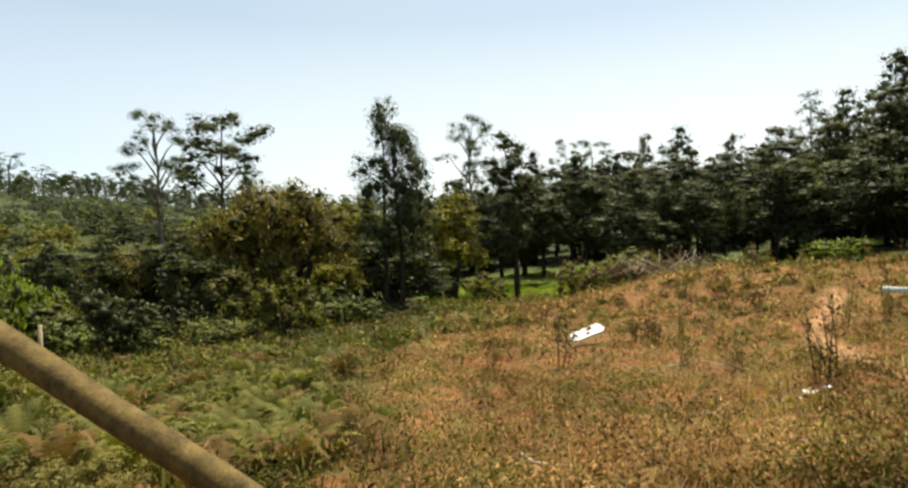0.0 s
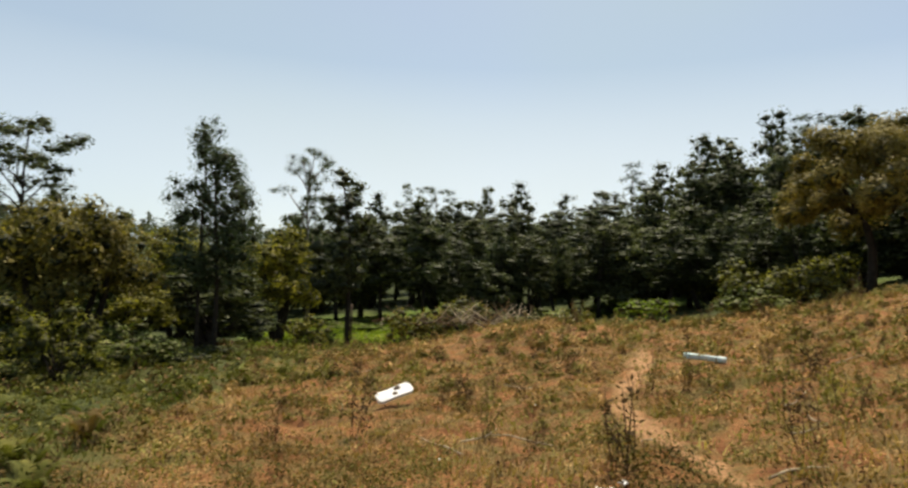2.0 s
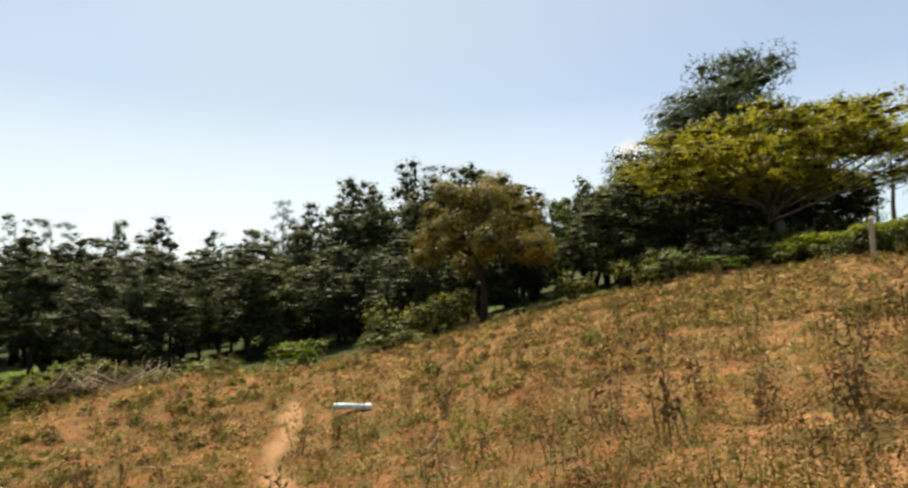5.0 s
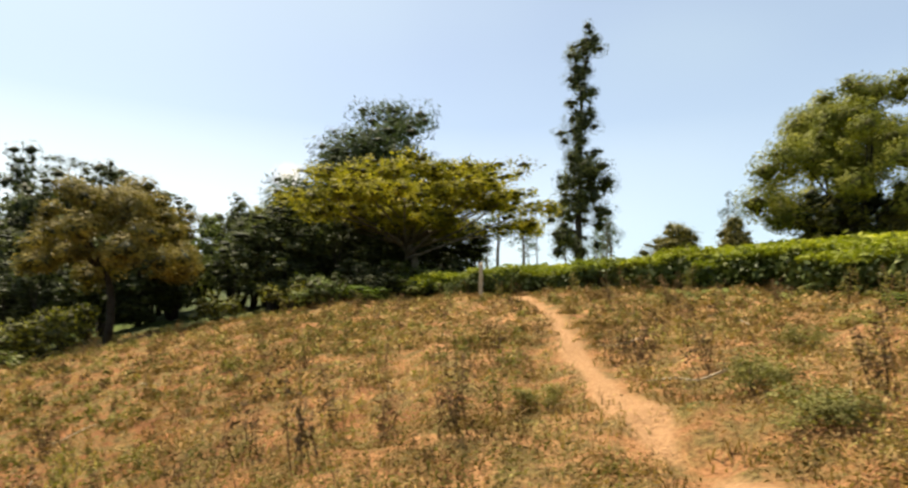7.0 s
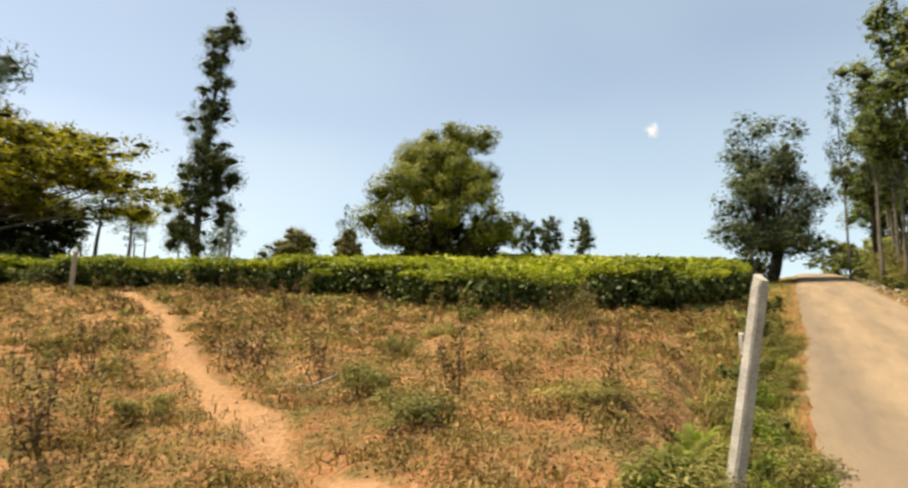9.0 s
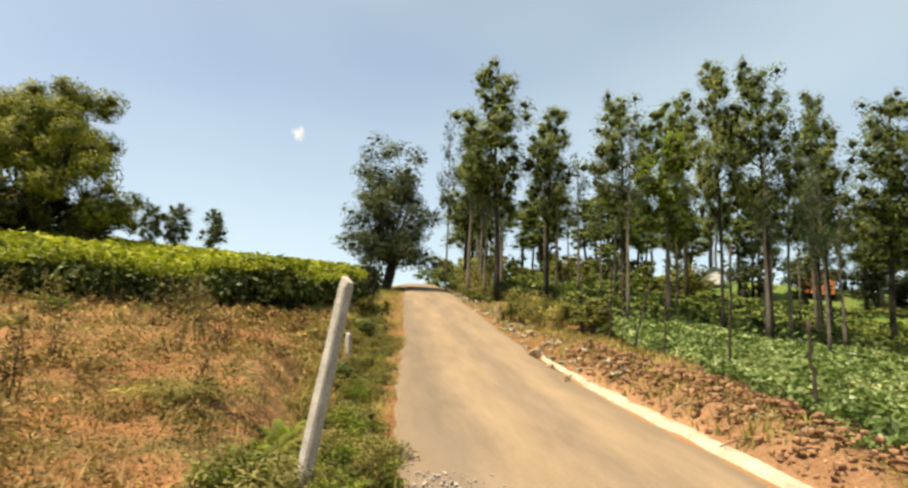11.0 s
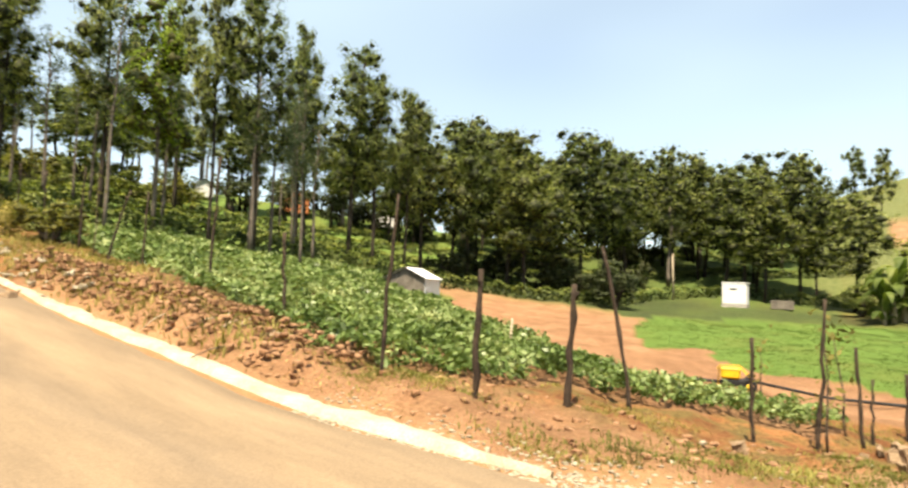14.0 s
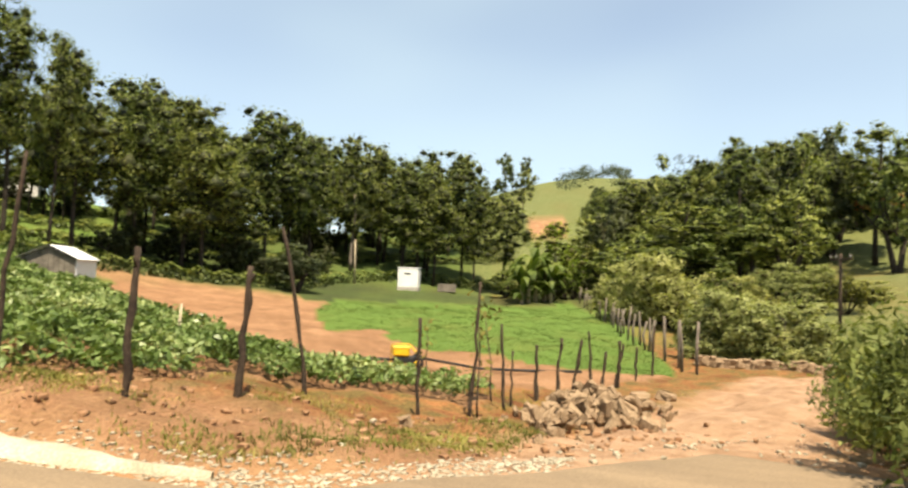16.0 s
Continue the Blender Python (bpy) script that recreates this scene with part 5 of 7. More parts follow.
for k in range(20):
    b, d = radians(139 + 24 * ((k * 0.618) % 1)), rng.uniform(52, 74)
    tree(("shrub", "shrub_yellow", "fig")[k % 3], d * math.sin(b), d * math.cos(b), rng.uniform(1.8, 3.6), rng.uniform(2.6, 4.6), k % 2, label="sunlit bush between the stems of the shade trees")
# weeds on the lane's near verge
for k in range(34):
    s, d = 3.5 + 20 * ((k * 0.618) % 1), rng.uniform(2.45, 3.15)
    x, y = ROAD_MID[0] + s * ROAD_DIR[0] - d * ROAD_SIDE[0], ROAD_MID[1] + s * ROAD_DIR[1] - d * ROAD_SIDE[1]
    tree(("field_bush", "shrub_yellow", "field_bush", "shrub")[k % 4], x, y, rng.uniform(0.25, 0.6), rng.uniform(0.5, 1.0), k % 2, label="low yellowish weed bush on the lane's verge")
# scrub along the upper lane
for k in range(20):
    s, d = 21 + 26 * ((k * 0.618) % 1), rng.uniform(2.6, 6.0)
    x, y = ROAD_MID[0] + s * ROAD_DIR[0] + d * ROAD_SIDE[0], ROAD_MID[1] + s * ROAD_DIR[1] + d * ROAD_SIDE[1]
    tree(("shrub_yellow", "field_bush", "shrub")[k % 3], x, y, rng.uniform(0.6, 1.5), rng.uniform(1.2, 2.4), k % 2, label="dry yellowish bush beside the upper lane")
# more dark growth added as shade, farther up the slope
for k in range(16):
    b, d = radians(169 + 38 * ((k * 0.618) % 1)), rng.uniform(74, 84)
    tree(("wood_dark", "shrub_dark")[k % 2], d * math.sin(b), d * math.cos(b), rng.uniform(3.0, 5.0), rng.uniform(4, 6), k % 2, label="bushy growth added to darken the ground below the shade trees")


# taller trees at the back of the wood, and low growth under the flat-topped tree
_back = np.random.default_rng(5)
for k in range(16):
    b, d = radians(27 + 18 * ((k * 0.618) % 1)), _back.uniform(49, 55.5)
    tree(("eucalypt", "wood_dark", "eucalypt")[k % 3], d * math.sin(b), d * math.cos(b), _back.uniform(7.5, 9) + 0.16 * (math.degrees(b) - 27), _back.uniform(4, 5.5), k % 2, turn=_back.uniform(0, 360))
for k, (x, y, h, w) in enumerate([(25.4, 11.7, 1.5, 2.6), (30.4, 11.6, 2.4, 3.6), (29.2, 13.3, 2.6, 4.2), (29.0, 10.0, 1.6, 2.8), (34.0, 13.6, 3.0, 4.5)]):
    tree(("shrub_dark", "shrub")[k % 2], x, y, h, w, k % 2, turn=70 * k)
for x, y, h, w in ((23.9, 13.2, 1.9, 2.8), (27.6, 15.2, 2.4, 3.2)):
    tree("shrub", x, y, h, w, 1, turn=30)
# pale hedge trees along the plot's fence, low wood on the slope behind the banana clump
for k, (x, y, h, w) in enumerate([(-28.4, -25.6, 4.3, 4.6), (-28.8, -24.2, 4.5, 4.8), (-30.4, -28.4, 4.0, 4.8)]):
    tree("fig", x, y, h, w, k % 2, turn=80 * k)
for k in range(10):
    b, d = radians(217 + 0.85 * k), 61 + 9 * ((k * 0.618) % 1)
    tree(("wood", "wood_dark", "shrub")[k % 3], d * math.sin(b), d * math.cos(b), 2.9 + 1.5 * ((k * 0.38) % 1), 4 + 1.5 * ((k * 0.7) % 1), k % 2, turn=50 * k)
tree("shrub_lime", 60 * math.sin(radians(222.6)), 60 * math.cos(radians(222.6)), 4.8, 3.6, 0, turn=10, label="light green leafy tree behind the banana clump")


# ---- tea ----
def tea_bush(name, x, y, w, h, variant, label):
    key = ("tea", variant)
    if key not in _made:
        r = np.random.default_rng(50 + variant)
        cs, rs = [], []
        for i in range(14):
            cs.append((r.uniform(-0.5, 0.5), r.uniform(-0.5, 0.5), r.uniform(0.35, 0.6)))
            rs.append((0.3, 0.3, 0.3))
        v1, q1 = clumps(cs, rs, 640, 0.15, r, 0.55, 0.2, 0.6)
        n = 520
        p = np.stack([r.uniform(-0.72, 0.72, n), r.uniform(-0.72, 0.72, n), 0.86 + r.normal(0, 0.045, n)], -1)
        v2, q2 = leaves(p, r.normal(size=(n, 3)) * 0.5 + [0, 0, 1], 0.13 * r.uniform(0.7, 1.3, n), r, 0.5)
        wood = [limb((0, 0, -0.1), (r.uniform(-0.4, 0.4), r.uniform(-0.4, 0.4), 0.6), 0.03, 0.012, r) for _ in range(5)]
        # the lower leaves carry painted shade as well as their older green
        _made[key] = [("stem", mesh_of("stem", *s, M_BARK, True)) for s in wood[:3]] + [("old_foliage", mesh_of("old_foliage", v1, q1, M_TEASHADE)), ("young_foliage", mesh_of("young_foliage", v2, q2, M_TEA))]
    ob = new(name)
    for n, me in _made[key]:
        part(n, me, ob)
    ob.matrix_world = pose(x, y, float(height(x, y)) - 0.04, 0, 0, rng.uniform(0, 360)) @ Matrix.Diagonal((w, w, h, 1))
    return tagged(ob, label, "tea bush", "tea bushes")


# the front rows follow the field's upper edge
FRONT = [(17.2, -14.6), (13.9, -9.9), (13.0, -8.0), (13.2, -6.4), (14.0, -5.1), (15.6, -4.3), (17.4, -3.4), (19.0, -2.1), (20.4, -0.4), (21.6, 1.4), (22.4, 3.4), (22.8, 5.6), (23.4, 7.6)]
_k = 0
for row in range(3):
    for (ax, ay), (bx, by) in zip(FRONT[:-1], FRONT[1:]):
        n = max(1, round(math.hypot(bx - ax, by - ay) / 1.15))
        for i in range(n):
            f = (i + rng.uniform(-0.15, 0.15)) / n
            x, y = ax + (bx - ax) * f + row * 1.25, ay + (by - ay) * f - row * 0.25
            tea_bush("tea_bush", x + rng.normal(0, 0.08), y + rng.normal(0, 0.08), rng.uniform(0.95, 1.25), rng.uniform(0.95, 1.28) if row == 0 else rng.uniform(0.8, 1.05), _k % 4, "clipped tea bush with bright young leaves on top")
            _k += 1
# the rest of the tea on the slope behind
_n = 62000
_b, _d = np.radians(rng.uniform(66, 136, _n)), 15 + 55 * rng.random(_n) ** 1.6
_px, _py = _d * np.sin(_b), _d * np.cos(_b)
_edge = [(24, -24)] + FRONT + [(32, 14), (60, 22), (75, 10), (75, -60), (56, -52)]
_s, _dd = road_along(_px, _py)
_ok = inside(_px, _py, _edge) & (to_line(_px, _py, FRONT) > 2.6) & (_dd < -3.0)
_px, _py = _px[_ok], _py[_ok]
_pz = height(_px, _py) + 0.8 + 0.14 * waves(_px, _py, 1.1, 91) + rng.normal(0, 0.07, len(_px)) - 0.25 * (rng.random(len(_px)) < 0.25)
_lv, _lq = leaves(np.stack([_px, _py, _pz], -1), rng.normal(size=(len(_px), 3)) * 0.45 + [0, 0, 1], np.clip(0.012 * np.hypot(_px, _py), 0.2, 0.6) * rng.uniform(0.7, 1.3, len(_px)), rng, 0.6)
tagged(new("tea_plantation", mesh_of("tea_plantation", _lv, _lq, M_TEA)), "level-clipped bright green tea covering the slope", "tea", kind="stuff")


# ---- field plants ----
def scatter(n, r0, r1, b0, b1, power=1.0):
    b, d = np.radians(rng.uniform(b0, b1, n)), r0 + (r1 - r0) * rng.random(n) ** power
    return d * np.sin(b), d * np.cos(b)


def free(x, y, gap=0.25):
    """Where no path, road, crop or tea lies."""
    ok = np.ones(len(x), bool)
    for p, w in zip(PATHS, (0.15, 0.17)):
        ok &= to_line(x, y, p) > w + 0.5 * gap * rng.random(len(x))
    ok &= to_line(x, y, TRACK) > 1.3
    ok &= (np.hypot(x - 1.15, y - 9.75) > 0.75) & (np.hypot(x - 6.3, y - 9.45) > 0.6)
    ok &= to_line(x, y, [(-0.7, 1.05), (-3.6, 1.9)]) > 0.35
    s, d = road_along(x, y)
    return ok & (np.abs(d) > ROAD_HALF + 0.1)


def blades(x, y, n, lo, hi, width, spread, material, name, label, lean=0.5, cat="grass"):
    """Tufts of n blades, each a thin bent strip of two quads."""
    x, y = np.repeat(x, n) + rng.normal(0, spread, len(x) * n), np.repeat(y, n) + rng.normal(0, spread, len(y) * n)
    z = height(x, y) - 0.01
    m = len(x)
    hgt = rng.uniform(lo, hi, m)
    a = rng.uniform(0, 6.28, m)
    dx, dy = np.cos(a), np.sin(a)
    k = rng.uniform(0.1, 1, m) * lean * hgt
    sx, sy = -dy * width * 0.5, dx * width * 0.5
    base, o = np.stack([x, y, z], -1), np.zeros(m)
    side = np.stack([sx, sy, o], -1)
    mid = base + np.stack([dx * k * 0.35, dy * k * 0.35, hgt * 0.6], -1)
    tip = base + np.stack([dx * k, dy * k, hgt], -1)
    v = np.stack([base - side, base + side, mid + side * 0.8, mid - side * 0.8, tip + side * 0.15, tip - side * 0.15], 1).reshape(-1, 3)
    i = np.arange(m)[:, None] * 6
    q = np.concatenate([i + [0, 1, 2, 3], i + [3, 2, 4, 5]], 1).reshape(-1, 4)
    return tagged(new(name, mesh_of(name, v, q, material)), label, cat, kind="stuff")


# low mixed cover of the dry field: small leaves lying close to the soil, in uneven patches
def litter(n, r0, r1, b0, b1, power, keep, lo, hi, size, material, name, label, tilt=0.6, aspect=0.4):
    x, y = scatter(n, r0, r1, b0, b1, power)
    ok = free(x, y) & keep(x, y)
    x, y = x[ok], y[ok]
    r = np.hypot(x, y)
    mound = np.clip(waves(x, y, 0.5, 31) + 0.5 * waves(x, y, 0.21, 32), 0, 1.4)
    z = height(x, y) + rng.uniform(lo, hi, len(x)) * (0.25 + mound)
    s = size * np.clip(r / 8, 0.55, 1.5) * rng.uniform(0.6, 1.5, len(x))
    v, q = leaves(np.stack([x, y, z], -1), rng.normal(size=(len(x), 3)) * tilt + [0, 0, 1], s, rng, aspect)
    return tagged(new(name, mesh_of(name, v, q, material)), label, "ground cover", kind="stuff")


def fern_side(x, y):
    """Above zero on the ferny side of the field."""
    edge = np.where(y > 0, np.interp(y, (0, 2.8, 5.6, 10.4, 19.9, 40), (-1.4, -1.6, -2.0, -2.4, -0.4, 6)), -1.4)
    return edge - x + waves(x, y, 1.5, 15) * 0.9


def dry(x, y):
    return fern_side(x, y) < rng.normal(0, 1.0, len(x))


litter(62000, 1.6, 34, -24, 134, 1.5, lambda x, y: dry(x, y) & (waves(x, y, 1.1, 11) + rng.normal(0, 0.45, len(x)) > -0.35), 0.01, 0.08, 0.046, M_STRAW, "dry_litter", "dry brown stubble and dead leaves over red soil", 0.9)
litter(30000, 1.6, 34, -24, 134, 1.5, lambda x, y: dry(x, y) & (waves(x, y, 1.9, 12) + rng.normal(0, 0.4, len(x)) > 0.05 + 0.5 * (np.degrees(np.arctan2(x, y)) > 75)), 0.01, 0.1, 0.046, M_WEED, "low_weeds", "low olive-green weeds in patches over the field", 0.9, 0.5)
litter(10000, 1.6, 30, -24, 134, 1.4, lambda x, y: dry(x, y) & (waves(x, y, 0.9, 17) + rng.normal(0, 0.4, len(x)) > 0.35), 0.02, 0.14, 0.042, M_STALK, "dead_leaves", "dark brown withered leaves", 1.0, 0.45)
litter(26000, 2.5, 27, 55, 133, 1.4, lambda x, y: dry(x, y) & (waves(x, y, 1.3, 19) + rng.normal(0, 0.5, len(x)) > -0.2), 0.01, 0.1, 0.05, M_CHAFF, "field_chaff", "tawny chaff and broken stalks over the upper field", 0.9)


def low_clumps(n, per, patch, keep, wide, tall, size, material, name, label, ferny=False):
    """Small mounded plants, each a cushion of leaves."""
    x, y = scatter(n, 2.0, 33, -58 if ferny else -24, 14 if ferny else 134, 1.4)
    ok = free(x, y, 0.5) & (dry(x, y) != ferny) & (waves(x, y, patch, 20 + len(name)) + rng.normal(0, 0.32, len(x)) > keep)
    if not ferny:
        ok &= (np.degrees(np.arctan2(x, y)) < rng.uniform(45, 85, len(x))) | (rng.random(len(x)) < (0.35 if material is M_WEED else 0.8))
    x, y = x[ok], y[ok]
    k = rng.uniform(0.4, 1.1, len(x)) + 0.8 * rng.random(len(x)) ** 6
    far = np.clip(np.hypot(x, y) / 9, 0.6, 1.6)
    g = np.repeat(height(x, y), per)
    x, y, k, far = (np.repeat(a, per) for a in (x, y, k, far))
    a, q = rng.uniform(0, 6.28, len(x)), np.sqrt(rng.random(len(x)))
    px, py = x + np.cos(a) * q * wide * k, y + np.sin(a) * q * wide * k
    pz = g + (1 - q * q) * tall * k * rng.uniform(0.35, 1.1, len(x)) + 0.01
    nor = np.stack([np.cos(a) * q, np.sin(a) * q, 0.3 + 0 * q], -1) + rng.normal(size=(len(x), 3)) * 0.6
    v, f = leaves(np.stack([px, py, pz], -1), nor, size * far * rng.uniform(0.6, 1.4, len(x)), rng, 0.33)
    soft = np.stack([np.cos(a) * q, np.sin(a) * q, 0.6 + 0 * q], -1) + rng.normal(size=(len(x), 3)) * 0.3
    soft /= np.linalg.norm(soft, axis=1, keepdims=True)
    return tagged(new(name, mesh_of(name, v, f, material, False, np.repeat(soft, 4, axis=0))), label, "weeds", kind="stuff")


low_clumps(6200, 34, 1.3, -0.1, 0.19, 0.19, 0.055, M_STRAW, "straw_clumps", "tawny withered weeds in low cushions")
low_clumps(6800, 40, 1.5, 0.05, 0.2, 0.25, 0.058, M_WEED, "weed_clumps", "olive-green weeds in low cushions")
low_clumps(4200, 26, 1.1, 0.15, 0.15, 0.28, 0.05, M_STALK, "dead_clumps", "dark brown dead weeds in low clumps")
low_clumps(2400, 26, 1.7, 0.0, 0.28, 0.42, 0.075, M_FERN, "bracken_clumps", "low bracken and creepers in tangled heaps", True)
low_clumps(2300, 18, 1.3, 0.05, 0.26, 0.32, 0.08, M_STALK, "brown_bracken", "rust-brown dead bracken in heaps", True)
low_clumps(1700, 26, 2.1, 0.05, 0.26, 0.4, 0.07, M_PALEFERN, "rank_weeds", "pale rank weeds between the ferns", True)
low_clumps(900, 18, 2.5, 0.3, 0.3, 0.38, 0.09, M_GREEN, "leafy_weeds", "leafy green weeds below the field", True)
for _n, _m, _name, _label in ((5200, M_STRAW, "bleached_clumps", "bleached straw-coloured weeds on the upper field"), (1300, M_PALEWEED, "pale_green_clumps", "pale yellowish green weeds on the upper field")):
    _x, _y = scatter(_n, 3.5, 30, 48, 131, 1.2)
    _ok = free(_x, _y, 0.5) & (waves(_x, _y, 1.2, 71 + len(_name)) + rng.normal(0, 0.35, len(_x)) > 0.1)
    _x, _y = (np.repeat(a[_ok], 30) for a in (_x, _y))
    _k = np.repeat(rng.uniform(0.5, 1.3, len(_x) // 30), 30)
    _a, _q = rng.uniform(0, 6.28, len(_x)), np.sqrt(rng.random(len(_x)))
    _p = np.stack([_x + np.cos(_a) * _q * 0.2 * _k, _y + np.sin(_a) * _q * 0.2 * _k, height(_x, _y) + (1 - _q * _q) * 0.2 * _k * rng.uniform(0.4, 1.1, len(_x)) + 0.01], -1)
    _soft = np.stack([np.cos(_a) * _q, np.sin(_a) * _q, 0.7 + 0 * _q], -1) + rng.normal(size=(len(_x), 3)) * 0.25
    _soft /= np.linalg.norm(_soft, axis=1, keepdims=True)
    _lv, _lq = leaves(_p, _soft + rng.normal(size=(len(_x), 3)) * 0.5, 0.055 * np.clip(np.hypot(_x, _y) / 9, 0.6, 1.6) * rng.uniform(0.6, 1.4, len(_x)), rng, 0.33)
    tagged(new(_name, mesh_of(_name, _lv, _lq, _m, False, np.repeat(_soft, 4, axis=0))), _label, "weeds", kind="stuff")
_x, _y = scatter(9000, 1.8, 32, -24, 134, 1.4)
_ok = free(_x, _y) & dry(_x, _y) & ((_x < _y) | (rng.random(len(_x)) < 0.7)) & (waves(_x, _y, 0.8, 18) + rng.normal(0, 0.4, len(_x)) > 0.1)
blades(_x[_ok], _y[_ok], 7, 0.04, 0.13, 0.012, 0.08, M_STRAW, "dry_grass", "short straw-coloured grass tufts", 1.3)
for _n, _s, _m, _name, _label in ((4200, 41, M_STRAW, "straw_tufts", "tangled straw-coloured grass tufts over the field"), (1300, 43, M_WEED, "green_tufts", "yellowish green grass tufts over the field")):
    _x, _y = scatter(_n, 3.4, 30, -24, 134, 1.3)
    _ok = free(_x, _y, 0.5) & dry(_x, _y) & ((_x < _y) | (rng.random(len(_x)) < 0.7)) & (waves(_x, _y, 0.9, _s) + rng.normal(0, 0.3, len(_x)) > 0.0)
    blades(_x[_ok], _y[_ok], 12, 0.04, 0.13, 0.018, 0.1, _m, _name, _label, 1.1)
# clearing grass given lime leaves so that its colour reads as sunlit
_x, _y = scatter(2600, 29, 47, -7, 10, 0.8)
blades(_x, _y, 4, 0.08, 0.25, 0.06, 0.25, M_LIME, "clearing_grass", "grass in a clearing of the wood, coloured lime for sunlight", 1.0)
_x, _y = scatter(3000, 2.6, 30, -58, 12, 1.2)
_ok = free(_x, _y) & (fern_side(_x, _y) > rng.normal(0.2, 0.7, len(_x)))
blades(_x[_ok], _y[_ok], 8, 0.08, 0.24, 0.014, 0.16, M_FERN, "rank_grass", "rank grass between the ferns", 1.2)
litter(8000, 2.2, 32, -58, 14, 1.4, lambda x, y: fern_side(x, y) > rng.normal(0.2, 0.7, len(x)), 0.05, 0.26, 0.08, M_FERN, "fern_litter", "thick low green growth below the field", 0.9, 0.3)


def fern_meshes(seed):
    r = np.random.default_rng(seed)
    fronds = []
    for k in range(9):
        a = k * 0.7 + r.uniform(-0.2, 0.2)
        L, lift = r.uniform(0.45, 0.7), r.uniform(0.35, 0.6)
        t = np.linspace(0.04, 1, 24)
        p = np.stack([np.cos(a) * L * t, np.sin(a) * L * t, lift * np.sin(t * 2.2) * 0.9], -1)
        tan = np.gradient(p, axis=0)
        side = np.cross(tan, [0, 0, 1.0])
        side /= np.linalg.norm(side, axis=1, keepdims=True) + 1e-9
        w = 0.15 * np.sin(np.clip(t * 1.15, 0, 1) * np.pi) ** 0.7 * (1.15 - t) + 0.03
        n = len(t)
        tips = [p + sg * side * w[:, None] + tan * 1.2 + r.normal(0, 0.008, p.shape) - [0, 0, 0.015] for sg in (-1, 1)]
        i = np.arange(n - 1)
        fronds.append((np.concatenate([p, *tips]), np.concatenate([np.stack([i, i + n, i + 1], -1), np.stack([i, i + 1, i + 2 * n], -1)])))
    leaf = {11: M_FERN, 12: M_BRIGHTFERN, 13: M_DRYFERN, 14: M_PALEFERN}[seed]
    return [mesh_of("frond", *f, leaf) for f in fronds]


_ferns = [fern_meshes(s) for s in (11, 12, 13, 14)]


def fern(x, y, size, k, label, group):
    ob = new("fern")
    for me in _ferns[k % 4][:9 if math.hypot(x, y) < 8 else 6]:
        part("frond", me, ob)
    ob.matrix_world = pose(x, y, float(height(x, y)), rng.uniform(-8, 8), rng.uniform(-8, 8), rng.uniform(0, 360)) @ Matrix.Diagonal((size, size, size, 1))
    return tagged(ob, label, "fern", group)


for k, (x, y, s) in enumerate([(3.0, -2.2, 0.9), (2.7, -2.75, 0.9), (3.35, -2.9, 1.0), (3.6, -2.5, 0.8), (2.3, -2.3, 0.7), (3.9, -3.5, 0.9), (4.4, -3.3, 0.8), (4.9, -4.4, 0.9), (2.9, -1.8, 0.6), (5.6, -5.0, 0.8), (6.4, -5.4, 0.7), (3.2, -3.3, 0.8), (2.95, -2.45, 0.8), (3.2, -2.3, 0.8), (3.25, -2.6, 0.7), (2.6, -2.5, 0.7), (3.45, -2.7, 0.7), (2.75, -2.15, 0.7), (2.85, -2.6, 0.8), (3.1, -2.2, 0.7), (4.1, -3.0, 0.8), (3.6, -3.1, 0.9), (4.6, -3.9, 0.8)]):
    fern(x, y, s * 0.62, k if k % 3 else 1, "bright green fern at the foot of the concrete post", "ferns by the post")
for k, (x, y, h, w) in enumerate([(2.8, -2.3, 0.5, 0.6), (3.3, -2.75, 0.5, 0.7), (2.6, -2.7, 0.4, 0.6), (3.7, -3.2, 0.5, 0.7), (3.15, -2.1, 0.4, 0.5), (4.3, -3.6, 0.5, 0.8)]):
    tree("fern_bush", x, y, h, w, k % 2, label="leafy bright green plant by the concrete post")
_x, _y = scatter(900, 2.0, 22, -56, 10, 1.2)
_ok = fern_side(_x, _y) > 0.4
_near = scatter(100, 2.6, 9, -56, 2, 1.0)
_x, _y = np.concatenate([_near[0], _x[_ok][:110]]), np.concatenate([_near[1], _y[_ok][:110]])
_ok = (fern_side(_x, _y) > 0.2) & (np.hypot(_x + 1.9, _y - 1.5) > 0.9)
for k, (x, y) in enumerate(zip(_x[_ok], _y[_ok])):
    fern(x, y, rng.uniform(0.35, 0.75), (0, 3, 2, 0)[k % 4], "rust-brown dead fern on the bank below the field" if k % 4 == 2 else "yellow-green fern on the bank below the field", "ferns on the bank")


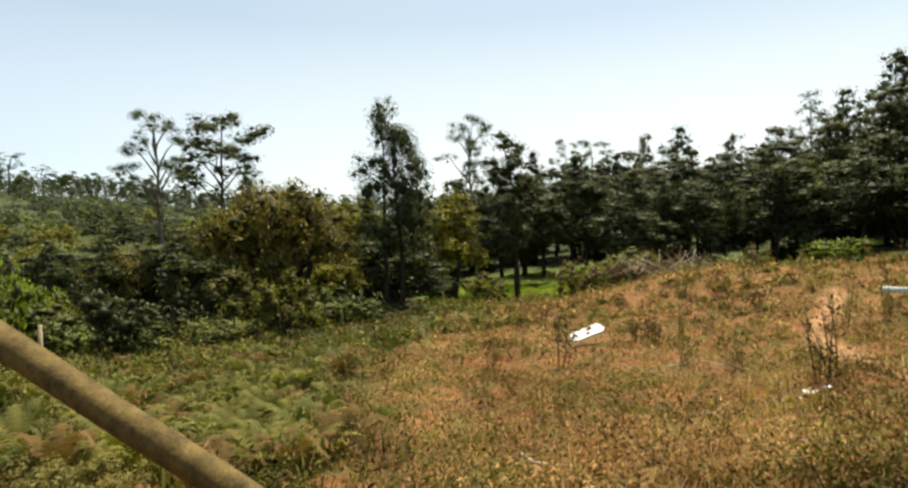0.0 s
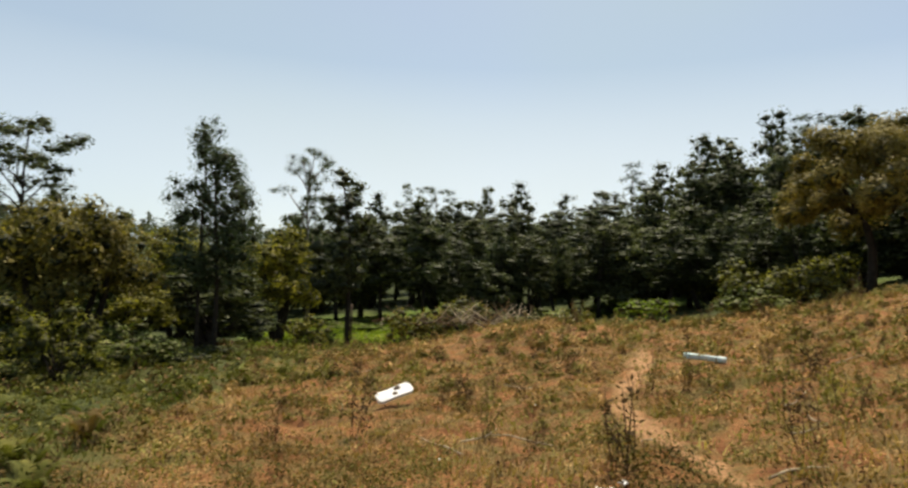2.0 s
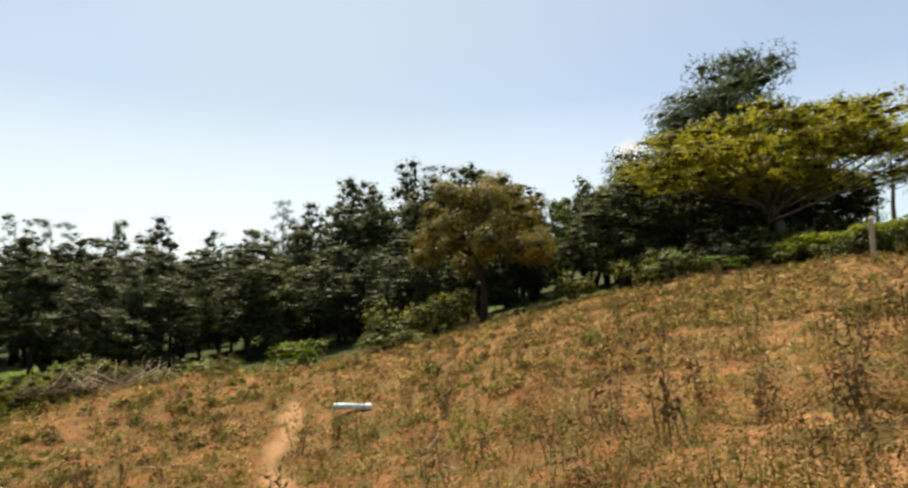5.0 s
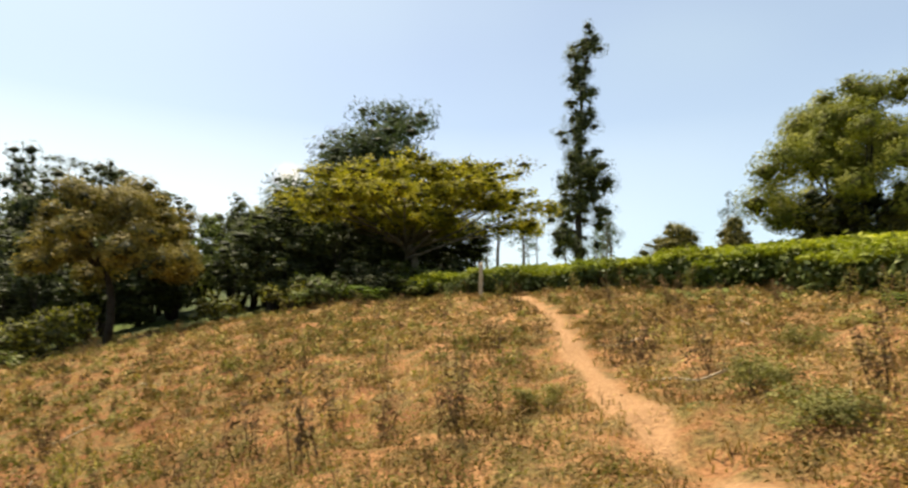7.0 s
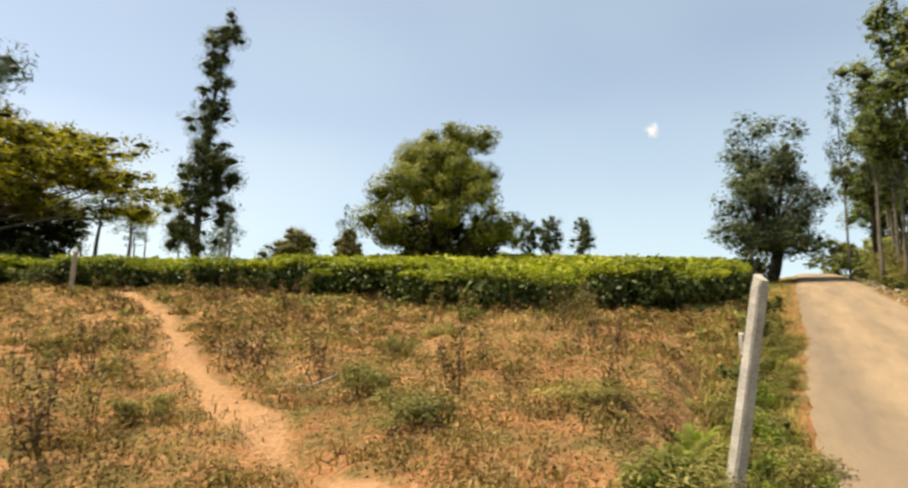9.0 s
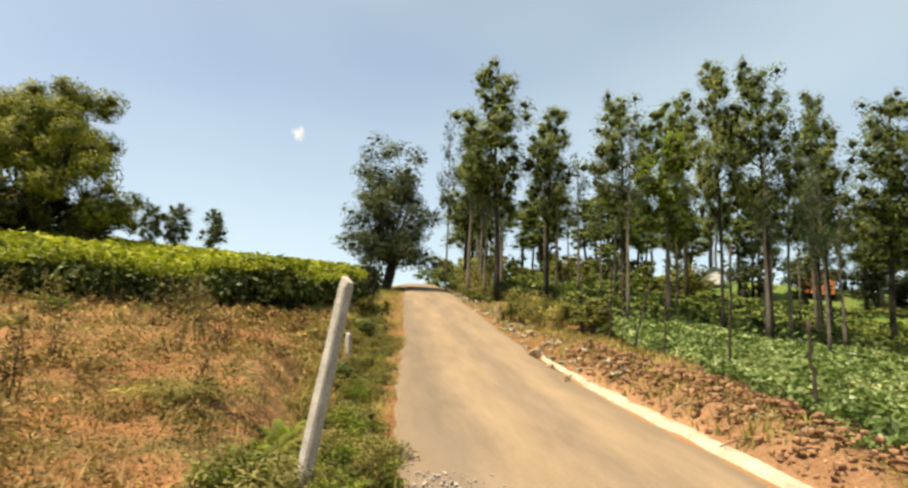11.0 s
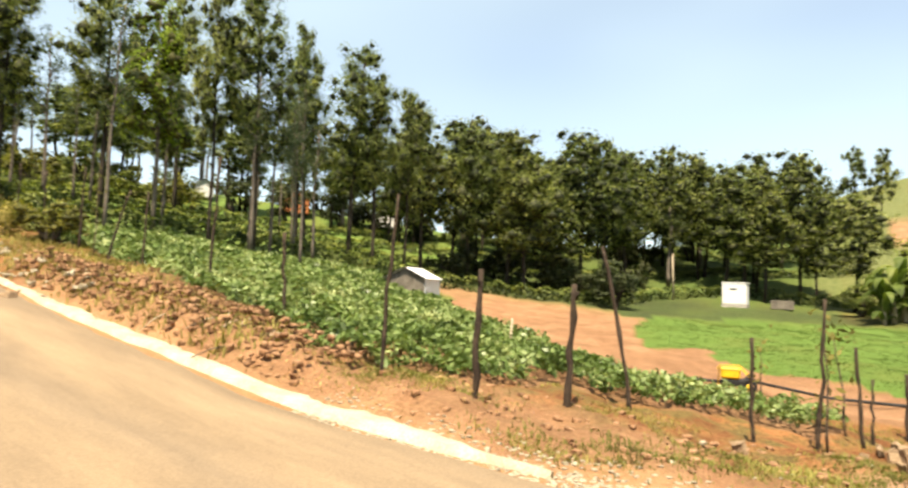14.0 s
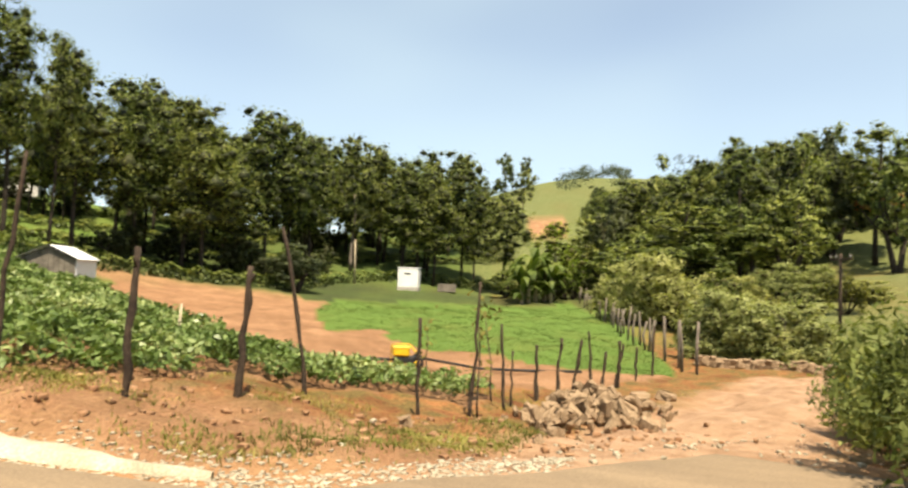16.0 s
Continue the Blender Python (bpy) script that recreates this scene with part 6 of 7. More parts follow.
def weed_meshes(seed):
    r = np.random.default_rng(seed)
    stems, pos, nor = [], [], []
    for k in range(5):
        b = r.normal(0, 0.07, 2)
        top = np.array([b[0] + r.normal(0, 0.09), b[1] + r.normal(0, 0.09), r.uniform(0.35, 0.8)])
        stems.append(limb((b[0], b[1], -0.04), top, 0.007, 0.003, r, 0.06, 4, 4))
        n = r.integers(22, 36)
        f = r.uniform(0.25, 1.0, n)[:, None]
        pos.append(np.array([b[0], b[1], 0]) * (1 - f) + top * f + r.normal(0, 0.035, (n, 3)))
        nor.append(r.normal(size=(n, 3)))
    v, q = leaves(np.concatenate(pos), np.concatenate(nor), r.uniform(0.03, 0.075, sum(map(len, pos))), r, 0.4)
    return [mesh_of("stem", *s, M_STALK) for s in stems], mesh_of("withered_foliage", v, q, M_STALK if seed % 3 else M_WEED)


_weeds = [weed_meshes(s) for s in range(61, 67)]


def weed(x, y, size, k):
    ob = new("dead_weed")
    for me in _weeds[k % 6][0]:
        part("stem", me, ob)
    part("withered_foliage", _weeds[k % 6][1], ob)
    ob.matrix_world = pose(x, y, float(height(x, y)), rng.uniform(-7, 7), rng.uniform(-7, 7), rng.uniform(0, 360)) @ Matrix.Diagonal((size, size, size, 1))
    tagged(ob, "upright dead brown weed in the dry field" if k % 3 else "half-green upright weed in the dry field", "weed", "weeds in the field")


for k, (x, y, s) in enumerate([(5.7, 3.7, 1.2), (5.0, 2.6, 1.2), (7.9, 2.3, 1.1), (8.6, 1.9, 1.0), (5.6, 1.6, 1.0), (8.2, 3.4, 1.0), (7.0, -0.6, 1.1), (6.4, 7.2, 1.0), (7.9, 6.3, 0.9), (0.5, 7.5, 1.2), (2.2, 9.0, 1.2), (1.9, 6.6, 0.9)]):
    weed(x, y, s, k)
_x, _y = scatter(420, 4.2, 27, -6, 126, 1.0)
_ok = free(_x, _y, 0.6) & dry(_x, _y)
for k, (x, y) in enumerate(zip(_x[_ok][:165], _y[_ok][:165])):
    weed(x, y, rng.uniform(0.45, 1.05), k)

# small bushes in the field
for k, (x, y, h, w) in enumerate([(6.1, -0.9, 0.5, 0.7), (7.7, -1.6, 0.4, 0.5), (5.1, -1.2, 0.35, 0.7), (12.0, -5.3, 0.35, 0.6), (11.0, -3.6, 0.4, 0.5), (4.8, -2.7, 0.3, 0.8), (10.5, -5.6, 0.3, 0.5), (9.0, -2.6, 0.4, 0.6), (3.4, 0.2, 0.3, 0.5), (6.4, 0.9, 0.35, 0.5), (3.75, -2.75, 0.4, 0.6), (4.5, -3.5, 0.4, 0.6), (2.7, -2.0, 0.35, 0.5), (5.6, -4.4, 0.4, 0.7),
                                   (25, 7.6, 0.9, 1.6), (27, 9.6, 1.2, 2.2), (24.6, 11.5, 1.0, 2)]):
    tree(("shrub", "shrub_lime", "shrub")[k % 3] if x > 10 else "field_bush", x, y, h * 0.85, w * 1.25, k % 2, label="small green bush in the dry field")
for k, (x, y, h, w) in enumerate([(16.6, 22.9, 2.4, 3.1), (18.4, 22.2, 2.0, 3.2), (24, 18.5, 1.6, 2.4), (21, 24, 2.6, 3), (26, 16, 1.5, 3), (29, 14, 1.4, 3)]):
    tree("shrub_yellow", x, y, h, w, k % 2)
# the very wide, low ones stand in for sunlit grass in the clearing
for k, (x, y, h, w) in enumerate([(13.6, 25.6, 1.7, 2.7), (5.0, 29.5, 2.2, 1.5), (2.0, 40, 0.5, 6), (1.0, 44, 0.6, 7), (9.5, 30, 1.0, 1.6)]):
    tree("shrub_lime", x, y, h, w, k % 2)
for k in range(26):
    b, d = radians(rng.uniform(-24, 62)), rng.uniform(23, 32)
    if -15 < math.degrees(b) < 10 or 25 < math.degrees(b) < 31 or math.degrees(b) > 40:
        continue
    tree(("shrub", "shrub", "shrub_yellow")[k % 3], d * math.sin(b), d * math.cos(b), rng.uniform(0.7, 1.5), rng.uniform(1.6, 3), k % 2)
for k, (b, d, h, w) in enumerate([(-2.2, 26, 1.5, 2.0), (-0.9, 28, 1.1, 1.8), (6.6, 26.5, 1.7, 2.2), (8.2, 27, 1.4, 2.2), (9.6, 27, 1.6, 2.0)]):
    tree(("shrub_yellow", "shrub")[k % 2], d * math.sin(radians(b)), d * math.cos(radians(b)), h, w, k % 2)
for k in range(24):
    b, d = radians(rng.uniform(30, 72)), rng.uniform(34, 44)
    tree(("wood_dark", "eucalypt")[k % 2], d * math.sin(b), d * math.cos(b), rng.uniform(3.4, 5.6), rng.uniform(3, 5), k % 2)


# ---- loose things in the field ----
def slab(name, x, y, w, d, thick, turn, tilt, material, label, seed):
    """A broken sheet with a ragged outline and a few holes pressed into it."""
    r = np.random.default_rng(seed)
    bm = bmesh.new()
    n = 14
    ring = []
    for k in range(n):
        a = 2 * math.pi * k / n
        c, s = math.cos(a), math.sin(a)
        q = (abs(c) ** 12 + abs(s) ** 12) ** (-1 / 12) * r.uniform(0.95, 1.02)
        ring.append(bm.verts.new((c * q * w / 2, s * q * d / 2, 0.008 * math.sin(3 * a))))
    f = bm.faces.new(ring)
    e = bmesh.ops.extrude_face_region(bm, geom=[f])
    bmesh.ops.translate(bm, verts=[v for v in e["geom"] if isinstance(v, bmesh.types.BMVert)], vec=(0, 0, thick))
    bmesh.ops.bevel(bm, geom=bm.edges[:], offset=thick * 0.2, segments=1, affect="EDGES")
    bmesh.ops.recalc_face_normals(bm, faces=bm.faces[:])
    me = bpy.data.meshes.new(name)
    bm.to_mesh(me)
    me.materials.append(material)
    ob = new(name)
    part("sheet", me, ob)
    for k in range(3):
        hv, hf = tube([(r.uniform(-w, w) * 0.3, r.uniform(-d, d) * 0.25, thick - 0.004), (0, 0, 0)], (0.05, 0.05), 8)
        c = hv[0].copy()
        v = np.array([c + [math.cos(a) * r.uniform(0.05, 0.1) * w, math.sin(a) * r.uniform(0.05, 0.09) * w, 0.008] for a in np.linspace(0, 6.28, 9)[:-1]])
        part("dark_hole", mesh_of("dark_hole", v, [list(range(8))], M_WOOD), ob, "dark broken hole")
    ob.matrix_world = pose(x, y, float(height(x, y)) + (0.17 if tilt[0] > 15 else 0.05 if w > 0.3 else 0.02), *tilt, turn)
    return tagged(ob, label, "rubbish")


M_WHITE = rough_material("white_foam", [(0.3, (0.7, 0.7, 0.7)), (0.7, (0.85, 0.85, 0.84))], 6, 50, 0.7, 0.2, 0.004)
M_TEAL = rough_material("teal_plastic", [(0.3, (0.35, 0.5, 0.5)), (0.7, (0.72, 0.82, 0.82))], 4, 40, 0.5, 0.1, 0.003)
slab("white_slab", 1.15, 9.5, 0.6, 0.26, 0.05, 14, (24, -18), M_WHITE, "broken white foam slab lying in dry weeds", 3)
slab("plastic_trough", 6.25, 9.4, 0.66, 0.3, 0.09, -32, (-4, 3), M_TEAL, "pale teal plastic trough lying upside down in the field", 4)
for k, (x, y, s) in enumerate([(2.05, 3.8, 0.13), (2.2, 3.86, 0.09), (1.94, 3.78, 0.07), (2.9, 8.0, 0.08), (1.3, 6.0, 0.07)]):
    slab("paper_scrap", x, y, s, s * 0.6, 0.01, k * 40, (8, 5), M_WHITE, "small crumpled white scrap on the red soil", 10 + k)


def stick(name, pts, radii, material, label, cat="stick", sides=6):
    v, q = tube(pts, radii, sides, 0.08)
    return tagged(new(name, mesh_of(name, v, q, material, True)), label, cat)


for k in range(26):
    b, d = radians(rng.uniform(-8, 120)), rng.uniform(2.8, 14)
    x, y, a, L = d * math.sin(b), d * math.cos(b), rng.uniform(0, 6.28), rng.uniform(0.25, 0.8)
    pts = [(x + math.cos(a) * L * f + rng.normal(0, 0.02), y + math.sin(a) * L * f + rng.normal(0, 0.02), float(height(x + math.cos(a) * L * f, y + math.sin(a) * L * f)) + 0.035 + 0.05 * f) for f in (0, 0.33, 0.66, 1)]
    stick("fallen_stick", pts, (0.011, 0.01, 0.008, 0.004), M_PALEWOOD, "pale dry stick lying on the soil")
# heap of cut brush on the field's far edge
heap = new("brush_heap")
for k in range(120):
    a, L = rng.uniform(0, 3.14), rng.uniform(0.5, 1.3)
    cx, cy = rng.normal(0, 1.5), rng.normal(0, 0.5)
    up = rng.uniform(0.1, 0.7) * math.exp(-abs(cx) / 2.5)
    v, q = tube([(cx - math.cos(a) * L / 2, cy - math.sin(a) * L / 4, up * 0.4), (cx, cy, up * 0.8 + 0.05), (cx + math.cos(a) * L / 2, cy + math.sin(a) * L / 4, up + rng.uniform(0, 0.5))], (0.014, 0.011, 0.005), 4)
    part("branch", mesh_of("branch", v, q, (M_PALEWOOD, M_WOOD, M_STALK)[k % 3]), heap)
heap.matrix_world = pose(4.9, 19.2, float(height(4.9, 19.2)), 0, 0, -12)
tagged(heap, "heap of cut pale brushwood at the field's edge", "brushwood")
# leaning pole by the start of the walk
stick("leaning_pole", [(-0.72, 1.08, -0.28), (-1.08, 1.19, -0.12), (-1.43, 1.29, 0.04), (-2.02, 1.47, 0.3), (-2.71, 1.67, 0.61), (-3.6, 1.93, 1.0)], (0.064, 0.066, 0.067, 0.069, 0.071, 0.071), M_POLE, "thick barked log leaning out of the ferns", "pole", 12)


# ---- posts ----
def box_post(name, x, y, top, half, material, label, cat, cap=0.0):
    """A square cast post, leaning, with worn edges and a broken head."""
    bm = bmesh.new()
    r = np.random.default_rng(int(abs(x * 100)))
    rings = []
    for f in (-0.25, 0.0, 0.25, 0.5, 0.75, 0.96, 1.0):
        c = Vector(top) * f
        k = half * (1.08 - 0.14 * max(f, 0)) * (0.8 if f == 1.0 else 1)
        ring = []
        for sx, sy in ((-1, -0.7), (-0.7, -1), (0.7, -1), (1, -0.7), (1, 0.7), (0.7, 1), (-0.7, 1), (-1, 0.7)):
            ring.append(bm.verts.new(c + Vector((sx * k + r.normal(0, 0.002), sy * k + r.normal(0, 0.002), r.normal(0, 0.006) + (0.02 * sx if f == 1 else 0)))))
        rings.append(ring)
    for a, b in zip(rings[:-1], rings[1:]):
        for i in range(8):
            bm.faces.new((a[i], a[(i + 1) % 8], b[(i + 1) % 8], b[i]))
    bm.faces.new(rings[-1])
    me = bpy.data.meshes.new(name)
    bm.to_mesh(me)
    me.materials.append(material)
    ob = new(name, me)
    ob.location = (x, y, float(height(x, y)))
    return tagged(ob, label, cat)


_pz = float(height(3.08, -2.46))
box_post("concrete_post", 3.08, -2.46, (-0.2, -0.14, 1.985 - _pz), 0.037, M_CONC, "leaning grey concrete boundary post in ferns", "post")
box_post("field_post", 20.9, 5.4, (0.02, 0, 1.15), 0.06, M_PALEWOOD, "short pale wooden post beside the tea", "post")
box_post("short_post", 9.6, -8.4, (0.02, 0, 0.5), 0.05, M_CONC, "low grey marker post below the tea", "post")
stick("field_stake", [(-9.86, 11.2, float(height(-9.86, 11.2)) - 0.2), (-9.83, 11.2, float(height(-9.86, 11.2)) + 1.25)], (0.045, 0.04), M_PALEWOOD, "thin pale wooden stake above the ferns", "post")
for k, (x, y, h) in enumerate([(0.9, 34.8, 2.0), (2.9, 31.5, 1.3), (-7.2, 24.5, 0.8), (-9.8, 22.0, 0.7)]):
    stick("old_post", [(x, y, float(height(x, y)) - 0.2), (x, y, float(height(x, y)) + h)], (0.055, 0.05), M_WOOD, "dark old fence post at the wood's edge", "post")

# fence along the crop: foot and top of every post
FENCE = [(0.33, -7.82, -0.14, -0.01, 2.06, 0.035), (-0.70, -7.35, -0.03, 0.0, 1.37, 0.055), (-1.85, -7.94, -0.07, 0.02, 1.43, 0.06), (-2.96, -8.85, 0.41, -0.13, 2.19, 0.045),
         (-4.13, -7.93, 0.01, -0.01, 1.26, 0.045), (-5.09, -8.16, -0.08, 0.05, 1.88, 0.04), (-6.07, -8.62, 0.07, -0.05, 1.32, 0.04), (-6.51, -9.02, 0.0, 0.0, 0.89, 0.035),
         (-7.67, -9.76, 0.01, -0.01, 0.99, 0.06), (-8.10, -9.72, -0.07, 0.06, 1.14, 0.05), (-8.69, -9.91, -0.12, 0.12, 1.03, 0.05)]
FENCE_FAR = [(-9.07, -9.73, 0.07, -0.07, 1.22, 0.05), (-9.72, -10.13, -0.06, 0.06, 0.8, 0.05), (-10.55, -10.56, -0.13, 0.14, 0.95, 0.05), (-10.62, -10.49, 0.1, 0.12, 1.0, 0.05),
             (-12.23, -11.4, -0.01, 0.01, 0.76, 0.05), (-13.33, -11.8, -0.01, 0.02, 1.26, 0.05), (1.82, -9.9, 0.03, 0.0, 1.3, 0.045), (3.86, -13.08, -0.1, -0.03, 2.6, 0.045),
             (5.77, -14.71, -0.04, -0.02, 1.7, 0.04), (7.53, -16.92, -0.45, -0.2, 1.9, 0.05), (9.38, -19.28, -0.04, -0.02, 2.4, 0.05), (12.46, -23.04, 0, 0, 2.2, 0.05), (16.35, -28.16, 0, 0, 2.4, 0.05)]
for x, y, dx, dy, h, rad in FENCE + FENCE_FAR:
    z = float(height(x, y))
    r = np.random.default_rng(int(abs(x * 77)))
    f = np.linspace(0, 1, 9)
    k = r.normal(0, 0.007, (9, 2)) * np.sin(f * 3.1)[:, None] * 2
    bow = 0.14 * np.sin(f * 2.6) if abs(dx) > 0.3 else 0 * f
    pts = np.stack([x + dx * f + k[:, 0] - bow * (1 if dx > 0 else -1) * 0.5, y + dy * f + k[:, 1], z - 0.15 + (h + 0.15) * f], -1)
    post = new("fence_post")
    v, q = tube(pts, rad * 0.62 * (1.15 - 0.35 * f) * (1 + r.normal(0, 0.15, 9)), 8, 0.12, r)
    part("stake", mesh_of("stake", v, q, M_POST, True), post)
    if rad >= 0.05 and r.random() < 0.7:
        v, q = tube([pts[7], pts[7] + [r.normal(0, 0.05), 0.02, 0.12]], (rad * 0.5, rad * 0.25), 5)
        part("broken_fork", mesh_of("broken_fork", v, q, M_POST), post)
    tagged(post, "tall bent fence stick of dark weathered wood" if h > 1.8 else "rough dark wooden fence post beside the crop", "fence post", "fence posts along the crop")
# growth at the verge beneath the leaning pole
for k, (x, y, s) in enumerate([(-2.9, 2.05, 0.55), (-2.55, 1.8, 0.5), (-3.15, 2.3, 0.55), (-2.35, 1.75, 0.4), (-3.3, 1.9, 0.5), (-2.75, 1.55, 0.4)]):
    fern(x, y, s, (0, 2, 3)[k % 3], "yellow-green fern on the bank below the field", "ferns on the bank")
for k, (x, y) in enumerate([(-2.7, 1.95), (-3.0, 1.75), (-2.45, 1.6), (-2.2, 1.6)]):
    tree("field_bush", x, y, 0.22, 0.5, k % 2, label="low yellowish weed at the edge of the lane")


# ---- crop, grass field and terraces ----
def spread(n, poly, far_power=1.0):
    """Places inside a plot, closer together near the road."""
    p = np.array(poly)
    lo, hi = p.min(0), p.max(0)
    xs, ys = [], []
    got = 0
    while got < n:
        x, y = rng.uniform(lo[0], hi[0], n * 2), rng.uniform(lo[1], hi[1], n * 2)
        ok = inside(x, y, poly) & (rng.random(n * 2) < np.clip(9 / np.hypot(x, y), 0.12, 1) ** far_power)
        xs.append(x[ok])
        ys.append(y[ok])
        got += int(ok.sum())
    return np.concatenate(xs)[:n], np.concatenate(ys)[:n]


_x, _y = spread(80000, CROP, 1.1)
_row = np.sin((_x * 0.83 + _y * 0.55) * 2 * np.pi / 0.62) + 0.8 * waves(_x, _y, 0.35, 44)
_h = (0.22 + 0.24 * rng.random(len(_x)) ** 0.6) * (0.75 + 0.25 * _row) * (0.85 + 0.25 * waves(_x, _y, 2.5, 41))
_lv, _lq = leaves(np.stack([_x, _y, height(_x, _y) + _h], -1), rng.normal(size=(len(_x), 3)) * 0.85 + [0, 0, 0.8], np.clip(np.hypot(_x, _y) * 0.0085, 0.12, 0.3) * rng.uniform(0.6, 1.4, len(_x)), rng, 0.48)
tagged(new("bean_crop", mesh_of("bean_crop", _lv, _lq, M_CROP)), "dense rows of broad-leaved green crop plants", "crop", kind="stuff")
_x, _y = spread(22000, GREEN, 0.7)
blades(_x, _y, 2, 0.02, 0.045, 0.03, 0.1, M_GRASS, "green_field_grass", "even bright green young crop in the valley plot", 0.8)
# grass on the bank by the fence and round the rubble
_x, _y = scatter(10000, 5.0, 15, 168, 236, 1.0)
_s, _d = road_along(_x, _y)
_ok = (_d > road_right(_s) + 0.5) & ~inside(_x, _y, CROP) & ~inside(_x, _y, TILLED) & (to_line(_x, _y, TRACK) > 1.6) & (waves(_x, _y, 1.0, 43) > 0.4)
blades(_x[_ok], _y[_ok], 7, 0.02, 0.07, 0.01, 0.08, M_WEED, "bank_grass", "thin green grass on the red bank", 1.0)
_patch = [(-4.6, -6.7), (-4.3, -6.0), (-3.1, -6.5), (-5.2, -6.3), (1.1, -9.6), (0.5, -8.7), (-0.2, -7.8), (-0.9, -6.0), (-2.2, -5.9), (0.2, -8.2), (-3.7, -6.1)]
_k = rng.integers(0, len(_patch), 1100)
_x, _y = np.array(_patch)[_k].T + rng.normal(0, 0.34, (2, 1100)) * [[1.3], [0.7]]
_s, _d = road_along(_x, _y)
_ok = (_d > road_right(_s) + 0.4) & (to_line(_x, _y, TRACK) > 1.4)
blades(_x[_ok], _y[_ok], 9, 0.02, 0.07, 0.012, 0.09, M_PALEFERN, "bank_tufts", "patches of fresh green grass on the red bank", 1.1)
_x, _y = scatter(5200, 3.0, 40, 128, 147, 1.3)
_s, _d = road_along(_x, _y)
_ok = (_d < road_left(_s) - 0.1) & (_d > road_left(_s) - 1.6)
blades(_x[_ok], _y[_ok], 7, 0.05, 0.24, 0.016, 0.12, M_WEED, "verge_grass", "tufted grass along the lane's verge", 1.1)
for k in range(34):
    s, d = 4.6 + 15 * ((k * 0.618) % 1) ** 1.6, rng.uniform(0.12, 0.75)
    d = float(road_left(s)) - d
    x, y = (ROAD_MID[i] + s * ROAD_DIR[i] + d * ROAD_SIDE[i] for i in (0, 1))
    kind = ("fern_bush", "field_bush", "fern_bush", "field_bush", "field_bush")[k % 5]
    tree(kind, x, y, rng.uniform(0.22, 0.42), rng.uniform(0.45, 0.8), k % 2, label="low leafy plant spilling over the lane's edge")
# shade trees that close the row behind the valley plots
for k in range(20):
    b, d = 186 + 27 * ((k * 0.618) % 1), rng.uniform(66, 84)
    x, y = d * math.sin(radians(b)), d * math.cos(radians(b))
    top = 1.56 + d * math.tan(radians(float(np.interp(b, (183.6, 187.9, 193.4, 198.7, 203.9, 209.0, 213.8, 218.3), (14.0, 13.5, 11.2, 12.3, 10.6, 10.3, 10.7, 8.2))))) - rng.uniform(0.2, 2.0)
    tree("grevillea_full", x, y, max(6.0, top - float(height(x, y))), rng.uniform(5.5, 7.5), k % 3, group="shade trees")
# the lime ones are added in place of open bright-green ground
for kind, x, y, h, w in (("shrub_yellow", 22.6, 34.5, 3.0, 4.0), ("shrub_yellow", 24.6, 32.6, 2.4, 3.4), ("shrub_lime", 18.6, 38.6, 1.6, 4.4), ("shrub_lime", 29.5, 36.0, 1.8, 4.6), ("shrub_lime", 5.2, 33.5, 1.5, 2.0)):
    tree(kind, x, y, h, w, 1)
# trees low on the northern hillside
for k in range(44):
    b, d = radians(-43 + 27 * ((k * 0.618) % 1)), rng.uniform(62, 125)
    tree(("wood", "eucalypt", "broad_yellow", "wood")[k % 4], d * math.sin(b), d * math.cos(b), rng.uniform(3, 5.5), rng.uniform(4.5, 7), k % 2)
for x, y, h, w in ((-12.6, 13.6, 3.4, 1.7), (-16.5, 19.5, 3.0, 2.2)):
    tree("shrub_lime", x, y, h, w, 0, label="tall light green leafy plant above the ferns")
_x, _y = scatter(4200, 9, 34, 141, 170, 1.1)
_s, _d = road_along(_x, _y)
_ok = (_d > road_right(_s) + 0.4) & (_d < road_right(_s) + 3.2) & ~inside(_x, _y, CROP)
blades(_x[_ok], _y[_ok], 6, 0.05, 0.2, 0.025, 0.12, M_WEED, "far_verge_grass", "dry green grass between the lane and the crop", 1.1)


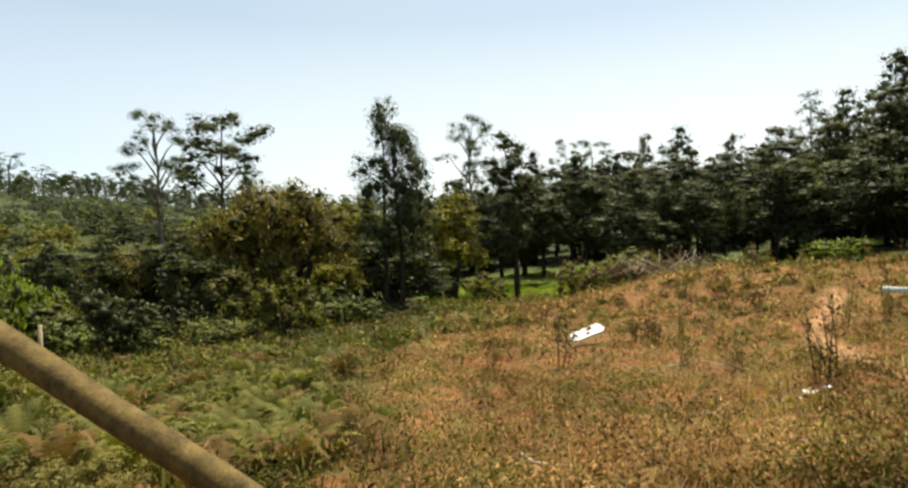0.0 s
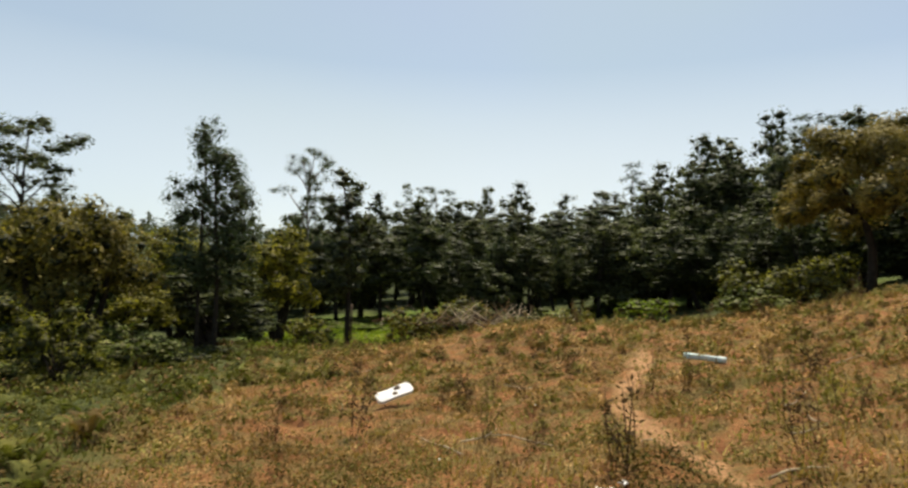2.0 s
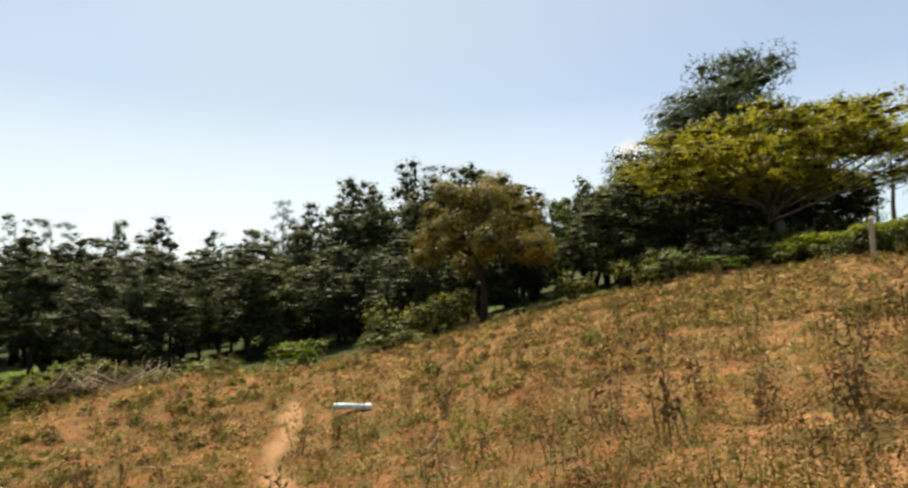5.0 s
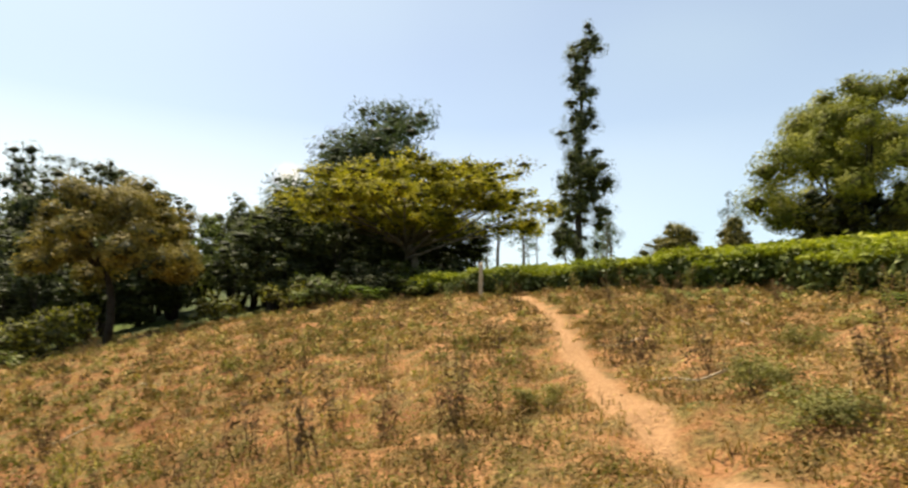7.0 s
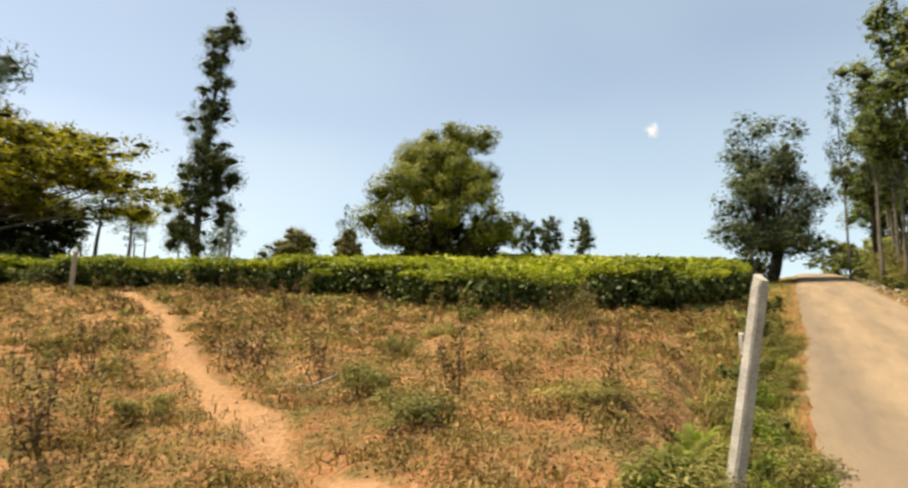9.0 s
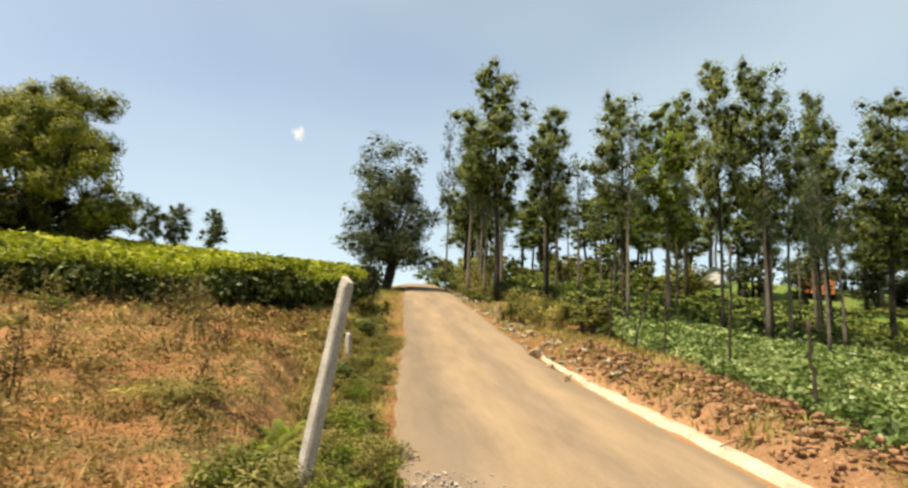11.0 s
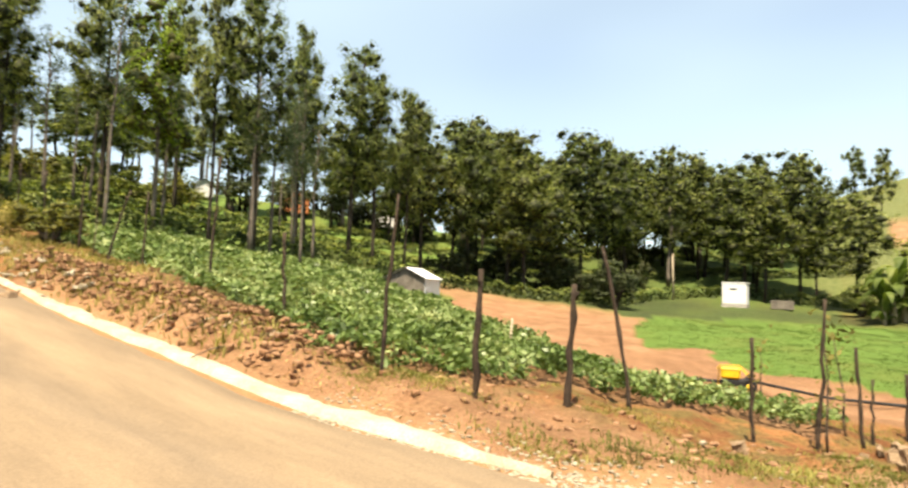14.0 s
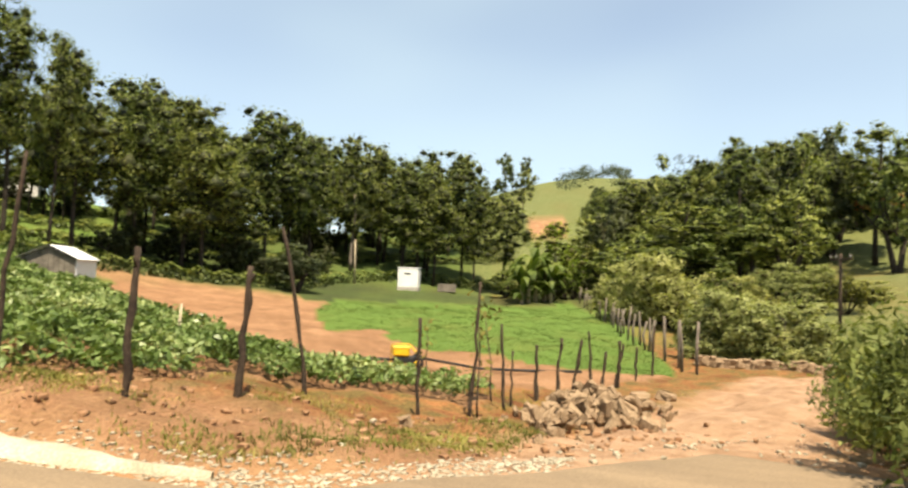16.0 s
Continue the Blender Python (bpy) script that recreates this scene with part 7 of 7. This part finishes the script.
def tea_row(pts, w, h, seed, label):
    """A clipped hedge of tea along a line: old side leaves coloured dark for shade, bright top."""
    r = np.random.default_rng(seed)
    p = np.array(pts, float)
    seg = np.hypot(*np.diff(p, axis=0).T)
    L = seg.sum()
    n = int(L * 95)
    t = r.random(n) * L
    c = np.concatenate([[0], np.cumsum(seg)])
    x, y = np.interp(t, c, p[:, 0]), np.interp(t, c, p[:, 1])
    ww = w * (0.85 + 0.3 * np.sin(t * 1.9 + seed))
    o = r.uniform(-0.5, 0.5, n) * ww
    dx, dy = np.interp(t, c[:-1] + seg / 2, np.diff(p[:, 0]) / seg), np.interp(t, c[:-1] + seg / 2, np.diff(p[:, 1]) / seg)
    x, y = x - dy * o, y + dx * o
    g = height(x, y)
    hh = h * (0.9 + 0.16 * np.sin(t * 3.1 + seed))
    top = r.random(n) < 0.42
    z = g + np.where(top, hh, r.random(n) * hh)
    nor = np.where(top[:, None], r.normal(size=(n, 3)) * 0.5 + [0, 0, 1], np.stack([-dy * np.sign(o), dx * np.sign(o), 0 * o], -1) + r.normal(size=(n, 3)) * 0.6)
    size = 0.3 * r.uniform(0.7, 1.3, n)
    pos = np.stack([x, y, z], -1)
    ob = new("tea_hedge")
    part("old_foliage", mesh_of("old_foliage", *leaves(pos[~top], nor[~top], size[~top], r, 0.6), M_TEASHADE), ob)
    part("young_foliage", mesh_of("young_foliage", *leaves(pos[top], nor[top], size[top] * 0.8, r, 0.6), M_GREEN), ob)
    return tagged(ob, label, "hedge", "tea hedges")


ROW = [(30, -40), (24, -37.5), (18.5, -32.5), (13, -36.8), (6.5, -39.5), (2.0, -44.5), (-3.0, -47.5), (-9, -49.0), (-16, -50.5), (-22, -56.5), (-32, -60), (-44, -57)]
for k, (off, w, h) in enumerate([(0, 1.5, 1.0), (6.5, 1.2, 0.65), (13.0, 1.3, 0.65), (20, 1.4, 0.7), (28, 1.6, 0.7)]):
    tea_row([(x * (1 + off / 75), y * (1 + off / 48)) for x, y in ROW], w, h, 70 + k, "clipped tea hedge with shade-coloured sides along the terrace")


# ---- stones ----
def stone_mesh(seed):
    r = np.random.default_rng(seed)
    bm = bmesh.new()
    bmesh.ops.create_cube(bm, size=1.7)
    k = r.uniform(0.6, 1.2, 3)
    bmesh.ops.bevel(bm, geom=bm.edges[:], offset=0.16, segments=1, affect="EDGES")
    for v in bm.verts:
        v.co = Vector((v.co.x * k[0], v.co.y * k[1], v.co.z * k[2])) + Vector(r.normal(0, 0.17, 3))
    bmesh.ops.triangulate(bm, faces=bm.faces[:])
    me = bpy.data.meshes.new("stone")
    bm.to_mesh(me)
    bm.free()
    me.materials.append(M_STONE)
    return me


_stones = [stone_mesh(s) for s in range(80, 90)]
heap = new("rubble_heap")
_c, _s = math.cos(radians(207)), math.sin(radians(207))
_hz = float(height(-7.3, -7.9))
for k in range(290):
    u, w = rng.normal(0, 0.95), rng.normal(0, 0.4)
    f = math.exp(-(u / 1.5) ** 2 - (w / 0.8) ** 2)
    s = rng.uniform(0.05, 0.1) * (1.3 if k % 9 == 0 else 1)
    x, y = u * _c - w * _s, u * _s + w * _c
    st = part("stone", _stones[k % 10], heap)
    z = float(height(-7.3 + x, -7.9 + y)) - _hz
    st.matrix_local = pose(x, y, z + rng.uniform(0.1, 1.0) * 0.42 * f + s * 0.3, *rng.uniform(0, 360, 3)) @ Matrix.Diagonal((s * 1.35, s * 0.85, s * 0.6, 1))
heap.location = (-7.3, -7.9, _hz)
tagged(heap, "long heap of broken pale brown stones beside the track", "rubble")


def rock(x, y, s, label="loose pale stone on the ground", lift=0.4, group="", flat=1.0):
    k = int(rng.integers(0, 10))
    ob = new("rock", _stones[k])
    ob.matrix_world = pose(x, y, float(height(x, y)) + s * lift * flat, rng.uniform(-25, 25), rng.uniform(-25, 25), rng.uniform(0, 360)) @ Matrix.Diagonal((s, s, s * flat, 1))
    return tagged(ob, label, "stone", group)


pale = rock(3.9, -2.85, 0.11, "pale stone among the ferns by the concrete post", 0.8)
pale.data = stone_mesh(95)
pale.data.materials[0] = M_EDGE
for x, y, s in [(-3.5, -7.1, 0.09), (-5.1, -6.4, 0.09), (-9.6, -9.0, 0.15), (-10.1, -8.8, 0.17), (-9.2, -9.4, 0.13), (-4.5, -6.0, 0.06), (1.8, -9.0, 0.09), (9.2, -14.6, 0.17), (15.5, -21.6, 0.24), (11.4, -17.6, 0.14), (4.3, -3.4, 0.1), (2.35, -2.0, 0.09), (6.8, -11.9, 0.1), (8.0, -13.3, 0.1), (13.3, -19.6, 0.14), (17.4, -24, 0.2)]:
    rock(x, y, s, "weathered pale stone at the roadside")
# chips and clods: joined, too many to count
def chips(n, place, lo, hi, material, name, label, flat=0.7):
    vs, fs, m = [], [], 0
    base = [np.array([v.co[:] for v in me.vertices]) for me in _stones]
    tri = [np.array([p.vertices[:] for p in me.polygons]) for me in _stones]
    for k in range(n):
        x, y, lift = place(k)
        s = rng.uniform(lo, hi)
        a = rng.uniform(0, 6.28)
        v = base[k % 10] * [s * 1.2, s * 0.85, s * flat]
        v = np.stack([v[:, 0] * math.cos(a) - v[:, 1] * math.sin(a), v[:, 0] * math.sin(a) + v[:, 1] * math.cos(a), v[:, 2]], -1) + [x, y, float(height(x, y)) + lift + s * 0.3 * flat]
        vs.append(v)
        fs.append(tri[k % 10] + m)
        m += len(v)
    return tagged(new(name, mesh_of(name, np.concatenate(vs), np.concatenate(fs), material)), label, "gravel", kind="stuff")


def by_road(k, s0, s1, d0, d1, bump=0.0):
    s, f = rng.uniform(s0, s1), rng.random()
    d = float(road_right(s)) + d0 + (d1 - d0) * f
    return ROAD_MID[0] + s * ROAD_DIR[0] + d * ROAD_SIDE[0], ROAD_MID[1] + s * ROAD_DIR[1] + d * ROAD_SIDE[1], bump * math.sin(f * 3.14) * rng.random()


M_CLOD = rough_material("red_clods", [(0.3, (0.19, 0.09, 0.045)), (0.7, (0.4, 0.24, 0.135))], 3, 40, 0.95, 0.5, 0.01)
chips(900, lambda k: by_road(k, 6, 16, 0.35, 1.7, 0.22), 0.015, 0.06, M_CLOD, "bank_clods", "loose red clods and rubble heaped along the bank")
chips(1700, lambda k: by_road(k, 0.3, 5.5, -0.15, 0.2 + 0.5 * rng.random() ** 2), 0.006, 0.028, M_EDGE, "edge_gravel", "pale gravel crumbling from the lane's edge", 0.3)
chips(420, lambda k: by_road(k, -2, 7, 0.5, 3.4), 0.012, 0.05, M_CLOD, "red_crumbs", "red clods and crumbs on the bare bank")
chips(320, lambda k: by_road(k, 12, 45, 0.0, 1.2, 0.1), 0.02, 0.08, M_EDGE, "upper_edge_stones", "pale stones along the upper lane")
chips(130, lambda k: (4.05 + rng.normal(0, 0.3), -4.9 + rng.normal(0, 0.2), 0.07), 0.006, 0.02, M_CONC, "white_chippings", "spilled white chippings at the lane's edge")
chips(300, lambda k: (-6.5 + rng.normal(0, 2.4), -5.2 + rng.normal(0, 0.9), 0.0), 0.01, 0.035, M_EDGE, "track_gravel", "loose gravel on the dirt track")
for k in range(46):
    x, y, _ = by_road(k, 7, 15, 0.5, 1.7)
    a, L = rng.uniform(0, 6.28), rng.uniform(0.2, 0.5)
    ex, ey = x + math.cos(a) * L, y + math.sin(a) * L
    z, ez = float(height(x, y)) + 0.03, float(height(ex, ey)) + 0.05
    stick("cut_branch", [(x, y, z), ((x + ex) / 2, (y + ey) / 2, (z + ez) / 2 + 0.03), (ex, ey, ez)], (0.014, 0.011, 0.006), (M_PALEWOOD, M_WOOD)[k % 2], "dry cut branch on the rubble bank")


# ---- farm buildings and gear ----
def slab_box(x0, x1, y0, y1, z0, z1, material, name, parent, label="", bevel=0.01):
    bm = bmesh.new()
    bmesh.ops.create_cube(bm, size=1)
    for v in bm.verts:
        v.co = Vector(((x0 + x1) / 2 + v.co.x * (x1 - x0), (y0 + y1) / 2 + v.co.y * (y1 - y0), (z0 + z1) / 2 + v.co.z * (z1 - z0)))
    if bevel:
        bmesh.ops.bevel(bm, geom=bm.edges[:], offset=bevel, segments=1, affect="EDGES")
    me = bpy.data.meshes.new(name)
    bm.to_mesh(me)
    bm.free()
    me.materials.append(material)
    return part(name, me, parent, label)


M_TIN = rough_material("tin_sheet", [(0.3, (0.62, 0.62, 0.62)), (0.7, (0.82, 0.82, 0.83))], 2, 20, 0.45, 0.1, 0.004, 0.5)
M_PLANK = rough_material("grey_plank", [(0.3, (0.1, 0.085, 0.07)), (0.7, (0.24, 0.21, 0.17))], 3, 40, 0.9, 0.5, 0.006)
M_PAINT = rough_material("white_paint", [(0.3, (0.68, 0.68, 0.67)), (0.7, (0.82, 0.82, 0.81))], 2, 30, 0.6, 0.1, 0.003)
M_ORANGE = rough_material("orange_wall", [(0.3, (0.38, 0.13, 0.05)), (0.7, (0.5, 0.2, 0.08))], 2, 30, 0.9, 0.2, 0.005)
M_YELLOW = rough_material("yellow_paint", [(0.3, (0.6, 0.36, 0.02)), (0.7, (0.75, 0.5, 0.03))], 5, 40, 0.5, 0.1, 0.003, 0.4)
M_BLACK = rough_material("black_rubber", [(0.3, (0.012, 0.012, 0.012)), (0.7, (0.035, 0.035, 0.035))], 5, 60, 0.7, 0.2, 0.003)


def shed(name, x, y, turn, w, d, eave, ridge, wall_mat, roof_mat, label, lift=0.0):
    """A gabled shed of boards with corrugated sheets: gable towards -y before turning."""
    ob = new(name)
    n = int(w / 0.22)
    for side, yy in (("front", -d / 2), ("back", d / 2)):
        for i in range(n):
            x0, x1 = -w / 2 + i * w / n, -w / 2 + (i + 1) * w / n - 0.012
            top = eave + (ridge - eave) * (1 - abs((x0 + x1) / w)) - 0.04
            slab_box(x0, x1, yy - 0.02, yy + 0.02, -0.1, top, wall_mat, "board", ob, bevel=0)
    for sx in (-1, 1):
        # the field shed's +x wall is drawn paler than its board walls
        slab_box(sx * w / 2 - 0.03, sx * w / 2 + 0.03, -d / 2 + 0.03, d / 2 - 0.03, -0.1, eave - 0.03, M_PAINT if sx > 0 and name == "field_shed" else wall_mat, "side_wall", ob)
        nx, ny = 8, int(d / 0.06)
        u, v = np.meshgrid(np.linspace(0, 1, nx), np.linspace(-d / 2 - 0.2, d / 2 + 0.2, ny), indexing="ij")
        over = 1.13
        px = sx * u * w / 2 * over
        pz = ridge + 0.03 - u * over * (ridge - eave) + 0.012 * np.sin(v * 2 * np.pi / 0.17)
        i, j = np.meshgrid(np.arange(nx - 1), np.arange(ny - 1), indexing="ij")
        q = np.stack([i * ny + j, (i + 1) * ny + j, (i + 1) * ny + j + 1, i * ny + j + 1], -1).reshape(-1, 4)
        top = np.stack([px, v, pz], -1).reshape(-1, 3)
        me = mesh_of("roof_sheet", *join((top, q), (top - [0, 0, 0.02], q[:, ::-1])), roof_mat, True)
        part("roof_sheet", me, ob, "pale corrugated iron sheet")
    ob.matrix_world = pose(x, y, float(height(x, y)) + lift, 0, 0, turn)
    return tagged(ob, label, "shed")


shed("field_shed", -0.5, -39.0, 163, 2.4, 3.6, 1.25, 1.85, M_PLANK, M_TIN, "low grey timber shed with a pale iron roof", -0.4)
shed("hut", 12.5, -72, 190, 2.8, 3.2, 1.6, 2.3, M_ORANGE, M_TIN, "small orange-walled hut among the shade trees", 0.2)
shed("hut", 2.5, -76, 175, 2.4, 3, 1.3, 1.9, M_PAINT, M_TIN, "small white-walled hut among the shade trees", 0.2)
shed("hut", 22.0, -70, 200, 1.8, 2.2, 1.3, 1.8, M_PAINT, M_TIN, "tiny white hut beyond the tea hedges", 0.2)
shed("far_cabin", -72, -31.5, 70, 3.0, 3, 2.0, 2.8, M_ORANGE, M_TIN, "small reddish cabin on the wooded slope", 4.5)

tank = new("white_tank")
slab_box(-1.0, 1.0, -0.75, 0.75, 0.12, 2.0, M_PAINT, "body", tank, bevel=0.05)
slab_box(-1.04, 1.04, -0.79, 0.79, 1.96, 2.04, M_PAINT, "lid", tank)
slab_box(-0.25, 0.35, 0.74, 0.765, 1.35, 1.5, M_BLACK, "slot", tank, "dark narrow slot")
slab_box(-1.05, 1.05, -0.8, 0.8, -0.2, 0.12, M_CONC, "plinth", tank, "rough concrete plinth")
tank.matrix_world = pose(-29.4, -54.4, float(height(-29.4, -54.4)) + 0.15, 0, 0, -38)
tagged(tank, "white box-shaped tank standing beyond the green plot", "tank")
trough = new("dark_trough")
for a in ((-0.9, 0.9, -0.5, -0.42, 0, 0.75), (-0.9, 0.9, 0.42, 0.5, 0, 0.75), (-0.9, -0.82, -0.42, 0.42, 0, 0.75), (0.82, 0.9, -0.42, 0.42, 0, 0.75)):
    slab_box(*a, M_PLANK, "side", trough)
slab_box(-0.82, 0.82, -0.42, 0.42, 0, 0.08, M_PLANK, "bottom", trough)
trough.matrix_world = pose(-33.0, -53.2, float(height(-33.0, -53.2)), 0, 0, -32)
tagged(trough, "dark open wooden trough beside the white tank", "trough")

pump = new("water_pump")
slab_box(-0.3, 0.12, -0.17, 0.17, 0.28, 0.52, M_YELLOW, "tank", pump, "yellow fuel tank", 0.04)
slab_box(-0.28, 0.3, -0.15, 0.15, 0.12, 0.27, M_BLACK, "engine", pump, "black engine block", 0.03)
for sy in (-1, 1):
    v, q = tube([(-0.34, sy * 0.19, 0.04), (-0.34, sy * 0.19, 0.54), (0.1, sy * 0.19, 0.56), (0.36, sy * 0.19, 0.3), (0.36, sy * 0.19, 0.04), (-0.34, sy * 0.19, 0.04)], [0.014] * 6, 6)
    part("frame_rail", mesh_of("frame_rail", v, q, M_YELLOW, True), pump)
    a = np.linspace(0, 2 * np.pi, 17)
    v, q = tube(np.stack([0.3 + 0.14 * np.cos(a), np.full(17, sy * 0.24), 0.14 + 0.14 * np.sin(a)], -1), [0.035] * 17, 7)
    wheel = part("wheel", mesh_of("wheel", v, q, M_BLACK, True), pump, "small black rubber wheel")
    v, q = tube([(0.3, sy * 0.22, 0.14), (0.3, sy * 0.26, 0.14)], (0.06, 0.06), 8)
    part("hub", mesh_of("hub", v, q, M_YELLOW), wheel)
pump.matrix_world = pose(-7.55, -14.6, float(height(-7.55, -14.6)), 0, 0, 150)
tagged(pump, "yellow motor water pump standing on the tilled soil", "pump")
_hp = [(-7.3, -14.7), (-6.6, -15.4), (-5.9, -15.3), (-5.2, -16.4)]
stick("pump_hose", [(x, y, float(height(x, y)) + (0.24 if k == 0 else 0.06)) for k, (x, y) in enumerate(_hp)], [0.035] * 4, M_BLACK, "black hose running over the soil from the pump", "hose", 8)
_hp = [(-7.9, -14.4), (-9.0, -13.4), (-10.2, -13.0), (-11.4, -12.4)]
stick("pump_hose", [(x, y, float(height(x, y)) + (0.24 if k == 0 else 0.06)) for k, (x, y) in enumerate(_hp)], [0.035] * 4, M_BLACK, "black hose leading from the pump towards the fence", "hose", 8)
stick("field_stake", [(-2.2, -14.0, float(height(-2.2, -14.0)) - 0.1), (-2.25, -14.0, float(height(-2.2, -14.0)) + 0.95)], (0.03, 0.025), M_PALEWOOD, "pale stake standing in the crop", "stake")
stick("thin_pole", [(-24.8, -56.9, float(height(-24.8, -56.9)) - 0.2), (-24.7, -56.9, float(height(-24.8, -56.9)) + 4.2)], (0.09, 0.07), M_PALEWOOD, "thin pale pole at the far edge of the plot", "pole")


def sapling(x, y, h, label):
    r = np.random.default_rng(int(abs(x * 50)))
    ob = new("sapling")
    z = np.linspace(0, h, 6)
    pts = np.stack([np.cumsum(r.normal(0, 0.03, 6)), np.cumsum(r.normal(0, 0.03, 6)), z], -1)
    part("stem", mesh_of("stem", *tube(pts, np.linspace(0.02, 0.006, 6), 5), M_WOOD), ob)
    k = r.integers(2, 6, 36)
    pos = pts[k] + r.normal(0, 0.12, (36, 3))
    part("foliage", mesh_of("foliage", *leaves(pos, r.normal(size=(36, 3)) + [0, 0, 0.5], r.uniform(0.07, 0.15, 36), r, 0.45), M_WEED), ob)
    ob.location = (x, y, float(height(x, y)) - 0.05)
    tagged(ob, label, "sapling")


sapling(-6.3, -9.2, 1.5, "wilting sapling with pale leaves by the fence")
sapling(-6.9, -12.4, 1.3, "thin sapling with drooping leaves on tilled soil")
sapling(-5.3, -8.3, 1.7, "spindly sapling tangled with a fence stick")
sapling(8.2, -17.6, 2.2, "leafless young tree beside the crop")


def banana(x, y, h, turn, variant):
    """A clump of stems with long arching split leaves."""
    key = ("banana", variant)
    if key not in _made:
        r = np.random.default_rng(90 + variant)
        stem = tube([(0, 0, -0.1), (0.03, 0, 1.0), (0.05, 0.02, 2.0)], (0.14, 0.12, 0.08), 8)
        blades_ = []
        for k in range(16):
            a, L, up = k * 2.4 + r.uniform(-0.3, 0.3), r.uniform(1.6, 2.4), r.uniform(0.5, 1.6)
            foot = 1.9 if k < 8 else r.uniform(0.3, 1.3)
            t = np.linspace(0, 1, 9)
            mid = np.stack([np.cos(a) * L * t * 0.75, np.sin(a) * L * t * 0.75, foot + up * np.sin(t * 2.3) * 1.1 - 0.5 * t * t], -1)
            side = np.array([-math.sin(a), math.cos(a), 0])
            w = 0.26 * np.sin(np.clip(t * 0.95 + 0.05, 0, 1) * np.pi) ** 0.6
            rows = np.stack([mid - side * w[:, None] - [0, 0, 0.06], mid, mid + side * w[:, None] - [0, 0, 0.06]], 1).reshape(-1, 3)
            i, j = np.meshgrid(np.arange(8), np.arange(2), indexing="ij")
            blades_.append((rows, np.stack([i * 3 + j, (i + 1) * 3 + j, (i + 1) * 3 + j + 1, i * 3 + j + 1], -1).reshape(-1, 4)))
        _made[key] = (mesh_of("stem", *stem, M_PALEWOOD, True), [mesh_of("leaf", *b, M_BANANA) for b in blades_])
    ob = new("banana_plant")
    part("stem", _made[key][0], ob)
    for me in _made[key][1]:
        part("leaf", me, ob)
    s = h / 3.6
    ob.matrix_world = pose(x, y, float(height(x, y)), 0, 0, turn) @ Matrix.Scale(s, 4)
    tagged(ob, "banana plant with long arching green leaves", "banana plant", "banana clump")


for k, (dx, dy, h) in enumerate([(0, 0, 5.2), (1.3, 0.6, 4.6), (-1.4, -0.5, 4.8), (0.6, -1.3, 4.2), (-0.7, 1.2, 4.0), (2.4, 1.0, 3.8), (-2.5, -1.2, 3.9)]):
    banana(-36.3 + dx, -43.6 + dy, h, k * 51, k % 3)

# fence of pale posts along the far side of the green plot
for k in range(30):
    f = k / 29
    x, y = -14.9 - 25 * f ** 1.15 + rng.normal(0, 0.12), -11.9 - 30 * f ** 1.15 + rng.normal(0, 0.12)
    z, h = float(height(x, y)), rng.uniform(1.05, 1.5)
    stick("plot_post", [(x, y, z - 0.15), (x + rng.normal(0, 0.06), y, z + h * 0.5), (x + rng.normal(0, 0.1) + (0.25 if k == 1 else 0), y, z + h)], (0.05, 0.05, 0.04), M_PALEBARK, "pale grey post of the plot's far fence", "fence post")
# low wall across the end of the track
wall = new("low_stone_wall")
for k in range(44):
    f = (k // 2) / 21
    x, y = -16.6 - 3.0 * f, -12.8 + 2.8 * f
    ob = part("stone", _stones[k % 10], wall)
    ob.matrix_local = pose(x, y, float(height(x, y)) + 0.06 + 0.15 * (k % 2), 0, 0, rng.uniform(0, 360)) @ Matrix.Diagonal((0.15, 0.15, 0.1, 1))
tagged(wall, "low rough stone wall across the track's end", "wall")

# pole with its cross-arm
pole = new("utility_pole")
v, q = tube([(0, 0, -0.4), (0, 0, 2.4), (0.02, 0, 4.55)], (0.09, 0.08, 0.07), 10)
part("mast", mesh_of("mast", v, q, M_POST, True), pole)
slab_box(-0.85, 0.85, -0.05, 0.05, 4.2, 4.31, M_POST, "cross_arm", pole, "dark timber cross-arm")
for sx in (-0.75, -0.35, 0.75):
    v, q = tube([(sx, 0, 4.3), (sx, 0, 4.37), (sx, 0, 4.39), (sx, 0, 4.47)], (0.015, 0.015, 0.045, 0.035), 8)
    part("insulator", mesh_of("insulator", v, q, M_CONC, True), pole, "pale ceramic insulator")
pole.matrix_world = pose(-34.0, -17.1, float(height(-34.0, -17.1)), 0, 0, 60)
tagged(pole, "weathered wooden utility pole with one cross-arm", "utility pole")
_x, _y = np.array([by_road(k, 4, 20, 0.3, 2.2)[:2] for k in range(2600)]).T
_lv, _lq = leaves(np.stack([_x, _y, height(_x, _y) + rng.uniform(0.01, 0.16, len(_x))], -1), rng.normal(size=(len(_x), 3)) * 0.8 + [0, 0, 1], rng.uniform(0.02, 0.08, len(_x)), rng, 0.3)
tagged(new("bank_litter", mesh_of("bank_litter", _lv, _lq, M_STRAW)), "dry leaves and chaff over the rubble bank", "litter", kind="stuff")
